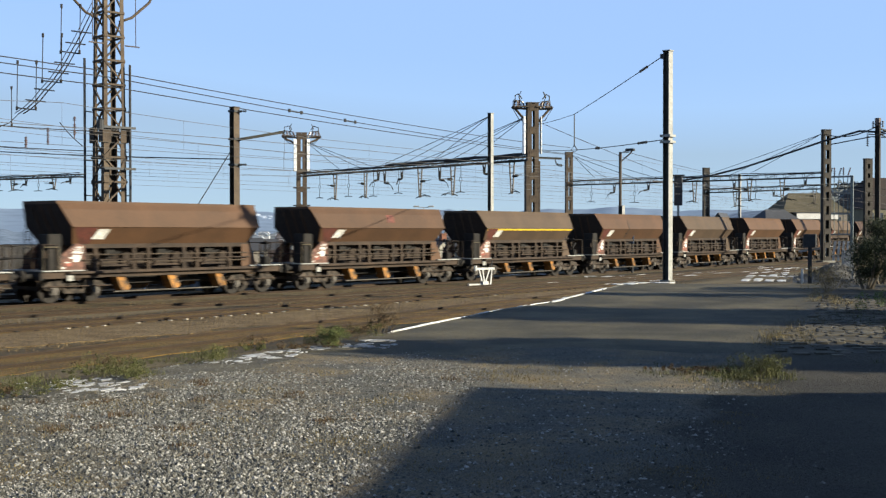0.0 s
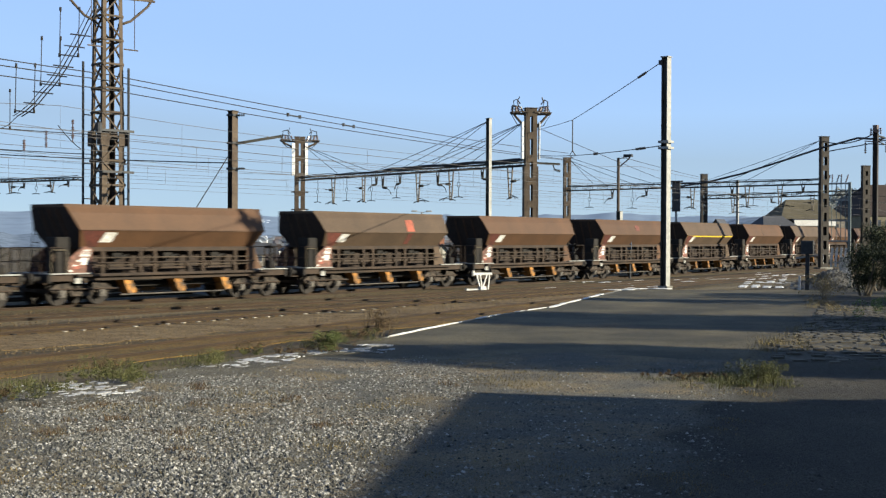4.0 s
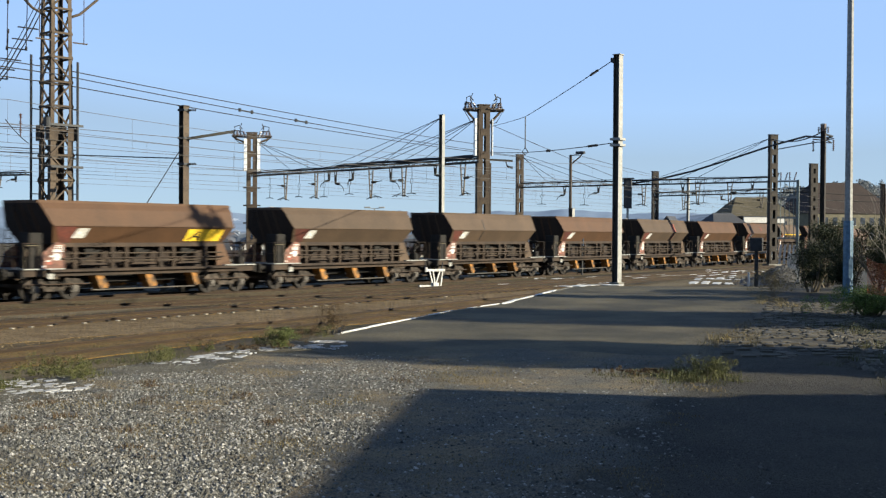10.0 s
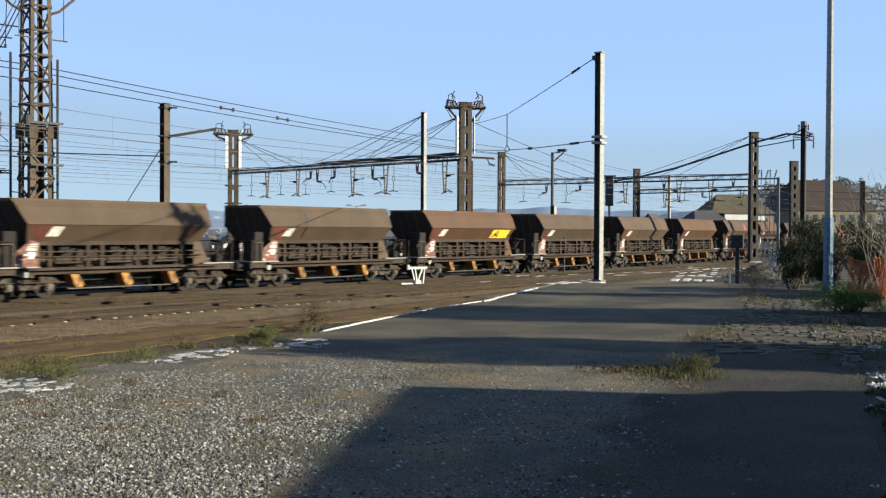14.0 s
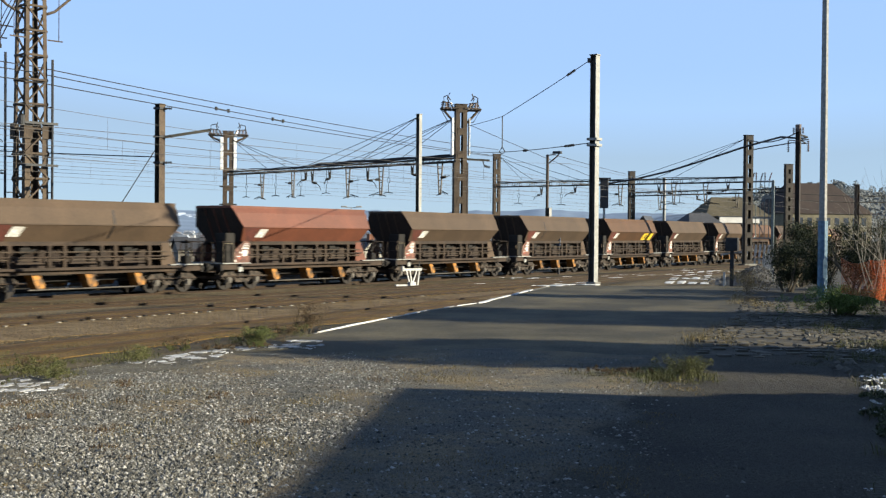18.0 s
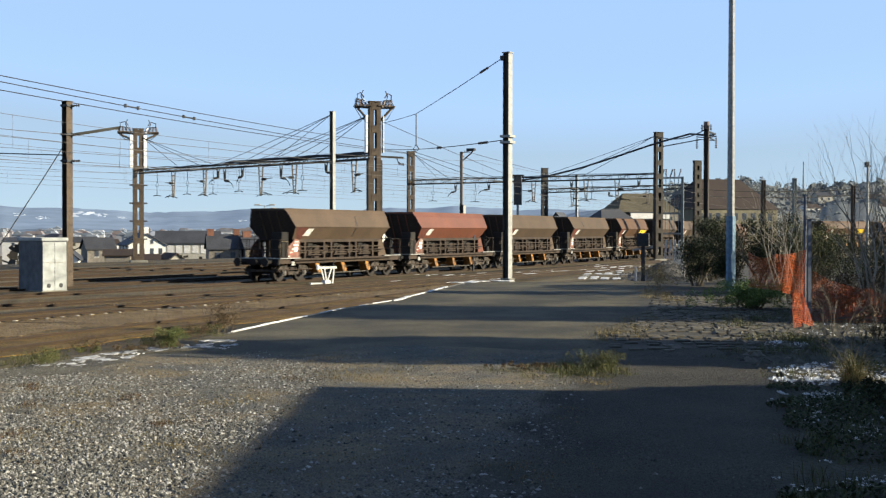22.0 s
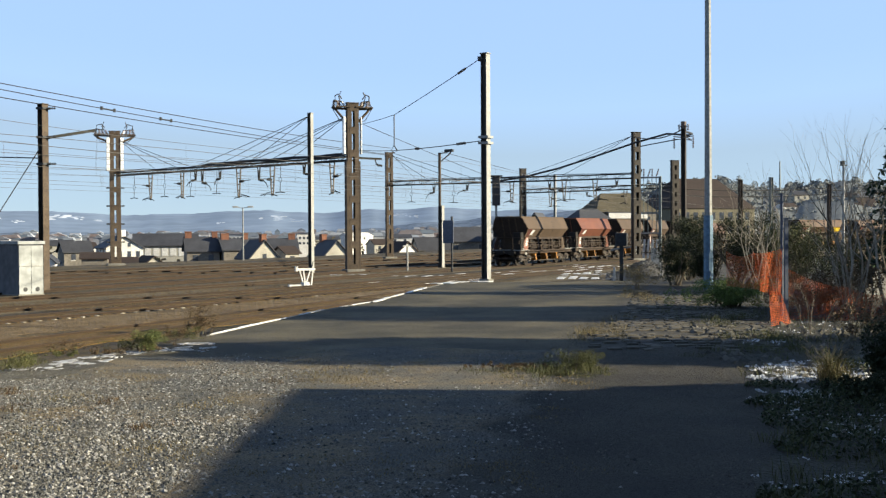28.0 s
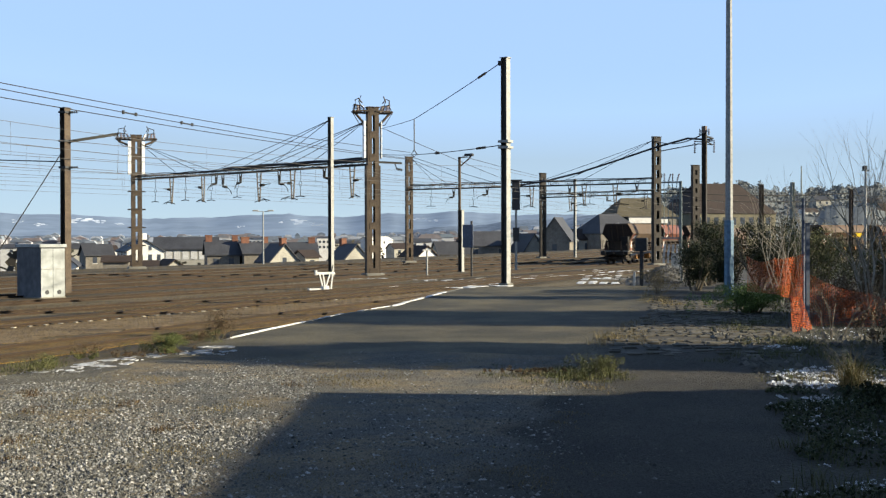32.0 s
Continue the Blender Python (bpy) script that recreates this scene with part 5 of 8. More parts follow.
# switch frame beside mast F
fr = thing("switch_frame", "grey steel switch frame with insulators and white palings", "switchgear frame", pose(36.2, 109.6, YARD, 0, 0, -28))
for x in (-1.3, 1.35):
    part("post", Shape().box(x - 0.12, x + 0.12, -0.12, 0.12, 0, 7.9), M_GREYPAINT, fr)
for z in (7.8, 6.3, 4.4, 2.5):
    part("crossbar", Shape().bar((-1.4, 0, z), (1.45, 0, z), 0.14, 0.16), M_GALV, fr)
for k in range(6):
    x = -1.0 + k * 0.4
    part("upright_rod", Shape().rod((x, -0.1, 2.5), (x, -0.1, 7.8), 0.035, 6), M_GREYPAINT, fr)
    s = Shape()
    insulator(s, (x, 0, 7.9), (0.3 * (k % 2), 0, 1), 5, 0.11, 0.15)
    part("insulator", s, M_INSUL, fr)
    part("paling", Shape().prism([(x - 0.1, 0.7), (x + 0.1, 0.7), (x + 0.22, 1.9), (x + 0.02, 1.9)], -0.3, -0.25), M_WHITEPAINT, fr, "white paling")
    part("paling", Shape().prism([(x - 0.1, 0.1), (x + 0.1, 0.1), (x + 0.1, 0.6), (x - 0.1, 0.6)], -0.3, -0.25), M_WHITEPAINT, fr, "white paling")


# ---- lattice pylon ----
pyl = thing("lattice_pylon", "tall rusty four-legged lattice pylon with bracket head", "pylon", pose(-17.18, 61.4, YARD, 0, 0, 43))


def pw(z):
    return 0.66 - 0.02 * z / 7.8 if z < 7.8 else 0.61 - 0.08 * (z - 7.8) / 8.0


def leg_angle(sx, sy):
    """An angle-iron leg, broad below and slimmer above, its two flanges along the faces of the tower."""
    v = []
    for z, w in ((-0.2, 0.3), (7.8, 0.3), (7.82, 0.2), (16.4, 0.2)):
        c = pw(z)
        v += [(sx * (c - a), sy * (c - b), z) for a, b in ((0, 0), (w, 0), (w, 0.03), (0.03, 0.03), (0.03, w), (0, w))]
    f = [(6 * k + i, 6 * k + (i + 1) % 6, 6 * k + 6 + (i + 1) % 6, 6 * k + 6 + i) for k in range(3) for i in range(6)]
    return Shape().add(v, f + [(5, 4, 3, 2, 1, 0), (18, 19, 20, 21, 22, 23)])


for sx in (-1, 1):
    for sy in (-1, 1):
        part("leg", leg_angle(sx, sy), M_RUSTSTEEL, pyl)
levels = [0.3 + 1.25 * k for k in range(7)] + [7.8 + 1.23 * k for k in range(1, 8)]
for i, (a, b) in enumerate(zip(levels, levels[1:])):
    for face in range(4):
        m = pose(0, 0, 0, 0, 0, 90 * face)
        wa, wb = pw(a), pw(b)
        e = 1 if (i + face // 2) % 2 else -1
        part("cross_brace", Shape().bar((-e * wa, -wa, a), (e * wb, -wb, b), 0.075, 0.075), M_RUSTSTEEL, pyl, at=m)
        part("tie_bar", Shape().bar((-wa, -wa, a), (wa, -wa, a), 0.1, 0.1), M_RUSTSTEEL, pyl, at=m)
for sx, z1 in ((-1, 11.6), (1, 11.3)):
    cx, cy = (-1.156, 0.379) if sx < 0 else (0.736, -0.836)
    part("conduit", Shape().rod((cx, cy, 0), (cx, cy, z1), 0.065, 8), M_DARKPAINT, pyl)
    for z in (2.0, 4.6, 6.4, 8.9):
        part("standoff", Shape().bar((sx * 0.58, -sx * 0.58, z), (cx, cy, z), 0.05, 0.05), M_RUSTSTEEL, pyl)
for face in range(4):
    for x in (-0.5, 0.5):
        part("gusset_plate", Shape().box(x - 0.24, x + 0.24, -0.72, -0.7, 7.3, 8.1), M_RUSTSTEEL, pyl, at=pose(0, 0, 0, 0, 0, 90 * face))
for z in (8.06, 5.96):
    part("cable_bar", Shape().box(-1.0, 1.0, -0.95, -0.85, z - 0.06, z + 0.06), M_DARKPAINT, pyl)
part("junction_box", Shape().rod((-0.95, -0.9, 7.9), (-0.95, -0.9, 8.4), 0.17, 10), M_DARKPAINT, pyl)
for sx in (-1, 1):
    s = Shape().tube([(sx * 0.6, 0, 13.6), (sx * 1.3, 0, 13.9), (sx * 2.3, 0, 14.8), (sx * 2.6, 0, 15.3)], 0.07, 8)
    s.bar((sx * 0.5, 0, 15.1), (sx * 2.7, 0, 15.1), 0.12, 0.1).bar((sx * 0.6, -0.5, 14.9), (sx * 2.2, -0.4, 15.0), 0.07, 0.07)
    arm = part("bracket_arm", s, M_RUSTSTEEL, pyl)
    for k in range(3):
        s = Shape()
        insulator(s, (sx * (1.1 + 0.6 * k), 0.1, 15.1), (0, 0, 1), 5, 0.12, 0.14)
        part("insulator", s, M_INSUL, arm)
    part("side_bar", Shape().bar((sx * 0.6, -0.6, 12.3), (sx * 1.4, -0.6, 12.3), 0.06, 0.06).rod((sx * 1.2, -0.6, 12.3), (sx * 1.2, -0.6, 14.9), 0.02, 6), M_RUSTSTEEL, pyl)
part("footing", Shape().cham(-1.2, 1.2, -1.2, 1.2, -0.5, 0.25, 0.06), M_KERB, pyl, "weathered concrete footing")

# flexible busbar swooping down from the pylon with cross bars and hanging rods
bus = thing("busbar_run", "triple flexible busbar with cross bars swooping from the pylon", "busbar")
curve = [(-17.4, 59.9, 13.1), (-17.57, 59.5, 12.47), (-17.99, 59.5, 11.62), (-18.28, 59.5, 11.05), (-18.55, 59.5, 10.6), (-18.84, 59.5, 10.07), (-19.15, 59.5, 9.6), (-19.48, 59.5, 9.15), (-19.85, 59.5, 8.75), (-20.3, 59.5, 8.2), (-20.75, 59.5, 7.8), (-21.15, 59.5, 7.55)]
for k in range(3):
    part("conductor", Shape().tube([(x + 0.17 * (k - 1), y + 0.12 * (k - 1), z) for x, y, z in curve], 0.03 if k else 0.02, 6), M_WIRE, bus)
for k in range(2, 11):
    x, y, z = curve[k]
    part("cross_bar", Shape().bar((x - 0.5, y - 0.1, z + 0.03), (x + 0.46, y + 0.1, z - 0.06), 0.05, 0.06), M_DARKPAINT, bus)
    if k in (4, 7, 10):
        for e in (-0.5, 0.44):
            part("hanging_rod", Shape().rod((x + e, y, z - 0.05), (x + e + 0.05, y, z + 2.25), 0.022, 6).rod((x + e + 0.05, y, z + 2.2), (x + e + 0.05, y, z + 2.4), 0.06, 8).rod((x + e, y, z - 0.08), (x + e, y, z + 0.1), 0.06, 8), M_WIRE, bus)

for x, z0, z1 in ((-21.51, 6.95, 8.85), (-22.22, 6.95, 8.95)):
    part("hanging_rod", Shape().rod((x, 59.5, z0), (x, 59.5, z1), 0.022, 6).rod((x, 59.5, z1 - 0.08), (x, 59.5, z1 + 0.06), 0.055, 8).rod((x, 59.5, z0 - 0.08), (x, 59.5, z0 + 0.1), 0.055, 8), M_WIRE, bus)
part("tail_wire", Shape().tube([(-21.15, 59.5, 7.55), (-21.6, 59.5, 7.1), (-22.4, 59.4, 6.75), (-24.0, 59.2, 6.5)], 0.02, 6), M_WIRE, bus)

# long feeder lines from the pylon to the second portal
lines = thing("feeder_lines", "long sagging feeder lines with spacers over the yard", "overhead lines")
G1 = (13.2, 123.4)
for k, (za, zb, oy) in enumerate(((9.85, 10.4, 0.3), (9.53, 9.7, 0.0), (9.03, 9.6, -0.4))):
    p = wire_pts((-17.0, 60.8 + oy, za), (G1[0], G1[1] + oy, zb), 0.3, 24)
    part("line", Shape().tube(p, 0.027, 5), M_WIRE, lines)
    q = wire_pts((-40.0, 18.0 + oy, za + 0.85), (-17.0, 60.8 + oy, za), 0.5, 12)
    part("line", Shape().tube(q, 0.027, 5), M_WIRE, lines)
    if k == 1:
        for u in (6.0, 8.4):
            c, d = Vector(p[int(u)]).lerp(p[int(u) + 1], u - int(u)), (p[7] - p[6]).normalized()
            s = Shape().rod(c - d * 0.75, c + d * 0.75, 0.05, 6)
            for e in (-0.7, 0.7):
                s.rod(c + d * e - Vector((0, 0, 0.1)), c + d * e + Vector((0, 0, 0.12)), 0.09, 8)
            part("spacer", s, M_DARKPAINT, lines)

# wires with hanging insulators beside the pylon
lw = thing("hung_feeder", "heavy bare feeders with hanging insulators beside the pylon", "overhead wire")
for a, b in (((-30.0, 68.0, 8.15), (-19.5, 74.0, 7.8)), ((-30.0, 68.0, 6.5), (-10.3, 58.4, 5.2)), ((-30.0, 68.2, 6.9), (-19.5, 74.0, 6.6)), ((-23.13, 72.0, 8.27), (-21.76, 72.0, 6.85))):
    part("wire", Shape().tube(wire_pts(a, b, 0.1, 8), 0.028, 5), M_WIRE, lw)
for x, z0, z1 in ((-22.24, 8.62, 7.3), (-23.85, 7.95, 6.9), (-25.18, 7.4, 6.75)):
    s = Shape()
    for k in range(3):
        insulator(s, (x, 72.0, z0 - (z0 - z1) * k / 3), (0, 0, -1), 3, 0.1, 0.09)
    s.rod((x, 72.0, z0), (x, 72.0, z1), 0.03, 6)
    part("hanging_insulator", s, M_INSUL, lw)
portal_beam("portal_beam", (-52.0, 118.0), (-32.0, 106.0), 6.6, ((0.1, "frame"), (0.18, "short"), (0.26, "ring"), (0.35, "frame"), (0.45, "short"), (0.52, "ring"), (0.6, "frame"), (0.68, "short"), (0.75, "ring"), (0.84, "frame"), (0.93, "short")), 1.1, 9, 0.2)
part("end_mast", Shape().box(-0.3, 0.3, -0.3, 0.3, YARD - 6.2, 3.2), M_RUSTSTEEL, bpy.data.objects["portal_beam.003"])

# ---- contact wires over every track ----
def catenary(lat, s0, s1, zc=4.45, zm=5.75):
    t = thing("catenary_wire", "copper contact wire and carrier over a track", "overhead wire", group="catenary wires")
    n = int((s1 - s0) / 2.5)
    cw, mw, dr = [], [], Shape()
    for i in range(n + 1):
        x, y, h = track(s0 + (s1 - s0) * i / n, lat)
        ph = (i % 16) / 16
        zz = zm - 4 * 0.55 * ph * (1 - ph)
        cw.append((x, y, zc)), mw.append((x, y, zz))
        if i % 2 == 0:
            dr.rod((x, y, zc), (x, y, zz), 0.0045, 4)
    part("contact_wire", Shape().tube(cw, 0.009, 5), M_FINEWIRE, t)
    part("carrier_wire", Shape().tube(mw, 0.009, 5), M_FINEWIRE, t)
    tagged(part("dropper_web", dr, M_FINEWIRE, t), kind="stuff")


for lat, zc, zm in ((0.0, 4.45, 5.8), (-5.0, 4.5, 6.0), (-9.6, 4.45, 5.7), (-14.2, 4.5, 5.9), (-19.0, 4.45, 5.75), (5.2, 4.5, 5.9)):
    catenary(lat, -70, 150, zc, zm)
for k, (lat, z) in enumerate(((-2.5, 5.7), (-11.5, 6.4), (-17.0, 6.1))):
    t = thing("return_feeder", "single bare feeder wire strung along the yard", "overhead wire", group="catenary wires")
    part("wire", Shape().tube([(*track(s0, lat)[:2], z + 0.25 * math.sin(s0 / 16 + k)) for s0 in range(-70, 130, 8)], 0.014, 5), M_FINEWIRE, t)


# ---- cabinet, trestle, signs, lamps ----
cab = thing("relay_cabinet", "pale concrete relay cabinet with flat roof beside a post", "cabinet", pose(-10.86, 55.83, YARD, 0, 0, -50))
# body darker than doors and roof: the shaded end is in its colour
part("body", Shape().cham(-1.05, 1.05, -0.6, 0.6, -0.2, 2.26, 0.03), M_CABSHADE, cab)
part("roof", Shape().cham(-1.12, 1.12, -0.67, 0.67, 2.262, 2.4, 0.03), M_CONCRETE, cab, "overhanging concrete roof slab")
for y in (-0.295, 0.295):
    d = part("door", Shape().box(1.052, 1.075, y - 0.285, y + 0.285, 0.05, 2.2), M_CONCRETE, cab, "pale door leaf")
    part("vent", Shape().rod((1.07, y, 0.26), (1.09, y, 0.26), 0.1, 12), M_DARKPAINT, d, "round dark vent")
    part("door_bar", Shape().box(1.074, 1.1, y - 0.27, y + 0.27, 1.28, 1.32), M_GALV, d)
part("plinth", Shape().cham(-1.08, 1.08, -0.63, 0.63, -0.4, 0.05, 0.02), M_KERB, cab)

tre = thing("point_machine_stand", "white-painted steel lever stand beside the track", "lever stand", pose(2.12, 61.0, YARD, 0, 0, 22))
part("top_bar", Shape().box(-0.55, 0.55, -0.05, 0.05, 0.78, 0.9).rod((-0.5, 0, 0.75), (-0.5, 0, 1.0), 0.08, 8), M_WHITEPAINT, tre)
for a, b in (((-0.3, 0.8), (-0.08, 0.0)), ((-0.1, 0.8), (0.02, 0.0)), ((0.28, 0.8), (0.02, 0.05)), ((0.42, 0.8), (0.34, 0.0))):
    part("leg", Shape().bar((a[0], 0, a[1]), (b[0], 0, b[1]), 0.06, 0.06), M_WHITEPAINT, tre)
part("lever", Shape().rod((0.35, 0.02, 0.85), (0.46, 0.02, 1.25), 0.03, 8), M_DARKPAINT, tre)
part("base", Shape().box(-0.9, 0.2, -0.12, 0.12, -0.05, 0.08).box(-0.15, 0.15, -0.2, 0.2, 0, 0.2), M_WHITEPAINT, tre)

sg = thing("signal_panel", "blue-grey panel board on a thin post beside the track", "trackside sign", pose(12.35, 79.6, YARD, 0, 0, -15))
part("post", Shape().rod((0.3, 0, -0.1), (0.3, 0, 3.75), 0.075, 10), M_DARKPAINT, sg)
part("board", Shape().cham(-0.3, 0.42, -0.1, -0.04, 1.95, 3.5, 0.02), M_BLUEGREY, sg, "blue-grey board, back to the camera")

ds = thing("platform_indicator", "dark indicator box on a post at the platform end", "platform sign", pose(11.46, 37.2, 0, 0, 0, -20))
part("post", Shape().box(-0.06, 0.06, -0.06, 0.06, 0, 1.15), M_DARKPAINT, ds)
part("box", Shape().cham(-0.2, 0.2, -0.12, 0.12, 1.12, 1.55, 0.03), M_DARKPAINT, ds)
part("face", Shape().box(-0.16, 0.16, -0.13, -0.122, 1.18, 1.5), M_DARKPAINT, ds)
part("arm", Shape().bar((-0.35, 0, 1.0), (0.3, 0, 1.1), 0.05, 0.06), M_GALV, ds)
part("side_board", Shape().box(-0.26, -0.2, -0.1, 0.1, 0.0, 0.45), M_WHITEPAINT, ds)

rs = thing("colour_light_signal", "dark colour-light signal on a post behind the mast", "railway signal", pose(18.4, 93.2, YARD, 0, 0, -10))
part("post", Shape().rod((0, 0, -0.1), (0, 0, 7.0), 0.1, 10), M_GALV, rs)
part("head", Shape().cham(-0.32, 0.32, -0.2, 0.2, 4.8, 7.1, 0.05), M_DARKPAINT, rs)
part("hood", Shape().box(-0.5, 0.5, -0.3, 0.3, 7.11, 7.2), M_DARKPAINT, rs)
part("lower_head", Shape().cham(-0.26, 0.26, -0.2, 0.2, 2.3, 3.4, 0.04), M_DARKPAINT, rs)

lp = thing("yard_lamp", "twin-armed yard lamp on a slim pole", "lamp post", pose(-1.97, 122.1, YARD, 0, 0, 0))
part("pole", Shape().rod((0, 0, -0.2), (0, 0, 5.3), 0.09, 10, 0.06), M_GALV, lp)
for sx in (-1, 1):
    part("lamp_head", Shape().bar((0, 0, 5.25), (sx * 0.9, 0, 5.35), 0.08, 0.06).cham(sx * 0.75 - 0.3, sx * 0.75 + 0.3, -0.15, 0.15, 5.3, 5.45, 0.04), M_GALV, lp)
sp = thing("short_post", "short pale post beside the far tracks", "post", pose(9.95, 82.4, YARD))
part("shaft", Shape().rod((0, 0, -0.1), (0, 0, 1.7), 0.07, 8), M_GALV, sp)
part("cap", Shape().box(-0.3, 0.3, -0.08, 0.08, 1.7, 1.8), M_WHITEPAINT, sp)

# tall tapered pole with a blue lower sleeve
tp = thing("tall_lamp_pole", "tall tapered galvanised pole with faded blue lower part", "lamp pole", pose(12.0, 31.0, 0))
part("shaft", Shape().rod((0, 0, 2.0), (0, 0, 14.0), 0.108, 8, 0.062), M_GALV, tp)
part("sleeve", Shape().rod((0, 0, -0.1), (0, 0, 2.02), 0.135, 8), M_BLUEPAINT, tp, "faded blue octagonal base")
part("door", Shape().box(-0.04, 0.06, -0.15, -0.12, 0.5, 1.0), M_BLUEPAINT, tp)


# ---- building to the right behind the camera (its shadow lies on the platform) ----
M_RENDER = mat("pale_render", (0.4, 0.37, 0.31), (0.3, 0.28, 0.235), 0.9, grain=9, blotch=0.6)
M_CREAM = mat("cream_render", (0.38, 0.36, 0.3), (0.27, 0.255, 0.215), 0.9, grain=6, blotch=0.4, vary=0.08)
M_WHITEWALL = mat("white_render", (0.6, 0.59, 0.55), (0.5, 0.48, 0.44), 0.9, grain=6, blotch=0.4)
M_STONEWALL = mat("grey_stone_wall", (0.19, 0.17, 0.14), (0.12, 0.108, 0.09), 0.9, grain=3, blotch=0.5)
M_SLATE = mat("slate_roof", (0.05, 0.052, 0.058), (0.034, 0.035, 0.04), 0.7, grain=4, blotch=0.3, vary=0.15)
M_BROWNROOF = mat("brown_tile_roof", (0.04, 0.028, 0.022), (0.028, 0.02, 0.017), 0.85, grain=3, blotch=0.25)
M_MOSSROOF = mat("mossy_tile_roof", (0.088, 0.075, 0.048), (0.058, 0.05, 0.031), 0.9, grain=3, blotch=0.3)
M_BRICK = mat("orange_brick", (0.2, 0.09, 0.055), (0.13, 0.062, 0.04), 0.9, grain=5, blotch=1)
M_HALLWALL = mat("ochre_hall_render", (0.17, 0.152, 0.1), (0.12, 0.107, 0.072), 0.9, grain=4, blotch=0.4)
M_GLASS = mat("dark_window", (0.05, 0.06, 0.075), (0.04, 0.045, 0.055), 0.2, grain=1, bump=0, spec=0.5)

shed = thing("goods_shed", "plain pale rendered goods shed beside the platform", "building", pose(13.03, 8.64, 0))
part("wall", Shape().prism([(-0.1, -0.75), (9.5, -0.95), (9.5, -24), (-4.2, -24)], -0.2, 3.9, "z"), M_RENDER, shed)
part("roof", Shape().prism([(-0.3, 0.32), (1.1, -0.01), (2.46, -0.36), (2.75, -0.32), (2.98, -0.12), (4.66, -0.26), (9.8, -0.7), (9.8, -24.3), (-4.5, -24.3)], 3.9, 4.2, "z"), M_SLATE, shed)


# unseen block behind the camera, added to cut sky light on the platform
station = thing("station_building", "tall plain block, unseen behind the camera, added to cut sky light", "building", pose(-14, -13, 0))
part("wall", Shape().box(-30, 26, -6, 4, -0.5, 12), M_RENDER, station)
part("roof", Shape().box(-30.5, 26.5, -6.5, 4.5, 12.01, 12.6), M_SLATE, station)


# ---- houses of the town ----
def house(label, x, y, w, d, base, eave, ridge, turn, wall, roof, windows=(), chimneys=(), gable=True, category="house", group="town houses", door=False, pane=None):
    """A house with a pitched roof along local x; windows: (face, u, z, width, height)."""
    t = thing("house", label, category, pose(x, y, 0, 0, 0, turn), group=group)
    part("wall", Shape().prism([(-d / 2, base), (d / 2, base), (d / 2, eave), (0, ridge - 0.1), (-d / 2, eave)], -w / 2, w / 2, "x") if gable else Shape().box(-w / 2, w / 2, -d / 2, d / 2, base, eave), wall, t)
    o, th = 0.4, 0.22
    if gable:
        k = (ridge - eave) / (d / 2)
        for sy in (-1, 1):
            e = (sy * (d / 2 + o), eave - k * o)
            part("roof_slope", Shape().prism([(e[0], e[1]), (0, ridge), (0, ridge + th), (e[0], e[1] + th)], -w / 2 - o, w / 2 + o, "x"), roof, t)
    else:
        v = [(-w / 2 - o, -d / 2 - o, eave), (w / 2 + o, -d / 2 - o, eave), (w / 2 + o, d / 2 + o, eave), (-w / 2 - o, d / 2 + o, eave), (-w / 2 + d * 0.32, 0, ridge), (w / 2 - d * 0.32, 0, ridge)]
        part("hipped_roof", Shape().add(v, [(3, 2, 1, 0), (0, 1, 5, 4), (1, 2, 5), (2, 3, 4, 5), (3, 0, 4)]), roof, t)
    for u, wd in chimneys:
        c = part("chimney", Shape().box(u - wd / 2, u + wd / 2, -0.5, 0.5, ridge - 1.2, ridge + 1.1), M_BRICK, t, "orange brick chimney")
        part("chimney_pot", Shape().box(u - wd / 2 - 0.08, u + wd / 2 + 0.08, -0.58, 0.58, ridge + 1.1, ridge + 1.25), M_BRICK, c)
    for face, u, z, ww, hh in windows:
        if face == "f":
            a, fr = Shape().box(u - ww / 2, u + ww / 2, -d / 2 - 0.05, -d / 2 - 0.01, z, z + hh), Shape().box(u - ww / 2 - 0.1, u + ww / 2 + 0.1, -d / 2 - 0.09, -d / 2 - 0.005, z - 0.12, z - 0.02)
        else:
            sx = 1 if face == "r" else -1
            a, fr = Shape().box(sx * w / 2 - 0.01 if sx > 0 else -w / 2 - 0.05, sx * w / 2 + 0.05 if sx > 0 else -w / 2 + 0.01, u - ww / 2, u + ww / 2, z, z + hh), Shape().box(sx * w / 2 - 0.09, sx * w / 2 + 0.09, u - ww / 2 - 0.1, u + ww / 2 + 0.1, z - 0.12, z - 0.02)
        p = part("window", a, pane or M_GLASS, t)
        part("sill", fr, M_WHITEWALL, p)
    return t


BASE = -14.0
white = house("white gabled house with rows of windows below the yard", -28.4, 245, 10.5, 7.2, BASE, -1.1, 1.0, -72, M_WHITEWALL, M_SLATE,
              [("r", u, z, 0.75, 1.15) for u in (-2.6, -0.9, 0.9, 2.6) for z in (-2.9, -5.0)] + [("r", u, -0.9, 0.6, 0.8) for u in (-0.9, 0.9)] + [("f", u, z, 1.0, 1.5) for u in (-3, 0, 3) for z in (-2.8, -5.6)])
part("roof_tank", Shape().rod((3.5, -0.3, 0.4), (3.5, -0.3, 2.4), 0.9, 16), M_WHITEWALL, white, "round white rooftop tank")
house("small grey-roofed house below the yard", -41.0, 272, 6.0, 7, BASE, -2.2, 0.0, 20, M_STONEWALL, M_SLATE, [("f", -1, -4, 0.9, 1.3)])
house("low outbuilding with a dark red roof", -30.5, 226, 4.6, 4, BASE, -2.8, -1.9, 5, M_STONEWALL, M_BROWNROOF)
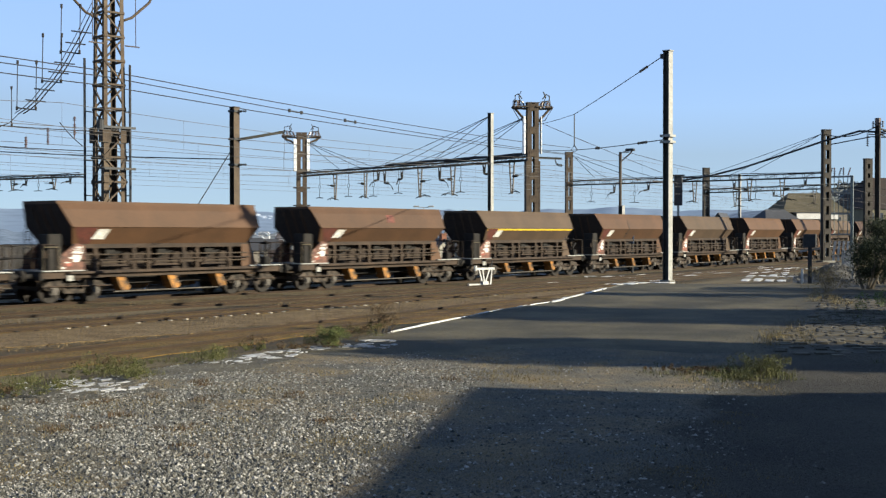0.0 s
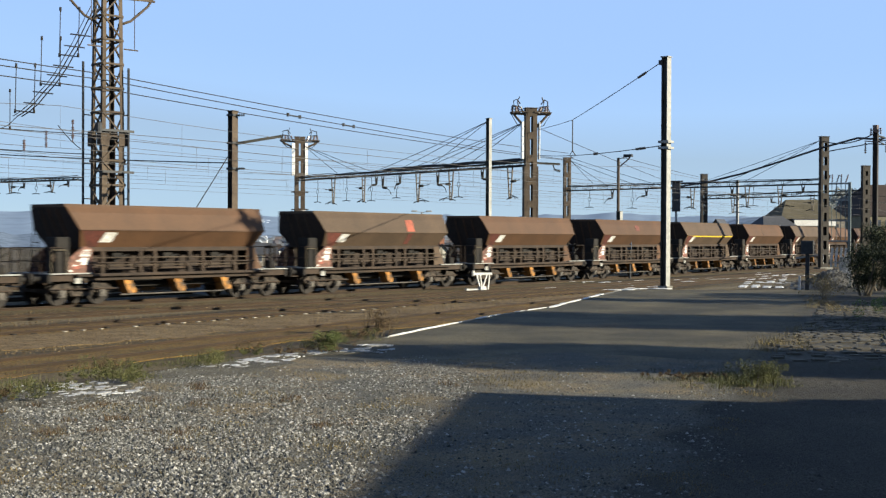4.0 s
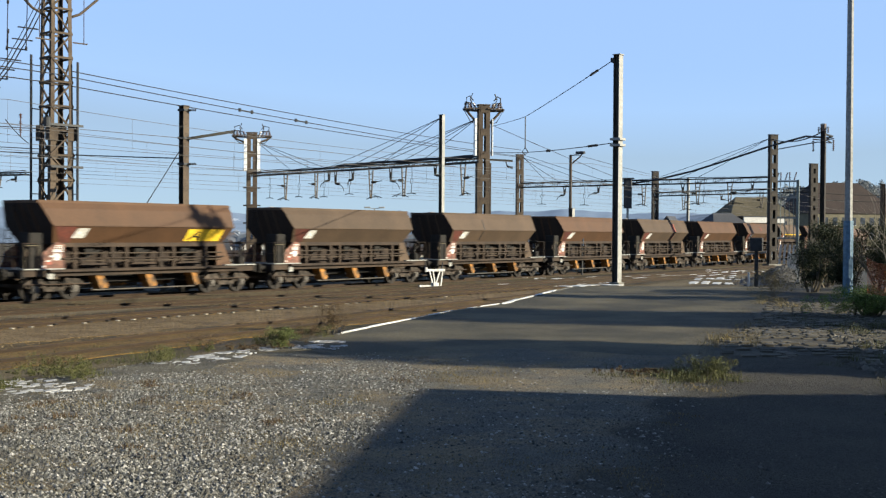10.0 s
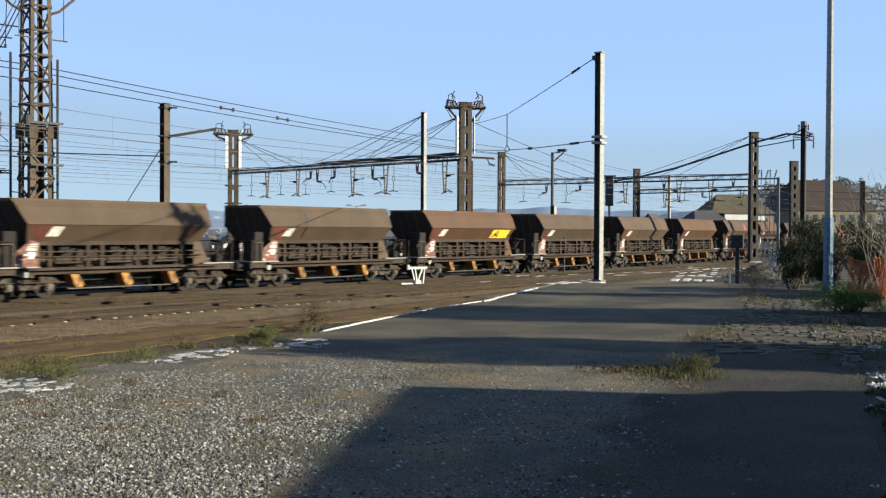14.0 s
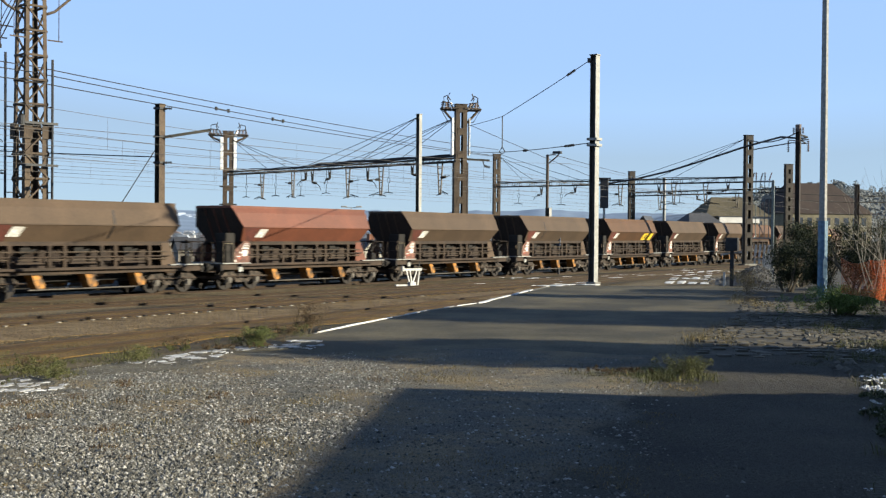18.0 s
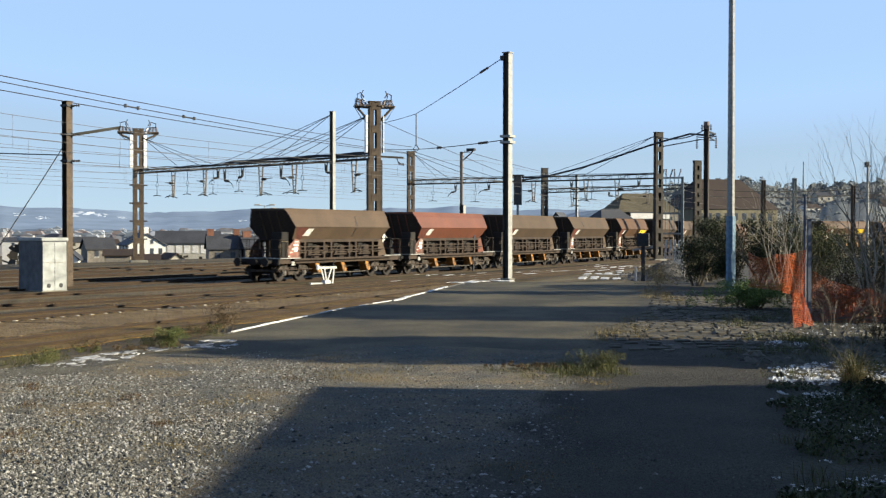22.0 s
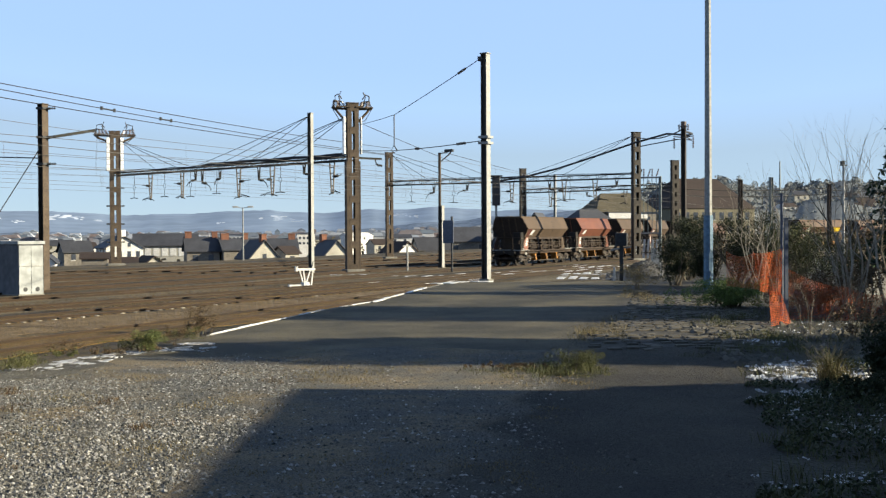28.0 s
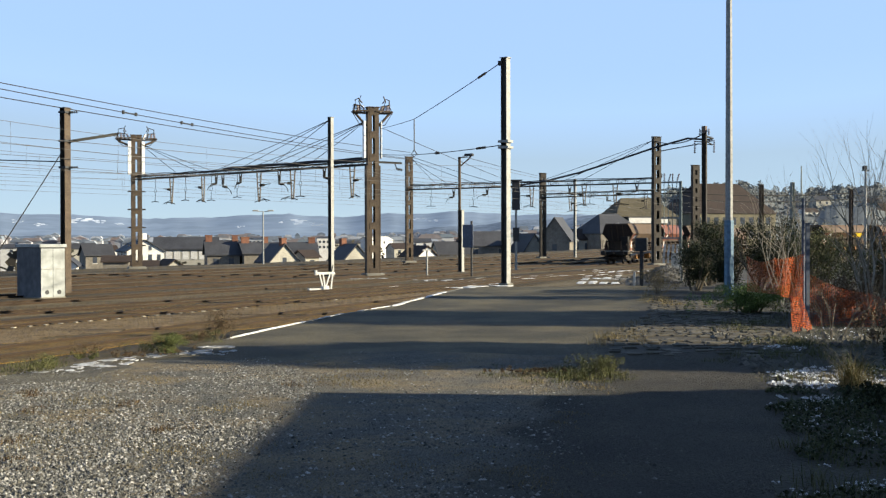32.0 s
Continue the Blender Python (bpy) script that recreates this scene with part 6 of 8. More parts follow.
house("small white gabled shed by the yard", -38.5, 225, 3.2, 3, BASE, -3.4, -2.2, 85, M_WHITEWALL, M_SLATE, [("l", 0, -4.6, 0.9, 0.9)])
house("long slate-roofed building with a row of white-framed windows", -22.0, 280, 14, 9, BASE, -1.0, 1.5, 2, M_CREAM, M_SLATE, [("f", -5.6 + 1.85 * k, -3.3, 1.35, 1.7) for k in range(7)], pane=M_WHITEWALL)
house("slate-roofed terrace house with orange chimneys", -12.2, 244, 6.4, 8, BASE, -1.8, 0.8, 8, M_STONEWALL, M_SLATE, [("f", -1.5, -4, 1, 1.4), ("f", 1.5, -4, 1, 1.4)], [(-2.6, 1.3), (2.6, 1.1)])
house("slate-roofed terrace house with brick gable", -5.4, 243, 6.2, 8, BASE, -1.6, 0.4, 12, M_STONEWALL, M_SLATE, [("f", 0, -4, 1, 1.4)], [(-2.2, 1.6), (1.9, 1.0)])
house("dark slate-roofed house with a tall orange chimney", 2.2, 256, 9.5, 9, BASE, -2.2, 0.3, 4, M_STONEWALL, M_SLATE, [("f", -2, -4.4, 1, 1.4)], [(3.9, 1.4)])
house("house with a pale gable wall and slate roof", 12.4, 226, 8, 6.4, BASE, -3.4, 0.1, -72, M_CREAM, M_SLATE, [], [(-3.2, 1.4)])
house("low pale house with a tiled roof", 4.6, 243, 3.2, 5, BASE, -2.4, -1.2, 30, M_CREAM, M_BROWNROOF, [("f", 0, -4.2, 1, 1.2)])
house("dark stone building with slate roof beyond the tracks", 46.0, 272, 10, 9, BASE, -0.4, 2.6, 5, M_STONEWALL, M_SLATE, [("f", -3, -2.8, 1.1, 1.6), ("f", 3, -2.8, 1.1, 1.6)], [(-4, 1.2)])
house("gabled cottage with pale front", 54.6, 264, 7, 5.2, BASE, -1.6, 2.1, -74, M_CREAM, M_SLATE, [("r", 0, -3.2, 0.9, 1.3)])
house("steep dark gabled house beyond the tracks", 60.0, 256, 9, 6.6, BASE, 1.0, 5.6, 66, M_STONEWALL, M_SLATE, [("l", 0, -1.5, 1, 1.4)])
house("cream house with tall chimney and windows", 70.0, 280, 5.8, 6, BASE, 1.0, 3.2, 12, M_CREAM, M_BROWNROOF, [("f", -1.4, -1.6, 1.1, 1.6), ("f", 1.4, -1.6, 1.1, 1.6)])
house("lean-to with a brown roof and pale gable below the yard", -21.5, 232, 6.0, 4.6, BASE, -4.4, -2.7, -64, M_CREAM, M_BROWNROOF)
house("low shed with a rusty roof below the yard", -26.0, 230, 5.0, 4.0, BASE, -3.9, -2.9, 6, M_STONEWALL, M_BROWNROOF, [("f", 0, -5.0, 0.9, 0.9)])
house("slate-roofed house with pale gable and brick chimney", -1.0, 232, 6.5, 6.0, BASE, -3.0, 0.2, -66, M_CREAM, M_SLATE, [("r", 0, -3.4, 0.8, 1.1)], [(2.4, 1.3)])
house("narrow brown-roofed cottage beyond the tracks", 28.0, 246, 6.0, 5.0, BASE, -2.4, -0.4, -60, M_WHITEWALL, M_BROWNROOF, [("r", 0, -3.6, 0.8, 1.0)])
house("slate-roofed cottage beyond the tracks", 35.5, 252, 7.0, 6.0, BASE, -2.0, 0.4, 10, M_CREAM, M_SLATE, [("f", -1.8, -3.8, 0.9, 1.2), ("f", 1.8, -3.8, 0.9, 1.2)], [(2.4, 1.0)])
house("white apartment block far across the valley", 21.0, 600, 9, 8, -30, 1.2, 1.9, 4, M_WHITEWALL, M_SLATE, [("f", u, z, 1.1, 1.2) for u in (-3, -1, 1, 3) for z in (-1.4, -4)], gable=False)
house("white apartment block far across the valley", -14.0, 620, 11, 8, -30, 0.9, 1.5, -6, M_WHITEWALL, M_SLATE, [("f", u, z, 1.1, 1.2) for u in (-4, -2, 0, 2, 4) for z in (-1.6, -4)], gable=False)
for k, (x, y, w, e, r, wall, roof) in enumerate(((-135, 640, 17, -3.6, -1.8, M_WHITEWALL, M_SLATE), (-112, 672, 20, -4.4, -1.6, M_CREAM, M_SLATE), (-88, 600, 14, -4.6, -2.4, M_WHITEWALL, M_BROWNROOF), (-60, 560, 13, -4.2, -2.6, M_CREAM, M_SLATE),
        (62, 800, 22, -0.6, 1.6, M_WHITEWALL, M_WHITEWALL), (82, 720, 14, -1.6, 0.4, M_WHITEWALL, M_SLATE), (40, 760, 16, -2.4, -0.8, M_CREAM, M_SLATE), (60, 610, 12, -4.4, -1.8, M_CREAM, M_BROWNROOF), (22, 690, 13, -3.2, -1.4, M_WHITEWALL, M_BROWNROOF), (-28, 720, 15, -2.8, -1.0, M_CREAM, M_SLATE), (100, 640, 12, -1.8, 0.6, M_CREAM, M_BROWNROOF))):
    house("distant pale town house in the valley", x, y, w, 10, -30, e, r, 10 * (k % 5), wall, roof, [("f", -3, e - 2.4, 1.6, 1.6), ("f", 3, e - 2.4, 1.6, 1.6)])

# station-side halls to the right of the yard
hall = house("big brown-roofed station hall with pale storeys", 138.0, 368, 30, 22, BASE, 8.6, 18.4, 10, M_HALLWALL, M_BROWNROOF, [("f", -12.5 + 3.1 * k, z, 1.6, 2.4) for k in range(9) for z in (5.0, 0.8)], gable=False, category="station building")
house("mossy-roofed hall with a long low shed", 92.5, 304, 17, 12, BASE, 6.6, 11.6, 8, M_STONEWALL, M_MOSSROOF, [("f", -6 + 2.4 * k, 3.6, 1.2, 1.8) for k in range(6)], gable=False, category="hall")
house("grey conical-roofed depot beyond the train", 78.0, 280, 13, 12, BASE, 2.2, 7.0, 20, M_STONEWALL, M_SLATE, gable=False, category="depot")
can = thing("depot_canopy", "long white-fronted canopy sunlit above the train", "canopy", pose(93.0, 296.0, 0, 0, 0, 8))
part("fascia", Shape().box(-5.5, 5.5, -0.3, 0.0, 4.9, 6.3), M_WHITEWALL, can, "white sunlit fascia board")
part("deck", Shape().box(-5.7, 5.7, -0.1, 4.0, 6.32, 6.6), M_SLATE, can)
part("wall", Shape().box(-5.4, 5.4, 0.2, 3.6, BASE, 4.9), M_STONEWALL, can)

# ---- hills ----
# the hill colours carry the distance haze, bluer the further off
M_HILLFAR = mat("hazed_far_hills", (0.195, 0.25, 0.33), (0.165, 0.216, 0.292), 1.0, grain=0.012, blotch=0.0045, bump=0, spec=0.0, third=(0.22, 0.272, 0.34), punch=(0.9, 1.1))
M_HILLMID = mat("hazed_valley_side", (0.16, 0.2, 0.262), (0.125, 0.16, 0.21), 1.0, grain=0.08, blotch=0.02, bump=0, spec=0.0, third=(0.2, 0.23, 0.275))
M_HILLNEAR = mat("hazed_near_hill", (0.18, 0.188, 0.18), (0.13, 0.142, 0.145), 1.0, grain=0.5, blotch=0.05, bump=0, spec=0.0, third=(0.2, 0.185, 0.15))


def ridge(name, label, R, ref, foot, material, rough, seed, depth=1.5):
    """A hill band at distance R; ref: (azimuth, elevation) of its skyline in degrees."""
    s, v = Shape(), []
    n, m = 260, 7
    az0, az1 = ref[0][0], ref[-1][0]
    for i in range(n + 1):
        a = az0 + (az1 - az0) * i / n
        e = np.interp(a, [p[0] for p in ref], [p[1] for p in ref])
        e += rough * (noise.noise(Vector((a * 0.35, seed, 0))) + 0.5 * noise.noise(Vector((a * 1.3, seed, 3))) + 0.25 * noise.noise(Vector((a * 5, seed, 7))))
        for j in range(m + 1):
            u = j / m
            r = R * (0.55 + 0.45 * u) if j < m else R
            z = foot + (1.6 + R * math.tan(radians(e)) - foot) * u ** depth
            z += (R * 0.004) * rough * noise.noise(Vector((a * 2, u * 6, seed))) * (1 if 0 < j < m else 0)
            v.append((r * math.sin(radians(a)), r * math.cos(radians(a)), z))
    s.add(v, [(i * (m + 1) + j, (i + 1) * (m + 1) + j, (i + 1) * (m + 1) + j + 1, i * (m + 1) + j + 1) for i in range(n) for j in range(m)])
    s.smooth = True
    return thing(name, label, "hills", kind="structure", shape=s, material=material)


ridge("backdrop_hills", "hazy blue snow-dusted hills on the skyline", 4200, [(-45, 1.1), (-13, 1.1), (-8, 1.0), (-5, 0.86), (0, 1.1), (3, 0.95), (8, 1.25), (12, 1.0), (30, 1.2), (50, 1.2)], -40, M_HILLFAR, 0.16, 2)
ridge("backdrop_valley", "wooded valley side below the hills, haze in its blue", 2300, [(-45, 0.15), (-12, 0.1), (0, 0.0), (4, 0.1), (8, 0.45), (11, 0.75), (14, 0.95), (25, 1.2), (50, 1.0)], -40, M_HILLMID, 0.18, 9)
ridge("backdrop_near_hill", "wooded hill with scattered houses, haze in its grey", 950, [(10.5, -1.0), (13, -0.2), (15, 0.7), (17, 1.6), (18.6, 2.05), (22, 2.3), (24, 1.9), (26, 2.1), (30, 2.0), (50, 2.4)], -22, M_HILLNEAR, 0.2, 5, 1.1)
# snow fields on the far skyline, their white blued with haze
g = random.Random(8)
s = Shape()
for az, el, w, h in ((-12.0, 0.75, 0.5, 0.06), (-9.4, 0.78, 1.3, 0.1), (-8.4, 0.72, 0.7, 0.07), (-7.6, 0.62, 0.5, 0.05), (0.4, 0.72, 1.2, 0.1), (1.6, 0.62, 0.7, 0.07), (6.4, 0.85, 0.9, 0.06), (7.2, 0.78, 0.5, 0.05), (-2.0, 0.5, 0.4, 0.05), (-11, 0.6, 0.6, 0.06)):
    for k in range(9):
        a, e = az + g.uniform(-w, w) / 2, el + g.uniform(-h, h)
        dw, dh = w * g.uniform(0.05, 0.22), h * g.uniform(0.1, 0.35)
        R = 2330
        pts = [(a + dw * math.cos(q) * g.uniform(0.7, 1.1), e + dh * math.sin(q) * g.uniform(0.7, 1.1)) for q in (0, 0.9, 1.8, 2.7, 3.6, 4.5, 5.4)]
        v = [(R * math.sin(radians(p)), R * math.cos(radians(p)), 1.6 + R * math.tan(radians(q))) for p, q in pts]
        s.add(v, [tuple(range(7))])
thing("backdrop_snow", "patchy white snow fields on the far hills", "snow", kind="stuff", shape=s, material=mat("hazed_far_snow", (0.62, 0.68, 0.78), (0.5, 0.56, 0.66), 1.0, grain=0.02, blotch=0.01, bump=0, spec=0))
# far roofs and walls scattered over the valley floor, and trees on the slopes
g = random.Random(14)
s, roofs = Shape(), Shape()
for k in range(520):
    az, R = g.uniform(-16, 16), g.uniform(800, 2000)
    x, y = R * math.sin(radians(az)), R * math.cos(radians(az))
    z = 1.6 + R * math.tan(radians(-0.45 + 0.42 * (R - 900) / 1100 + g.uniform(-0.06, 0.1) + max(0, 0.04 * (az - 4))))
    w, d, h = g.uniform(6, 17), 8, g.uniform(3, 7)
    s.box(x - w / 2, x + w / 2, y, y + d, z - 40, z + h * 0.5)
    o = g.choice((0.5, 0.12))
    roofs.prism([(x - w * 0.53, z + h * 0.5), (x + w * 0.53, z + h * 0.5), (x + w * (0.5 - o), z + h), (x - w * (0.5 - o), z + h)], y - 0.5, y + d + 0.5)
# distance haze is mixed into these wall and roof colours as blue
thing("distant_town", "countless tiny pale houses across the valley", "town", kind="stuff", shape=s, material=island_mat("hazed_town_walls", [(0.14, 0.17, 0.21), (0.22, 0.23, 0.25), (0.18, 0.16, 0.17), (0.42, 0.42, 0.42), (0.16, 0.19, 0.22)], 0.9, 0.2))
thing("distant_roofs", "countless tiny slate and tile roofs across the valley", "town", kind="stuff", shape=roofs, material=island_mat("hazed_town_roofs", [(0.12, 0.15, 0.19), (0.15, 0.17, 0.2), (0.19, 0.15, 0.14), (0.14, 0.17, 0.2), (0.36, 0.38, 0.42)], 0.9, 0.2))


def clump(s, x, y, z, r, h, g):
    """A far tree: a rough crown of a few dozen leaf faces."""
    for _ in range(60):
        p = Vector((g.gauss(0, 1), g.gauss(0, 1), g.gauss(0, 1))).normalized()
        c = Vector((x + p.x * r * g.uniform(0.4, 1), y + p.y * r * g.uniform(0.4, 1), z + h * 0.55 + p.z * h * 0.5 * g.uniform(0.5, 1)))
        a = Vector((g.gauss(0, 1), g.gauss(0, 0.4), g.gauss(0, 1))).normalized() * r * 0.24
        b = Vector((g.gauss(0, 1), g.gauss(0, 0.4), g.gauss(0, 1))).normalized() * r * 0.24
        s.add([c - a, c + b, c + a, c - b], [(0, 1, 2, 3)])


s = Shape()
ref = [(10.5, -1.0), (13, -0.2), (15, 0.7), (17, 1.6), (18.6, 2.05), (22, 2.3), (24, 1.9), (26, 2.1), (30, 2.0), (50, 2.4)]
for k in range(820):
    az = g.uniform(15.5, 34)
    top = float(np.interp(az, [p[0] for p in ref], [p[1] for p in ref]))
    u = g.random() ** 0.55
    R = 950 * (0.62 + 0.38 * u)
    z = -22 + (1.6 + 950 * math.tan(radians(top)) + 22) * u ** 1.1
    clump(s, R * math.sin(radians(az)), R * math.cos(radians(az)), z - 2, g.uniform(2.2, 5), g.uniform(5, 9), g)
# tree tones greyed and blued to hold the distance haze
thing("hillside_trees", "bare and evergreen trees over the hillside", "trees", kind="stuff", shape=s, material=island_mat("hazed_hill_trees", [(0.13, 0.148, 0.155), (0.15, 0.163, 0.165), (0.165, 0.172, 0.168), (0.14, 0.157, 0.156)], 1.0, 0.5))
s = Shape()
for k in range(90):
    az, R = g.choice((g.uniform(-16, 16), g.uniform(2, 16))), g.uniform(190, 420)
    clump(s, R * math.sin(radians(az)), R * math.cos(radians(az)), -16 + g.uniform(0, 4), g.uniform(1.5, 4), g.uniform(8, 13), g)
thing("town_trees", "leafless and dark trees between the town houses", "trees", kind="stuff", shape=s, material=island_mat("town_tree_twigs", [(0.04, 0.036, 0.028), (0.06, 0.052, 0.04), (0.045, 0.05, 0.034)], 1.0, 1.0))

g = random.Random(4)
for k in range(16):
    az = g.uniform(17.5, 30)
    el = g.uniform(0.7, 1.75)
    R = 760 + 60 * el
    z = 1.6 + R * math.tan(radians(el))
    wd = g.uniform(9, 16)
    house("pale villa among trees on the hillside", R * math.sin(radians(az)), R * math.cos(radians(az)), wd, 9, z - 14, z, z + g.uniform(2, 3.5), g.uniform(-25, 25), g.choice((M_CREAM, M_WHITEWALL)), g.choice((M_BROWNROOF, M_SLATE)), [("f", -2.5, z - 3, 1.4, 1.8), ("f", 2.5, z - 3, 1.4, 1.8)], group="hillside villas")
mastx = thing("radio_mast", "thin lattice radio mast on the hilltop", "radio mast", pose(1.0 * 900 * math.sin(radians(24.4)), 900 * math.cos(radians(24.4)), 30))
part("shaft", Shape().rod((0, 0, -6), (0, 0, 22), 0.7, 6, 0.4), M_GREYPAINT, mastx)


# ---- plants ----
def leaf_mat(name, cols):
    m = island_mat(name, cols, 0.75, 3.0)
    return m


M_EVERGREEN = leaf_mat("evergreen_leaves", [(0.009, 0.014, 0.006), (0.015, 0.022, 0.0085), (0.023, 0.031, 0.011), (0.036, 0.042, 0.016)])
M_IVY = leaf_mat("ivy_leaves", [(0.014, 0.022, 0.008), (0.025, 0.036, 0.013), (0.042, 0.054, 0.02), (0.07, 0.075, 0.032)])
M_RIMBROOM = leaf_mat("rim_broom_leaves", [(0.07, 0.11, 0.024), (0.105, 0.155, 0.036), (0.155, 0.195, 0.055)])
M_BROOM = leaf_mat("green_broom", [(0.055, 0.072, 0.02), (0.085, 0.105, 0.03), (0.125, 0.13, 0.045)])
M_DRY = leaf_mat("dry_grass", [(0.12, 0.09, 0.035), (0.19, 0.14, 0.06), (0.1, 0.085, 0.03), (0.24, 0.19, 0.095)])
M_WEED = leaf_mat("weedy_grass", [(0.045, 0.06, 0.015), (0.078, 0.082, 0.024), (0.1, 0.092, 0.038), (0.06, 0.07, 0.02)])
M_RUSTLEAF = leaf_mat("brown_bramble", [(0.06, 0.036, 0.02), (0.1, 0.06, 0.03), (0.075, 0.062, 0.03), (0.13, 0.085, 0.045)])
M_BARK = mat("grey_bark", (0.16, 0.135, 0.1), (0.09, 0.075, 0.055), 0.9, grain=20, blotch=4)
M_PALEBARK = mat("pale_sapling_bark", (0.34, 0.31, 0.25), (0.2, 0.178, 0.14), 0.85, grain=20, blotch=4)
M_DRYSTEM = mat("dry_weed_stem", (0.11, 0.085, 0.05), (0.06, 0.045, 0.027), 0.9, grain=20, blotch=4)
M_FIR = leaf_mat("fir_needles", [(0.012, 0.025, 0.012), (0.02, 0.04, 0.018), (0.035, 0.06, 0.028)])
M_NET = mat("orange_safety_net", (0.55, 0.11, 0.015), (0.36, 0.07, 0.012), 0.6, grain=10, blotch=3)


def leaf(s, p, size, g, up=0.4):
    n = Vector((g.gauss(0, 1), g.gauss(0, 1), g.gauss(0, 1) + up)).normalized()
    a = n.orthogonal().normalized()
    b = n.cross(a)
    r = g.uniform(0, 6.28)
    u, w = a * math.cos(r) + b * math.sin(r), -a * math.sin(r) + b * math.cos(r)
    p = Vector(p)
    s.add([p - u * size, p + w * size * 0.45, p + u * size, p - w * size * 0.45], [(0, 1, 2, 3)])


def branches(s, p, d, length, r, depth, g, tips, spread=0.6, taper=0.6):
    """A limb that forks."""
    p, d = Vector(p), Vector(d).normalized()
    n = 3
    for i in range(n):
        d = (d + Vector((g.gauss(0, 0.12), g.gauss(0, 0.12), 0.05))).normalized()
        q = p + d * length / n
        r2 = r * (1 - 0.4 * (i + 1) / n)
        s.rod(p, q, r * (1 - 0.4 * i / n), 5, r2)
        p = q
        if depth > 0 and i > 0:
            for _ in range(2 if i == n - 1 else 1):
                e = (d + Vector((g.gauss(0, spread), g.gauss(0, spread), g.gauss(0.15, spread * 0.6)))).normalized()
                branches(s, p, e, length * g.uniform(0.5, 0.75), r2 * 0.62, depth - 1, g, tips, spread, taper)
    tips.append(p)


def bush(label, x, y, rx, ry, h, count, leaf_size, material, seed, z0=0.0, category="bush", clumps=14, stems=5, thick=None):
    g = random.Random(seed)
    t = thing("bush", label, category, pose(x, y, z0), group="platform bushes")
    for k in range(stems):
        s, tips = Shape(), []
        branches(s, (g.uniform(-0.2, 0.2) * rx, g.uniform(-0.2, 0.2) * ry, -0.08), (g.gauss(0, 0.35), g.gauss(0, 0.35), 1), h * 0.55, thick or 0.025 + 0.012 * h, 1, g, tips)
        part("stem", s, M_BARK, t)
    s = Shape()
    cl = [(g.gauss(0, 0.42) * rx, g.gauss(0, 0.42) * ry, h * (0.18 + 0.72 * g.random()), g.uniform(0.16, 0.34) * min(h, rx + ry)) for _ in range(clumps)]
    for i in range(count):
        c = cl[i % clumps]
        q = Vector((g.gauss(0, 1), g.gauss(0, 1), g.gauss(0, 1))).normalized() * c[3] * (0.55 + 0.5 * g.random())
        p = (c[0] + q.x, c[1] + q.y, max(0.04, c[2] + q.z * 0.85))
        leaf(s, p, leaf_size * g.uniform(0.6, 1.3), g)
    tagged(part("foliage", s, material, t), kind="stuff")
    return t


def tuft(s, x, y, z, h, r, n, g):
    for _ in range(int(n * 1.8)):
        a, d = g.uniform(0, 6.28), r * g.random() ** 0.6
        px, py = x + d * math.cos(a), y + d * math.sin(a)
        lean, hh = g.uniform(0.15, 1.3), h * g.uniform(0.35, 1.15) * (1 - 0.5 * (d / r) ** 2)
        b = g.uniform(0, 6.28)
        w = 0.0012 + 0.0024 * g.random()
        tx, ty = px + lean * hh * math.cos(b), py + lean * hh * math.sin(b)
        mx, my, ux, uy = px + (tx - px) * 0.35, py + (ty - py) * 0.35, w * math.sin(b), w * math.cos(b)
        s.add([(px - ux, py + uy, z), (px + ux, py - uy, z), (mx + 0.8 * ux, my - 0.8 * uy, z + hh * 0.6), (mx - 0.8 * ux, my + 0.8 * uy, z + hh * 0.6), (tx, ty, z + hh)], [(0, 1, 2, 3), (3, 2, 4)])


def grass(name, label, spots, material, seed, z=0.0):
    g = random.Random(seed)
    s = Shape()
    for x, y, r, h, n in spots:
        tuft(s, x, y, z, h, r, n, g)
    return thing(name, label, "grass", kind="stuff", shape=s, material=material)


# evergreen bushes by the pole
for k, (x, y, rx, h) in enumerate(((13.65, 37.0, 0.6, 2.2), (14.2, 38.2, 0.6, 2.0), (12.0, 33.6, 0.5, 1.5), (12.6, 32.6, 0.5, 1.7), (13.3, 32.0, 0.6, 2.1), (13.7, 31.0, 0.6, 2.2))):
    bush("dense dark evergreen bush by the tall pole", x, y, rx, rx, h, 9000, 0.027, M_EVERGREEN, 31 + 7 * k, clumps=40)
bush("thin olive bramble bush behind the netting", 13.9, 29.8, 0.7, 0.7, 1.8, 7000, 0.022, M_WEED, 95, clumps=46, stems=12, thick=0.012)
bush("thin olive bramble bush behind the netting", 14.5, 28.6, 0.8, 0.8, 1.6, 7000, 0.022, M_WEED, 91, clumps=46, stems=12, thick=0.012)
bush("tall dry brown weed at the platform end", 10.2, 31.6, 0.5, 0.4, 0.75, 3800, 0.014, M_DRY, 92, clumps=30, stems=10, thick=0.006)
bush("low green broom at the platform rim", 9.5, 23.5, 0.95, 0.85, 0.6, 18000, 0.016, M_RIMBROOM, 34, clumps=90, stems=14)
bush("tangled brown bramble bush beside the netting", 10.6, 21.6, 0.9, 0.9, 0.8, 2600, 0.028, M_RUSTLEAF, 35, clumps=18)
bush("tangled brown bramble bush beside the netting", 12.0, 22.2, 1.2, 1.0, 0.9, 3000, 0.03, M_RUSTLEAF, 44, clumps=18)
bush("thin brown bramble over the netting", 9.75, 20.4, 0.6, 0.35, 0.95, 1600, 0.013, M_RUSTLEAF, 46, clumps=40, stems=9, thick=0.008)
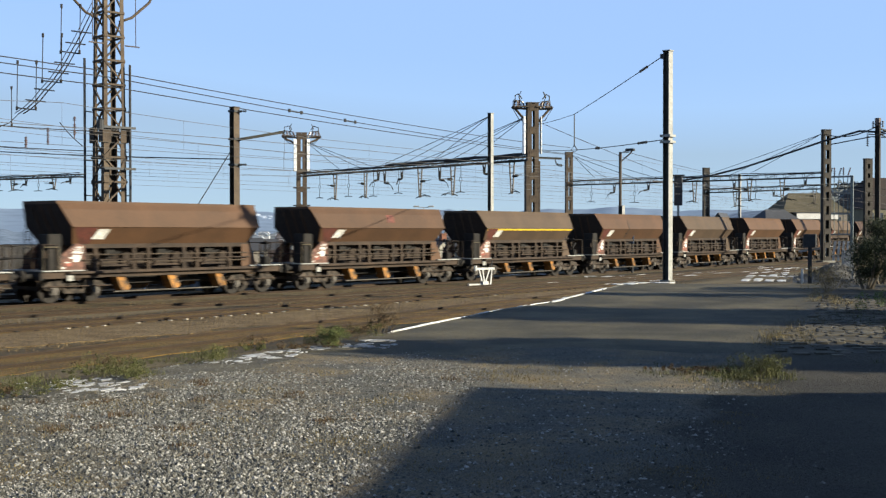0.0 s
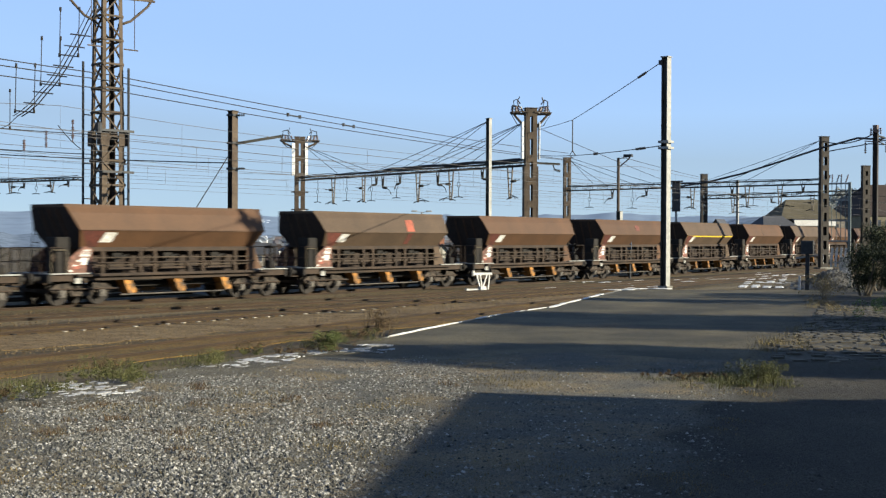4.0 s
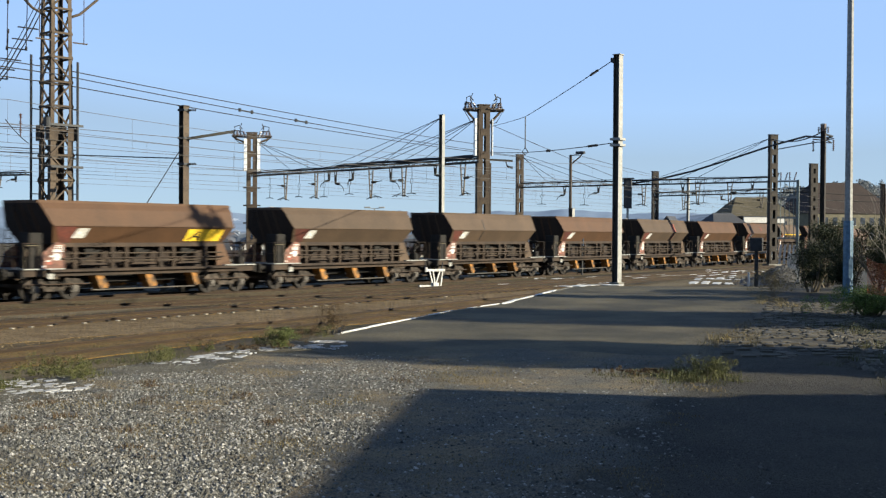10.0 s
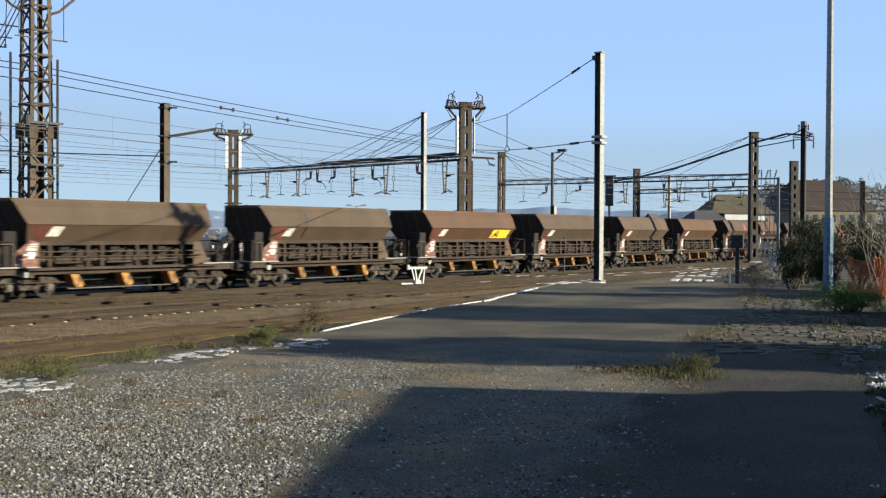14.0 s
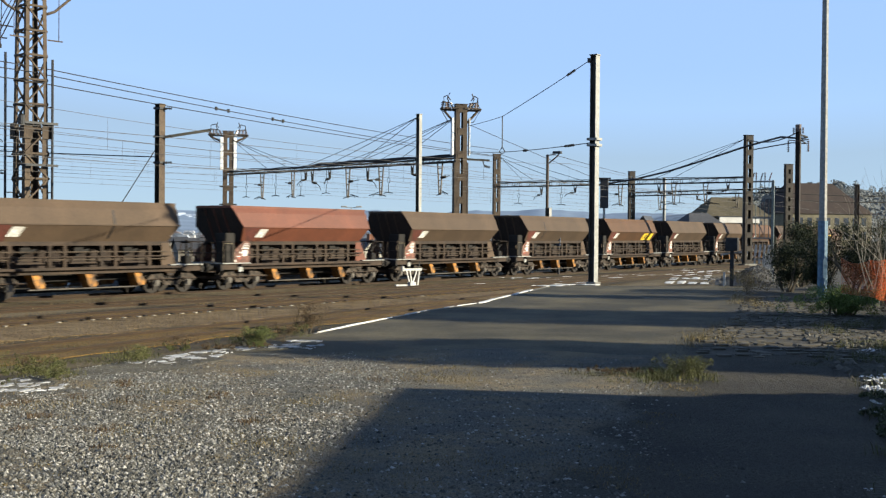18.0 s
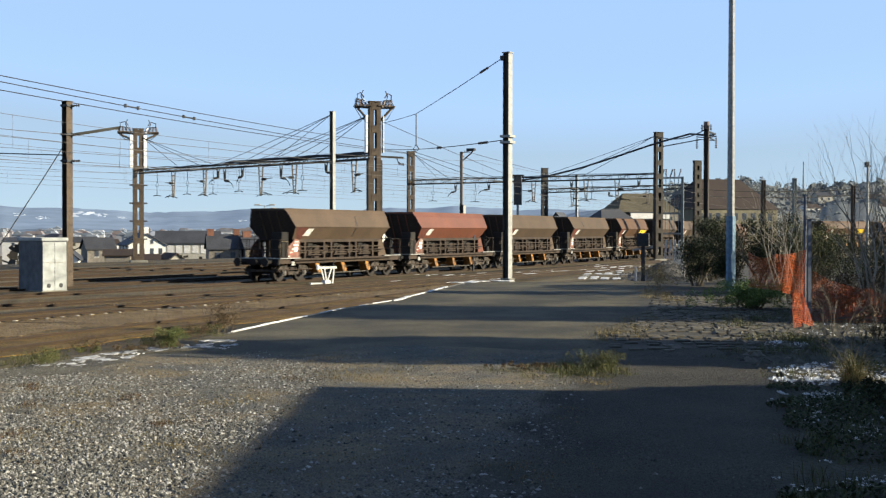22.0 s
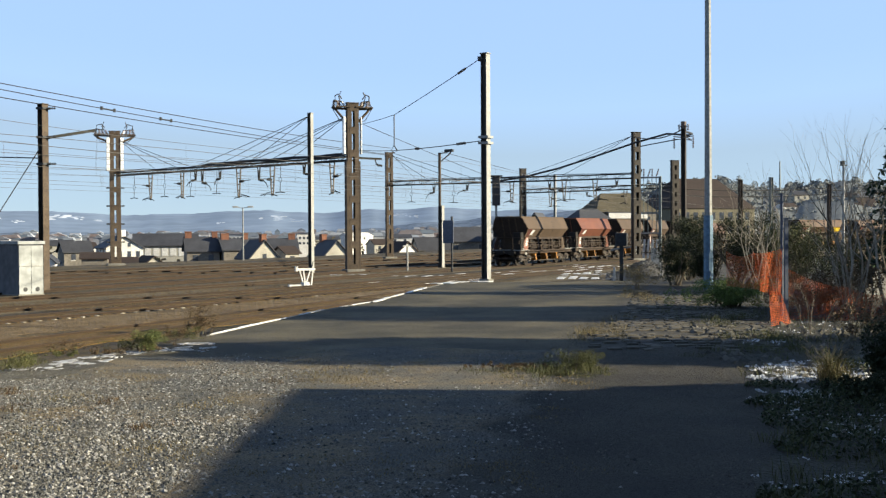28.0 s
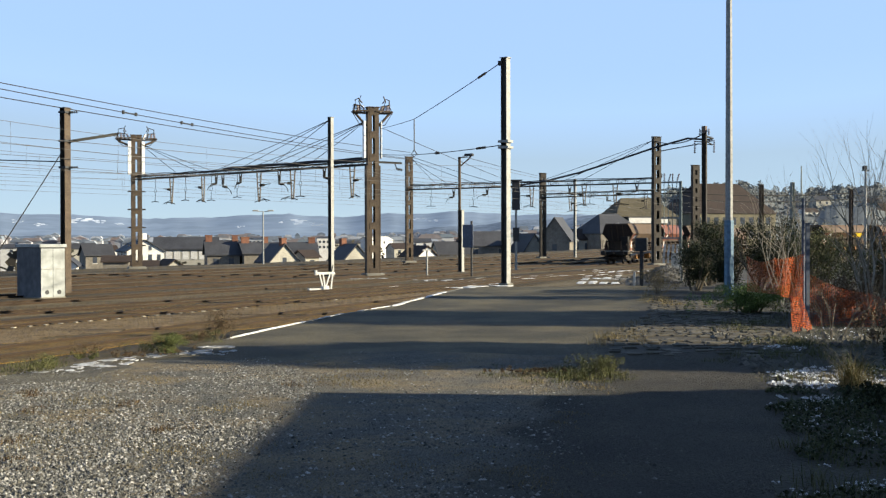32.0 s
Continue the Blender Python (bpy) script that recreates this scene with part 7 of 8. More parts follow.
bush("thin brown bramble over the netting", 10.9, 20.9, 0.7, 0.35, 0.9, 1600, 0.013, M_RUSTLEAF, 47, clumps=40, stems=9, thick=0.008)
bush("brown leafless shrub among rubble", 8.75, 16.4, 0.75, 0.6, 0.5, 1500, 0.022, M_RUSTLEAF, 36, clumps=14)
bush("dark spiky evergreen shrub in shade", 6.3, 10.95, 0.45, 0.4, 0.7, 6500, 0.022, M_EVERGREEN, 37, clumps=26)
bush("dark low evergreen shrub in shade", 6.3, 10.0, 0.55, 0.7, 0.45, 6500, 0.018, M_EVERGREEN, 38, clumps=24)
bush("dark low evergreen shrub in shade", 5.5, 8.4, 0.5, 0.6, 0.35, 5500, 0.018, M_EVERGREEN, 39, clumps=22)
bush("rough low evergreen shrub at the lane side", 5.5, 10.3, 0.35, 0.6, 0.22, 4500, 0.016, M_EVERGREEN, 45, clumps=22)
bush("wild evergreen bush at the garden edge", 16.0, 34.5, 1.4, 1.2, 1.8, 6200, 0.035, M_IVY, 40, clumps=30)
bush("tangled bramble bush at the garden edge", 17.0, 28.5, 1.4, 1.4, 1.9, 6500, 0.03, M_RUSTLEAF, 41, clumps=30)
bush("tangled bramble bush at the garden edge", 19.5, 36.0, 2.0, 1.5, 1.9, 4000, 0.05, M_RUSTLEAF, 42, clumps=22)


def bare_tree(label, x, y, h, stems, seed, material, depth=3, lean=0.25, r=0.024):
    g = random.Random(seed)
    t = thing("bare_tree", label, "tree", pose(x, y, 0), group="bare saplings")
    for k in range(stems):
        s, tips = Shape(), []
        a = 6.28 * k / stems + g.uniform(-0.4, 0.4)
        branches(s, (0.08 * math.cos(a), 0.08 * math.sin(a), -0.1), (lean * math.cos(a), lean * math.sin(a), 1), h * g.uniform(0.45, 0.62), r * g.uniform(0.7, 1.1), depth, g, tips, 0.4)
        part("stem", s, material, t)
    return t


bare_tree("leafless multi-stemmed young tree with pale bark", 11.2, 21.5, 3.2, 4, 51, M_PALEBARK, 3, 0.16, 0.03)
bare_tree("leafless sapling with upright twigs", 11.2, 25.8, 2.6, 4, 52, M_PALEBARK, 2, 0.2, 0.017)
bare_tree("leafless sapling with upright twigs", 10.9, 24.2, 2.6, 4, 53, M_PALEBARK, 2, 0.15, 0.017)
bare_tree("leafless sapling with upright twigs", 11.9, 26.8, 2.8, 4, 57, M_BARK, 2, 0.2, 0.016)
bare_tree("leafless young tree with slender spreading limbs", 11.15, 21.4, 2.4, 4, 63, M_PALEBARK, 2, 0.35, 0.02)
bare_tree("leafless young tree with slender pale trunks", 12.45, 22.3, 3.7, 3, 64, M_PALEBARK, 3, 0.12, 0.028)
bare_tree("leafless young tree in the garden", 13.6, 24.4, 4.0, 2, 54, M_BARK, 3, 0.25, 0.026)
bare_tree("leafless shrub with thin brown stems", 10.2, 19.2, 1.1, 4, 55, M_BARK, 2, 0.35, 0.007)
bare_tree("leafless shrub with thin brown stems", 8.7, 16.4, 0.9, 6, 56, M_BARK, 2, 0.6, 0.01)
bare_tree("leafless shrub with thin brown stems", 8.3, 17.2, 1.1, 4, 59, M_BARK, 2, 0.3, 0.01)


bare_tree("dry brown leafless weed bush on the platform edge", -0.95, 18.9, 0.5, 12, 60, M_DRYSTEM, 3, 0.55, 0.007)
bush("tangle of dry brown weed on the platform edge", -0.95, 18.9, 0.22, 0.2, 0.5, 2200, 0.011, M_RUSTLEAF, 49, clumps=18, stems=5, thick=0.006)
bush("small bright green weed bush on the platform edge", -1.55, 16.5, 0.2, 0.16, 0.28, 6500, 0.008, M_BROOM, 48, clumps=20, stems=4, thick=0.006)


g = random.Random(66)
for k in range(26):
    y = 9.8 + 8.6 * g.random()
    x = -4.6 + (y - 11.3) * 0.49 + g.gauss(0, 0.22)
    bush("scrubby low weed clump along the platform edge", x, y, g.uniform(0.2, 0.45), 0.3, g.uniform(0.08, 0.24), 1500, 0.009, (M_WEED, M_RUSTLEAF, M_WEED)[k % 3], 90 + k, z0=0.0, clumps=26, stems=3, thick=0.003)


def conifer(x, y, h, r, seed):
    g = random.Random(seed)
    t = thing("conifer", "dark green conifer beside the platform", "tree", pose(x, y, 0), group="conifers")
    part("trunk", Shape().rod((0, 0, -0.1), (0, 0, h * 0.97), 0.13, 8, 0.02), M_BARK, t)
    s, b = Shape(), Shape()
    z = 0.5
    while z < h - 0.1:
        rr = r * (1 - z / h) ** 0.8 + 0.05
        for k in range(16):
            a = g.uniform(0, 6.28)
            L = rr * g.uniform(0.7, 1.15)
            e = Vector((L * math.cos(a), L * math.sin(a), z - 0.18 * L + g.uniform(-0.05, 0.05)))
            b.rod((0, 0, z), e, 0.02, 4, 0.006)
            for i in range(40):
                u = 0.2 + 0.85 * g.random()
                leaf(s, Vector((0, 0, z)).lerp(e, u) + Vector((g.gauss(0, 0.07), g.gauss(0, 0.07), g.gauss(-0.02, 0.05))), 0.085 * g.uniform(0.6, 1.2), g)
        z += 0.25
    tagged(part("limb_web", b, M_BARK, t), kind="stuff")
    tagged(part("needles", s, M_FIR, t), kind="stuff")


conifer(16.4, 27.8, 5.9, 1.9, 61)


def yew(x, y, h, r, seed):
    """A broad dense evergreen."""
    g = random.Random(seed)
    t = thing("evergreen_tree", "broad dense dark evergreen, unseen, added to cast shadow bands", "tree", pose(x, y, 0), group="garden evergreens")
    s, tips = Shape(), []
    branches(s, (0, 0, -0.1), (0, 0, 1), h * 0.5, 0.16, 2, g, tips, 0.7)
    part("trunk", s, M_BARK, t)
    s = Shape()
    for k in range(84):
        a, u = g.uniform(0, 6.28), g.random() ** 0.5
        c = Vector((r * 0.8 * u * math.cos(a), r * 0.8 * u * math.sin(a), g.uniform(0.9, h - 0.7)))
        rr = g.uniform(0.5, 0.8)
        for i in range(250):
            leaf(s, c + Vector((g.gauss(0, 1), g.gauss(0, 1), g.gauss(0, 1))).normalized() * rr * g.uniform(0.5, 1.0), 0.11 * g.uniform(0.7, 1.3), g)
    tagged(part("foliage", s, M_FIR, t), kind="stuff")


# both out of view, added to throw the shadow bands across the platform
yew(15.2, 20.3, 5.3, 2.3, 62)
yew(13.9, 13.0, 5.0, 2.0, 63)

# grasses and weeds
g = random.Random(70)
grass("weed_patch", "dry and green weeds growing through the asphalt", [(3.55 + g.gauss(0, 0.2), 13.3 + g.gauss(0, 0.3), 0.1, g.uniform(0.08, 0.3) * g.uniform(0.3, 1), 9) for k in range(26)] + [(3.35 + g.gauss(0, 0.3), 13.3 + g.gauss(0, 0.4), 0.14, g.uniform(0.03, 0.12), 28) for k in range(40)] + [(2.6 + g.gauss(0, 0.4), 13.6 + g.gauss(0, 0.25), 0.2, 0.06, 20) for k in range(16)], M_WEED, 71)
bush("dark evergreen plant on the bank", 6.15, 10.9, 0.3, 0.3, 0.5, 2600, 0.022, M_EVERGREEN, 96, clumps=16, stems=8, thick=0.006)
bush("wispy yellow-green weed bush growing through the asphalt", 3.6, 13.3, 0.28, 0.34, 0.23, 4200, 0.0085, M_WEED, 93, clumps=60, stems=16, thick=0.003)
bush("low dry weed mat growing through the asphalt", 2.85, 13.5, 0.5, 0.25, 0.08, 2600, 0.009, M_RUSTLEAF, 94, clumps=40, stems=6, thick=0.002)
g = random.Random(72)
grass("edge_weeds", "scrubby weeds along the platform edge", [(-4.75 + (y - 11.6) * 0.49 + g.gauss(-0.15, 0.35), y, 0.3, g.uniform(0.02, 0.24) * g.random() ** 1.5, 60) for y in [9.5 + 0.06 * k for k in range(100)] if noise.noise(Vector((y * 1.1, 0, 7))) > 0.0], M_WEED, 72)
grass("dry_grass_tufts", "yellow dry grass tufts on the platform", [(3.35 + g.gauss(0, 0.4), 13.5 + g.gauss(0, 0.5), 0.13, g.uniform(0.02, 0.08), 14) for _ in range(22)] + [(6.0 + g.gauss(0, 0.25), 12.3 + g.gauss(0, 0.3), 0.12, g.uniform(0.04, 0.14), 20) for _ in range(16)] + [(5.9 + g.gauss(0, 0.07), 11.75 + g.gauss(0, 0.08), 0.1, g.uniform(0.25, 0.55), 14) for _ in range(14)] + [(x + g.gauss(0, 0.18), y + g.gauss(0, 0.5), 0.22, g.uniform(0.05, 0.22), 18) for x, y in ((8.9, 27.4), (9.3, 28.6), (8.6, 26.2), (9.6, 29.8), (5.6, 19.0), (5.2, 18.2), (4.9, 17.3), (6.3, 20.8)) for _ in range(7)] + [(3.3 + g.gauss(0, 0.15), 12.0 + g.gauss(0, 0.3), 0.12, 0.05, 12) for _ in range(8)], M_DRY, 75)
grass("gravel_weeds", "low brown weeds scattered through the gravel", [(x + g.gauss(0, 0.14), y + g.gauss(0, 0.14), 0.12, g.uniform(0.015, 0.07), 30) for x, y in ((-3.3, 11.2), (-2.9, 10.4), (-2.2, 9.7), (-2.6, 12.6), (-3.0, 9.6), (-1.5, 11.6), (-0.9, 9.9), (-1.9, 8.6), (0.3, 12.9), (-2.4, 11.5), (-3.9, 10.8)) for _ in range(5)], M_RUSTLEAF, 82)
grass("gravel_tufts", "flat dry grass patches in the gravel", [(x, y, 0.12, g.uniform(0.008, 0.03), 9) for x, y in bare] + [(x + g.gauss(0, 0.35), y + g.gauss(0, 0.3), 0.3, 0.035, 40) for x, y in ((-1.6, 9.6), (-0.3, 11.3), (0.6, 13.1), (-0.6, 9.0), (-2.0, 12.0), (0.9, 14.0), (-2.9, 11.0)) for _ in range(7)], M_DRY, 76)
grass("rubble_grass", "rough grass over the rubble bank", [(x, y, 0.4, g.uniform(0.04, 0.16), 34) for x, y in [(g.uniform(5.4, 11.5), g.uniform(8, 24)) for _ in range(130)] if x > 5.3 + 0.13 * (y - 11) + (0.8 if y > 15 else 0)], M_WEED, 77)
grass("bank_tussocks", "dark rough grass tussocks at the lane side", [(x + g.gauss(0, 0.3), y + g.gauss(0, 0.35), 0.2, g.uniform(0.06, 0.2), 34) for x, y in ((6.4, 14.6), (6.9, 15.2), (7.2, 17.0), (7.9, 19.4), (5.7, 9.8), (8.3, 20.8), (7.6, 16.2)) for _ in range(9)] + [(5.95 + g.gauss(0, 0.06), 11.8 + g.gauss(0, 0.08), 0.1, g.uniform(0.3, 0.62), 16) for _ in range(8)], M_WEED, 79)
grass("track_weeds", "sparse dry weeds between the near tracks", [(*track(g.uniform(-20, 30), 17.8 + g.uniform(-1.2, 2.2))[:2], 0.4, g.uniform(0.05, 0.2), 20) for _ in range(160)], M_WEED, 78, YARD)

# bank beside the lane: dark soil sheet with ivy, low weeds and crumbs of snow
def bank_edge(y):
    return float(np.interp(y, [3.0, 4.5, 6.65, 8.4, 10.7, 11.5, 12.8, 14.2, 17.7, 19.4, 23.5, 30.0], [1.3, 1.95, 2.95, 3.7, 4.66, 4.95, 5.5, 6.0, 7.5, 8.1, 9.4, 11.0]))


M_SOIL = mat("dark_bank_soil", (0.05, 0.045, 0.03), (0.026, 0.026, 0.018), 0.95, grain=24, blotch=1.4, bump=0.9, bump_dist=0.05, third=(0.075, 0.062, 0.035), edge=0.1)
g = random.Random(83)
rim = [(bank_edge(3 + 0.3 * k) + g.gauss(0, 0.07), 3 + 0.3 * k) for k in range(90)]
thing("bank", "dark weedy soil bank beside the lane", "bank", kind="structure", shape=Shape().prism([(40.0, 3.0), (40.0, 29.7)] + rim[::-1], -0.1, 0.011, "z"), material=M_SOIL)
s, s2 = Shape(), Shape()
for k in range(42000):
    y = 4.5 + 9.0 * g.random()
    x = bank_edge(y) + 0.35 * noise.noise(Vector((y * 1.7, 3, 1))) + 3.2 * g.random() ** 1.2
    w = noise.noise(Vector((x * 1.3, y * 1.3, 2))) + 0.3 * noise.noise(Vector((x * 4, y * 4, 5)))
    if ((x - 5.85) / 0.8) ** 2 + ((y - 12.5) / 1.3) ** 2 < 1:
        continue
    if w > 0.0:
        leaf(s, (x, y, 0.02 + g.random() * (0.03 + (0.5 if y < 10.6 else 0.12) * w * min(1, max(0, x - bank_edge(y)) * 1.6))), g.uniform(0.01, 0.024), g)
    elif w < -0.12 and g.random() < 0.5 and noise.noise(Vector((x * 2.2, y * 2.2, 11))) + 0.5 * noise.noise(Vector((x * 6, y * 6, 12))) > 0.12:
        stone(s2, x, y, 0.008, g.choice((0.006, 0.01, 0.015, 0.021)) * min(1, y / 10), g)
thing("ivy", "dark green ivy and low weeds creeping over the bank", "ground plants", kind="stuff", shape=s, material=M_IVY)
thing("snow_crumbs", "crumbs of old snow among the weeds", "snow", kind="stuff", shape=s2, material=M_SNOW)
g = random.Random(84)
grass("bank_grass", "thin dark grass on the bank", [(bank_edge(y) + 0.1 + 2.6 * g.random(), y, 0.25, g.uniform(0.05, 0.2), 26) for y in [5 + 0.04 * k for k in range(200)] if not 11.2 < y < 13.7], M_WEED, 80)
rock = thing("pale_rock", "pale pointed rock under the bare trees", "rock", pose(14.3, 26.2, 0))
part("stone", Shape().add([(-0.55, -0.2, -0.05), (0.5, -0.3, -0.05), (0.62, 0.3, -0.05), (-0.4, 0.35, -0.05), (0.02, 0.0, 0.72), (-0.2, -0.1, 0.4)], [(0, 1, 4), (1, 2, 4), (2, 3, 4), (3, 0, 5), (3, 5, 4), (0, 4, 5)]), M_RENDER, rock)

# rubble bank with snow
s = Shape()
g = random.Random(81)
for k in range(900):
    x, y = g.uniform(5.2, 9.5), g.uniform(8, 19.5)
    if x < 4.9 + 0.1 * (y - 8) + (0.7 if y > 15 else 0):
        continue
    stone(s, x, y, 0.0, g.uniform(0.03, 0.09), g)
# old granite setts of the lane, laid in courses across it
def lane_rim(y):
    return float(np.interp(y, [15.0, 17.4, 19.15, 23.5, 27.4, 31.0], [4.25, 4.95, 5.75, 7.5, 8.9, 10.2]))


setts, course = Shape(), 0
y = 15.6
while y < 30.5:
    x = lane_rim(y) + g.uniform(-0.2, 0.05)
    worn = 0.35 if y < 17.4 else 0.93
    while x < bank_edge(y) + 0.1:
        w = g.uniform(0.16, 0.24)
        if g.random() < worn and noise.noise(Vector((x * 1.1, y * 0.8, 14))) > -0.28:
            cx, cy = x + w / 2, y - 0.36 * (x - lane_rim(y)) + g.uniform(-0.012, 0.012)
            setts.cham(cx - w / 2 + 0.014, cx + w / 2 - 0.014, cy - 0.062, cy + 0.062, 0.0, 0.022 + g.uniform(-0.007, 0.009), 0.011)
        x += w
    y += 0.15
thing("lane_setts", "worn grey granite setts paving the lane", "paving", kind="stuff", shape=setts, material=island_mat("granite_setts", [(0.046, 0.042, 0.033), (0.062, 0.056, 0.043), (0.08, 0.071, 0.054), (0.11, 0.098, 0.075)]))
thing("rubble_stones", "grey rubble stones on the bank", "rubble", kind="stuff", shape=s, material=M_RUBBLE)
s = Shape()
for x0, y0, rx, ry, n in ((5.95, 12.7, 0.5, 0.75, 430), (5.5, 12.1, 0.35, 0.4, 190), (6.45, 13.3, 0.4, 0.4, 160), (6.25, 12.0, 0.4, 0.35, 120), (4.8, 10.6, 0.3, 0.35, 50), (5.3, 10.9, 0.4, 0.3, 40), (4.6, 9.6, 0.3, 0.5, 40), (5.0, 9.1, 0.4, 0.5, 50), (4.6, 8.5, 0.3, 0.3, 30), (6.9, 12.5, 0.6, 0.5, 150), (7.15, 16.3, 0.3, 0.3, 60), (6.5, 11.9, 0.5, 0.3, 110), (6.6, 13.4, 0.4, 0.5, 50), (7.0, 15.9, 0.35, 0.3, 40), (6.0, 10.2, 0.7, 0.9, 40), (6.4, 8.9, 0.7, 0.6, 30), (8.6, 17.8, 0.6, 0.7, 40), (9.3, 19.0, 0.7, 0.6, 25)):
    for _ in range(n * 3):
        a, d = g.uniform(0, 6.28), g.random() ** 0.5
        x, y = x0 + rx * d * math.cos(a), y0 + ry * d * math.sin(a)
        if noise.noise(Vector((x * 5, y * 5, 21))) + 0.5 * noise.noise(Vector((x * 14, y * 14, 22))) > -0.1:
            stone(s, x, y, g.uniform(0, 0.012), g.choice((0.007, 0.01, 0.014, 0.02, 0.028)), g)
thing("snow_patches", "crusty white snow remnants on the rubble", "snow", kind="stuff", shape=s, material=M_SNOW)

# snow and kerb along the platform edge
def lay_edge(points, name, label, w, h, z, material, skip=None, seed=1):
    g = random.Random(seed)
    t = thing(name, label, "kerb" if "kerb" in name else "snow", kind="structure" if "kerb" in name else "stuff")
    for (ax, ay), (bx, by) in zip(points, points[1:]):
        L = math.hypot(bx - ax, by - ay)
        n = max(1, int(L / 1.0))
        ux, uy = (bx - ax) / L, (by - ay) / L
        for k in range(n):
            if skip and g.random() < skip:
                continue
            c0, c1 = L * k / n + 0.008, L * (k + 1) / n - 0.008
            m = pose(ax + ux * c0, ay + uy * c0, z, 0, 0, math.degrees(math.atan2(uy, ux)))
            part("kerb_stone", Shape().cham(0, c1 - c0, -w, 0.0, -0.3, h, 0.015), material, t, at=m)
    return t


lay_edge([(-0.95, 18.9)] + EDGE[5:], "kerb", "worn pale kerb stones along the platform edge", 0.1, 0.006, 0, M_KERB, None, 2)


def snow_strip(points, width, prob, seed, z=0.018, size=(0.15, 0.7)):
    g = random.Random(seed)
    s = Shape()
    for (ax, ay), (bx, by) in zip(points, points[1:]):
        L = math.hypot(bx - ax, by - ay)
        ux, uy = (bx - ax) / L, (by - ay) / L
        k = 0.0
        while k < L:
            l = g.uniform(*size)
            if g.random() < prob:
                o, w = g.uniform(-0.5, 0.1) * width, width * g.uniform(0.5, 1.0)
                pts = []
                for q in range(8):
                    a = q * 0.785
                    du, dv = 0.55 * l * math.cos(a) * g.uniform(0.8, 1.1), 0.5 * w * math.sin(a) * g.uniform(0.7, 1.1)
                    pts.append((ax + ux * (k + du) + uy * (dv + o), ay + uy * (k + du) - ux * (dv + o)))
                s.prism(pts, z - 0.01, z + g.uniform(0.002, 0.012), "z")
            k += l * 0.8
    return s


s = snow_strip([(-0.72, 19.3), (0.12, 21.65), (1.2, 24.6)], 0.052, 0.9, 3, size=(0.3, 1.1))
s2 = snow_strip([(1.2, 24.6), (2.7, 27.8)], 0.065, 0.72, 4)
s3 = snow_strip([(2.7, 27.8), (4.7, 34.0)], 0.15, 0.93, 5, size=(0.6, 1.8))
s4 = snow_strip([(5.2, 36.0), (6.4, 37.4), (7.2, 37.6)], 0.5, 0.8, 6)
s5 = Shape()
g = random.Random(97)
for x0, y0, rx, ry, n in ((-3.62, 12.25, 0.6, 0.5, 80), (-3.9, 12.7, 0.3, 0.3, 25), (-2.35, 15.3, 0.3, 0.45, 60), (-2.1, 15.9, 0.35, 0.25, 30), (-2.7, 14.7, 0.3, 0.3, 20), (-1.75, 16.3, 0.22, 0.4, 30), (-1.12, 16.7, 0.35, 0.35, 55), (-1.0, 17.6, 0.25, 0.15, 40)):
    for _ in range(int(0.75 * n)):
        x, y, r = x0 + rx * g.gauss(0, 0.5), y0 + ry * g.gauss(0, 0.45), g.choice((0.01, 0.016, 0.024, 0.035, 0.05, 0.07))
        turn = 1.1 + g.gauss(0, 0.25)
        pts = [(1.7 * r * math.cos(q) * g.uniform(0.5, 1.2), 0.8 * r * math.sin(q) * g.uniform(0.5, 1.2)) for q in [0.524 * i for i in range(12)]]
        s5.prism([(x + u * math.cos(turn) - w * math.sin(turn), y + u * math.sin(turn) + w * math.cos(turn)) for u, w in pts], 0.0, 0.009 + 0.006 * g.random(), "z")
# frost left beside the nearest rail
for k in range(46):
    x, y, h = NEAR_A(-9 + 0.6 * k, 0.12)
    if g.random() < 0.45:
        L, w = g.uniform(0.05, 0.16), g.uniform(0.02, 0.04)
        s5.prism([(x + L * math.cos(q) * math.sin(h) + w * math.sin(q) * math.cos(h), y + L * math.cos(q) * math.cos(h) - w * math.sin(q) * math.sin(h)) for q in (0, 1, 2, 3.1, 4.2, 5.2)], YARD - 0.01, YARD + 0.012, "z")
for o in (s2, s3, s4):
    s.add(o.v, o.f)
thing("edge_snow", "thin white snow along the platform kerb", "snow", kind="stuff", shape=s, material=M_SNOW)
thing("crusted_snow", "grubby crusts of old snow among the edge weeds", "snow", kind="stuff", shape=s5, material=M_GRUBBY)

# snow lying on the tracks past the platform end
g = random.Random(91)
s = Shape()


def snow_slab(s, x, y, L, w, deg, g):
    a = radians(deg)
    pts = []
    for i in range(12):
        q = 0.5236 * i
        r = 1 / max(abs(math.cos(q)), abs(math.sin(q))) ** 0.8
        u, v = 0.5 * L * r * math.cos(q) * g.uniform(0.85, 1.05), 0.5 * w * r * math.sin(q) * g.uniform(0.8, 1.05)
        pts.append((x + u * math.sin(a) + v * math.cos(a), y + u * math.cos(a) - v * math.sin(a)))
    s.prism(pts, YARD - 0.04, YARD + g.uniform(0.006, 0.014), "z")


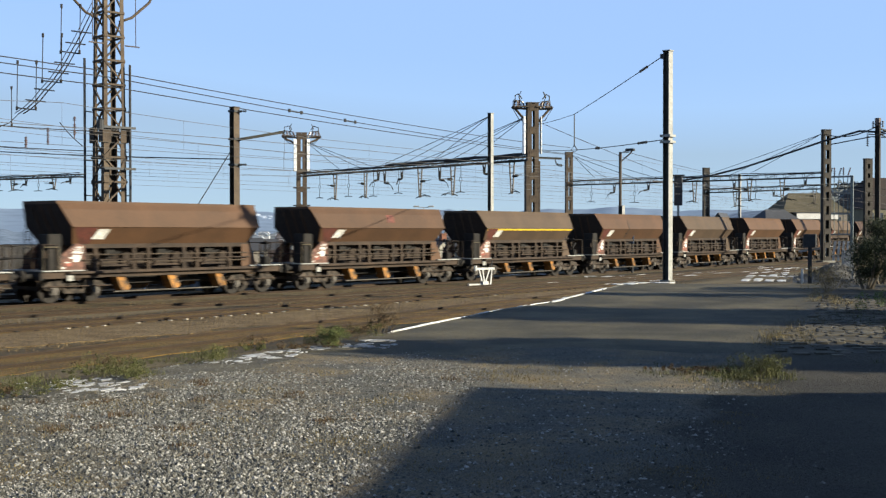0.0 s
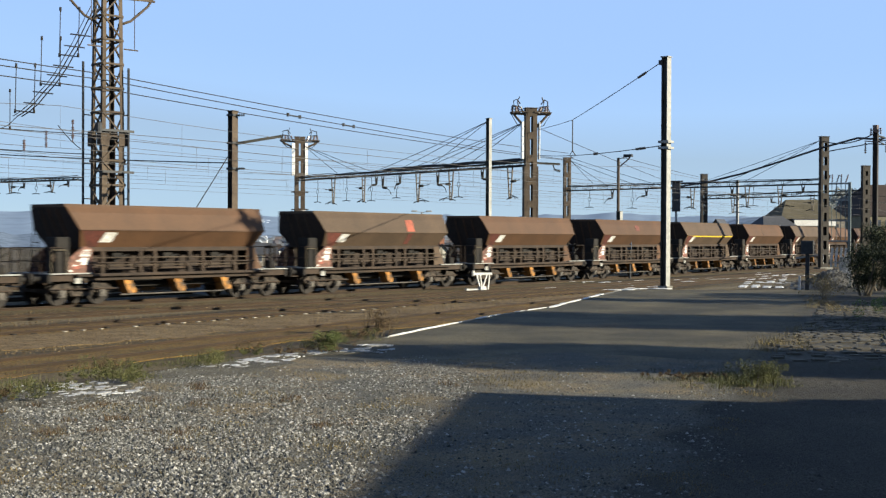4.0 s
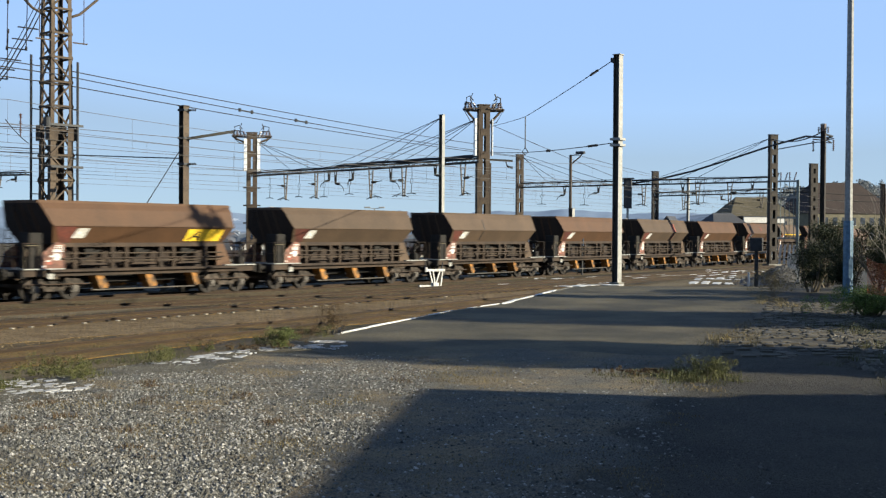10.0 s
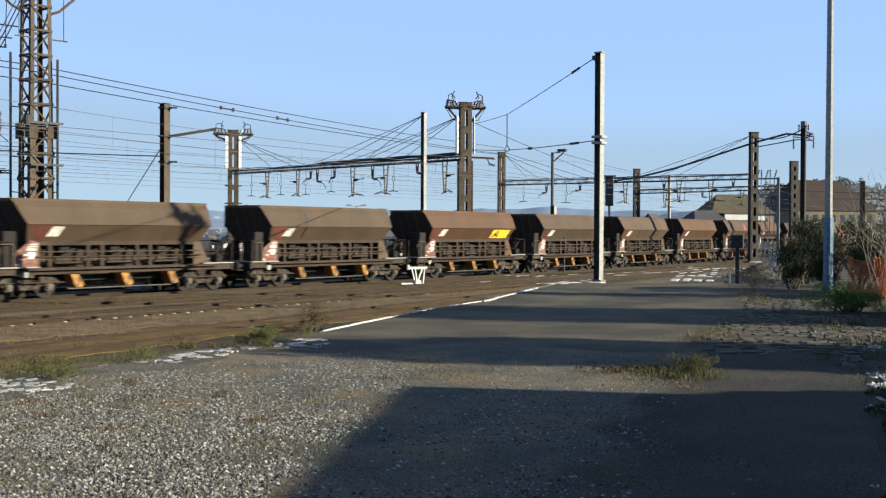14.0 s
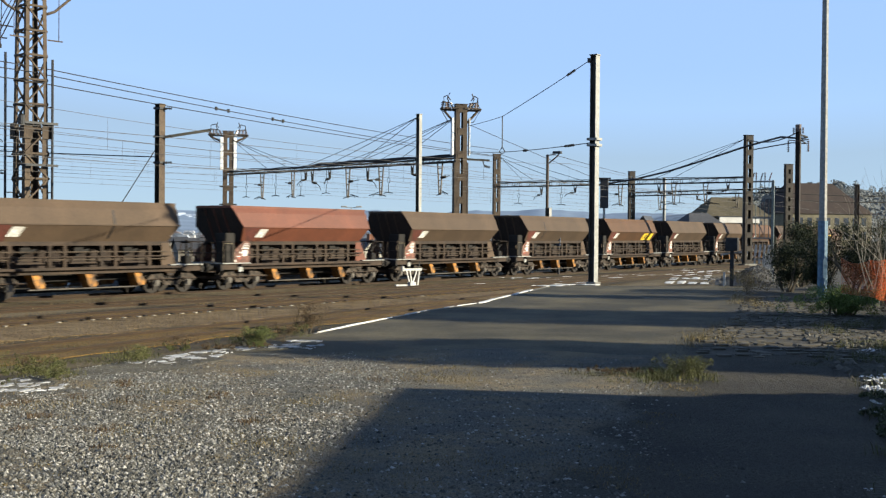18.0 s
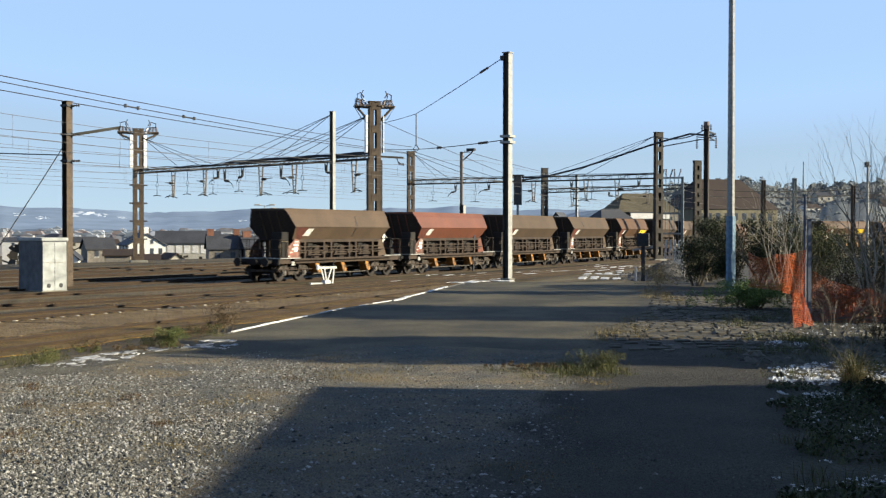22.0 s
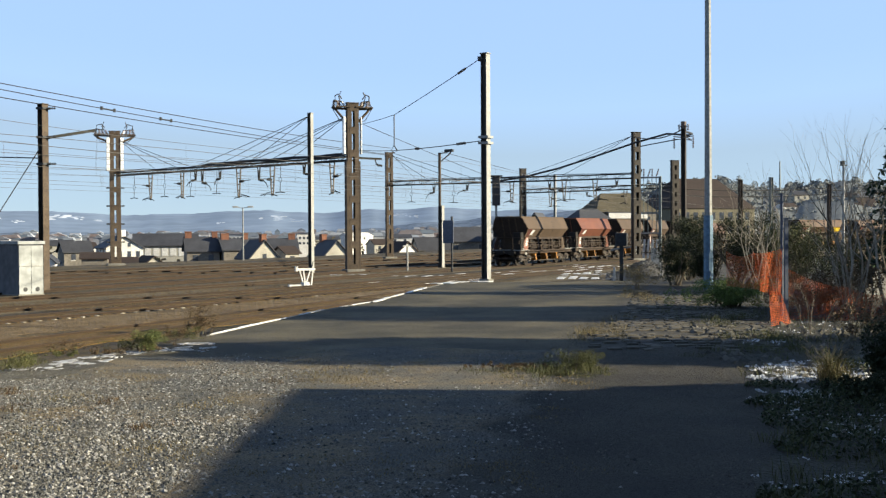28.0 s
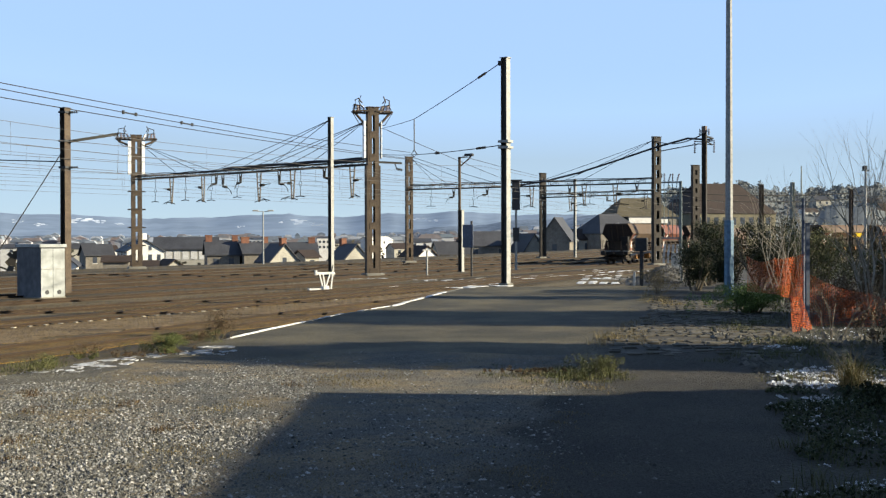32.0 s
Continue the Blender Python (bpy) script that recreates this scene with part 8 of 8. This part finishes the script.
for i in range(4):                                   # between the rails of the tracks that meet past the platform
    for j in range(22):
        u = 1.35 * j
        x, y = 16.9 + 0.62 * i + u * 0.29, 66.6 - 0.2 * i + u * 0.957
        if g.random() < (0.95 if j < 2 else 0.42 + 0.4 * noise.noise(Vector((u * 0.3, i * 0.7, 2)))):
            snow_slab(s, x, y, g.uniform(0.9, 1.5), 0.5, 17, g)
for x0, x1, y, n, w in ((7.9, 12.6, 73.0, 12, 0.9), (10.7, 12.6, 66.5, 5, 1.4), (13.4, 16.5, 69.8, 9, 0.7), (14.2, 17.0, 74.5, 7, 0.9), (4.5, 8.0, 76.5, 5, 0.4), (16.0, 21.0, 79.0, 6, 0.6), (19.5, 24.0, 72.5, 7, 0.9)):
    for k in range(n):
        snow_slab(s, x0 + (x1 - x0) * (k + g.random()) / n, y + g.uniform(-0.7, 0.7), w * g.uniform(0.4, 1.0), (x1 - x0) / n * g.uniform(0.6, 1.5), g.gauss(5, 8), g)
for k in range(60):
    x, y, h = track(g.uniform(40, 75), g.uniform(3, 9))
    snow_slab(s, x, y, g.uniform(0.4, 1.6), g.uniform(0.06, 0.2), math.degrees(h), g)
thing("track_snow", "streaks of snow lying between the rails", "snow", kind="stuff", shape=s, material=M_SNOW)

# fence posts and orange netting
fp = thing("fence_post", "grey steel double fence post at the rubble bank", "fence post", pose(9.04, 19.7, 0))
part("post", Shape().rod((-0.07, 0, -0.2), (-0.07, 0, 2.25), 0.026, 10), M_BLUEGREY, fp)
part("channel", Shape().box(0.0, 0.06, 0.02, 0.07, -0.1, 1.82), M_BLUEGREY, fp)


def net(label, corners, nu, nv, sag, seed, r=0.0034):
    """Netting of crossing strips between four corners (top left, top right, bottom right, bottom left)."""
    g = random.Random(seed)
    tl, tr, br, bl = [Vector(c) for c in corners]
    t = thing("safety_net", label, "netting", group="safety nets")
    def at(u, w):
        p = tl.lerp(tr, u).lerp(bl.lerp(br, u), w)
        return p + Vector((0.03, 0.05, 0)) * math.sin(u * 9 + w * 3 + seed) - Vector((0, 0, sag * 4 * u * (1 - u) * (1 - w)))
    s = Shape()
    for i in range(nu + 1):
        s.tube([at(i / nu, j / 12) for j in range(13)], r, 4)
    for j in range(nv + 1):
        s.tube([at(i / 8, j / nv) for i in range(9)], r, 4)
    tagged(part("strand_mesh", s, M_NET, t, "bright orange plastic strands"), kind="stuff")


net("orange plastic safety netting hung by the post", ((8.4, 19.6, 1.2), (8.97, 19.7, 1.28), (8.97, 19.7, 0.46), (8.52, 19.6, 0.56)), 21, 28, 0.03, 1, 0.003)
net("loose lower end of orange netting on the ground", ((8.68, 19.6, 0.56), (8.95, 19.68, 0.5), (8.85, 19.1, 0.02), (8.3, 18.6, 0.0)), 12, 20, 0.0, 2, 0.003)
net("sagging orange netting running back to the bushes", ((8.42, 19.6, 1.22), (9.2, 22.8, 1.2), (9.2, 22.8, 0.5), (8.5, 19.6, 0.58)), 40, 22, 0.1, 3, 0.002)
net("orange netting slumped along the bank", ((9.05, 19.9, 1.0), (10.1, 19.5, 0.6), (10.1, 19.5, 0.02), (9.05, 19.9, 0.02)), 34, 26, 0.1, 4, 0.002)
net("orange netting slumped along the bank", ((10.1, 19.5, 0.6), (11.6, 20.6, 0.45), (11.6, 20.6, 0.02), (10.1, 19.5, 0.02)), 34, 16, 0.1, 5, 0.002)

# parked wagons and masts in the far yard on the right
pw1 = copy_thing(FIRST["brown"], pose(74.0, 152.0, RAIL + 0.2, 0, 0, 30))
tagged(pw1, "rust-brown hopper wagon parked in the far yard", "railway wagon", "parked wagons")
pw2 = copy_thing(FIRST["brown"], pose(85.5, 158.6, RAIL + 0.2, 0, 0, 30))
tagged(pw2, "rust-brown hopper wagon parked in the far yard", "railway wagon", "parked wagons")
for x, y, h, m in ((50.0, 120.0, 8.0, M_RUSTSTEEL), (57.0, 128.0, 8.6, M_GREYPAINT), (66.0, 132.0, 8.0, M_RUSTSTEEL)):
    q = plain_post("steel_mast", "plain dark steel mast in the far yard", x, y, YARD, h - 1.0, 0.4, 20, m, "mast", group="far masts")
lp2 = thing("floodlight_mast", "slim floodlight mast behind the bare trees", "lamp post", pose(56.5, 110.0, YARD))
part("pole", Shape().rod((0, 0, 0), (0, 0, 9.2), 0.14, 10, 0.1), M_GALV, lp2)
part("crossbar", Shape().box(-0.35, 0.35, -0.06, 0.06, 9.0, 9.1), M_DARKPAINT, lp2)
part("floodlight", Shape().cham(-0.3, 0.1, -0.2, 0.15, 9.12, 9.5, 0.04), M_DARKPAINT, lp2)
far_wire = thing("far_wires", "dark overhead wires across the far yard", "overhead wire")
for z in (5.6, 6.3):
    part("wire", Shape().tube(wire_pts((45.2, 126.8, z), (66.0, 132.0, z + 0.3), 0.3, 8), 0.05, 5), M_WIRE, far_wire)
    part("wire", Shape().tube(wire_pts((66.0, 132.0, z), (100.0, 140.0, z + 0.3), 0.3, 8), 0.05, 5), M_WIRE, far_wire)

# garden wire fence at the platform corner
gf = thing("wire_fence", "low grey wire fence on the slope by the platform end", "fence")
for k in range(6):
    x, y = 15.9 - 0.5 * k, 47.4 - 1.7 * k
    part("post", Shape().rod((x, y, -0.2), (x, y, 0.95), 0.03, 8), M_GALV, gf)
    if k:
        s = Shape()
        for z in (0.1, 0.3, 0.5, 0.7, 0.9):
            s.rod((x, y, z), (x + 0.5, y + 1.7, z), 0.008, 4)
        for i in range(8):
            f = i / 8
            s.rod((x + 0.5 * f, y + 1.7 * f, 0), (x + 0.5 * f, y + 1.7 * f, 0.92), 0.006, 4)
        tagged(part("wire_panel", s, M_GALV, gf), kind="stuff")

# heap of pale rubble at the foot of the fence
g = random.Random(99)
s = Shape()
for k in range(1500):
    x, y = g.gauss(0, 0.75), g.gauss(0, 1.7)
    z = 0.55 * math.exp(-(x / 0.8) ** 2 - (y / 1.8) ** 2)
    stone(s, 13.7 + 0.3 * y + x, 41.5 + y, z * g.uniform(0.8, 1.0), g.choice((0.02, 0.03, 0.045, 0.07)), g)
core = [(13.7 + 0.3 * v + u, 41.5 + v, 0.52 * math.exp(-(u / 0.8) ** 2 - (v / 1.8) ** 2) - 0.02) for v in [-3 + 0.5 * j for j in range(13)] for u in [-1.5 + 0.3 * i for i in range(11)]]
s.add(core, [(j * 11 + i, j * 11 + i + 1, (j + 1) * 11 + i + 1, (j + 1) * 11 + i) for j in range(12) for i in range(10)])
thing("rubble_heap", "heap of pale grey rubble beside the wire fence", "rubble", kind="stuff", shape=s, material=island_mat("pale_rubble", [(0.05, 0.047, 0.04), (0.085, 0.08, 0.07), (0.13, 0.125, 0.11)]))

# bracket-headed mast in the garden, right of the view; its shadow falls on the passing wagons
S_MAST, SH = batten_mast("portal_mast", "tall batten-plate mast with bracket head in the garden", 26.6, 42.0, 0.0, 14.0, 0.34, 15, 0.25, 1.2)
mast_head(S_MAST, SH, 0.9, 0.9)


# ---- what moves ----
def motions():
    times = list(range(33))
    for i, w in enumerate(WAGONS):
        walk(w, [(t, along_track(gone(t) + i * PITCH + 5.2)) for t in times])
    # wheels roll without slipping; 75 degrees at most from row to row
    step = 0.08
    rows = [(k * step, gone(k * step) / 0.46) for k in range(int(32 / step) + 1)]
    for w in WAGONS:
        for b in w.children:
            for ax in b.children:
                if ax.name.startswith("wheelset"):
                    x, y, z = ax.location
                    walk(ax, [(t, Matrix.Translation((x, y, z)) @ Matrix.Rotation(a, 4, "Y")) for t, a in rows])


motions()
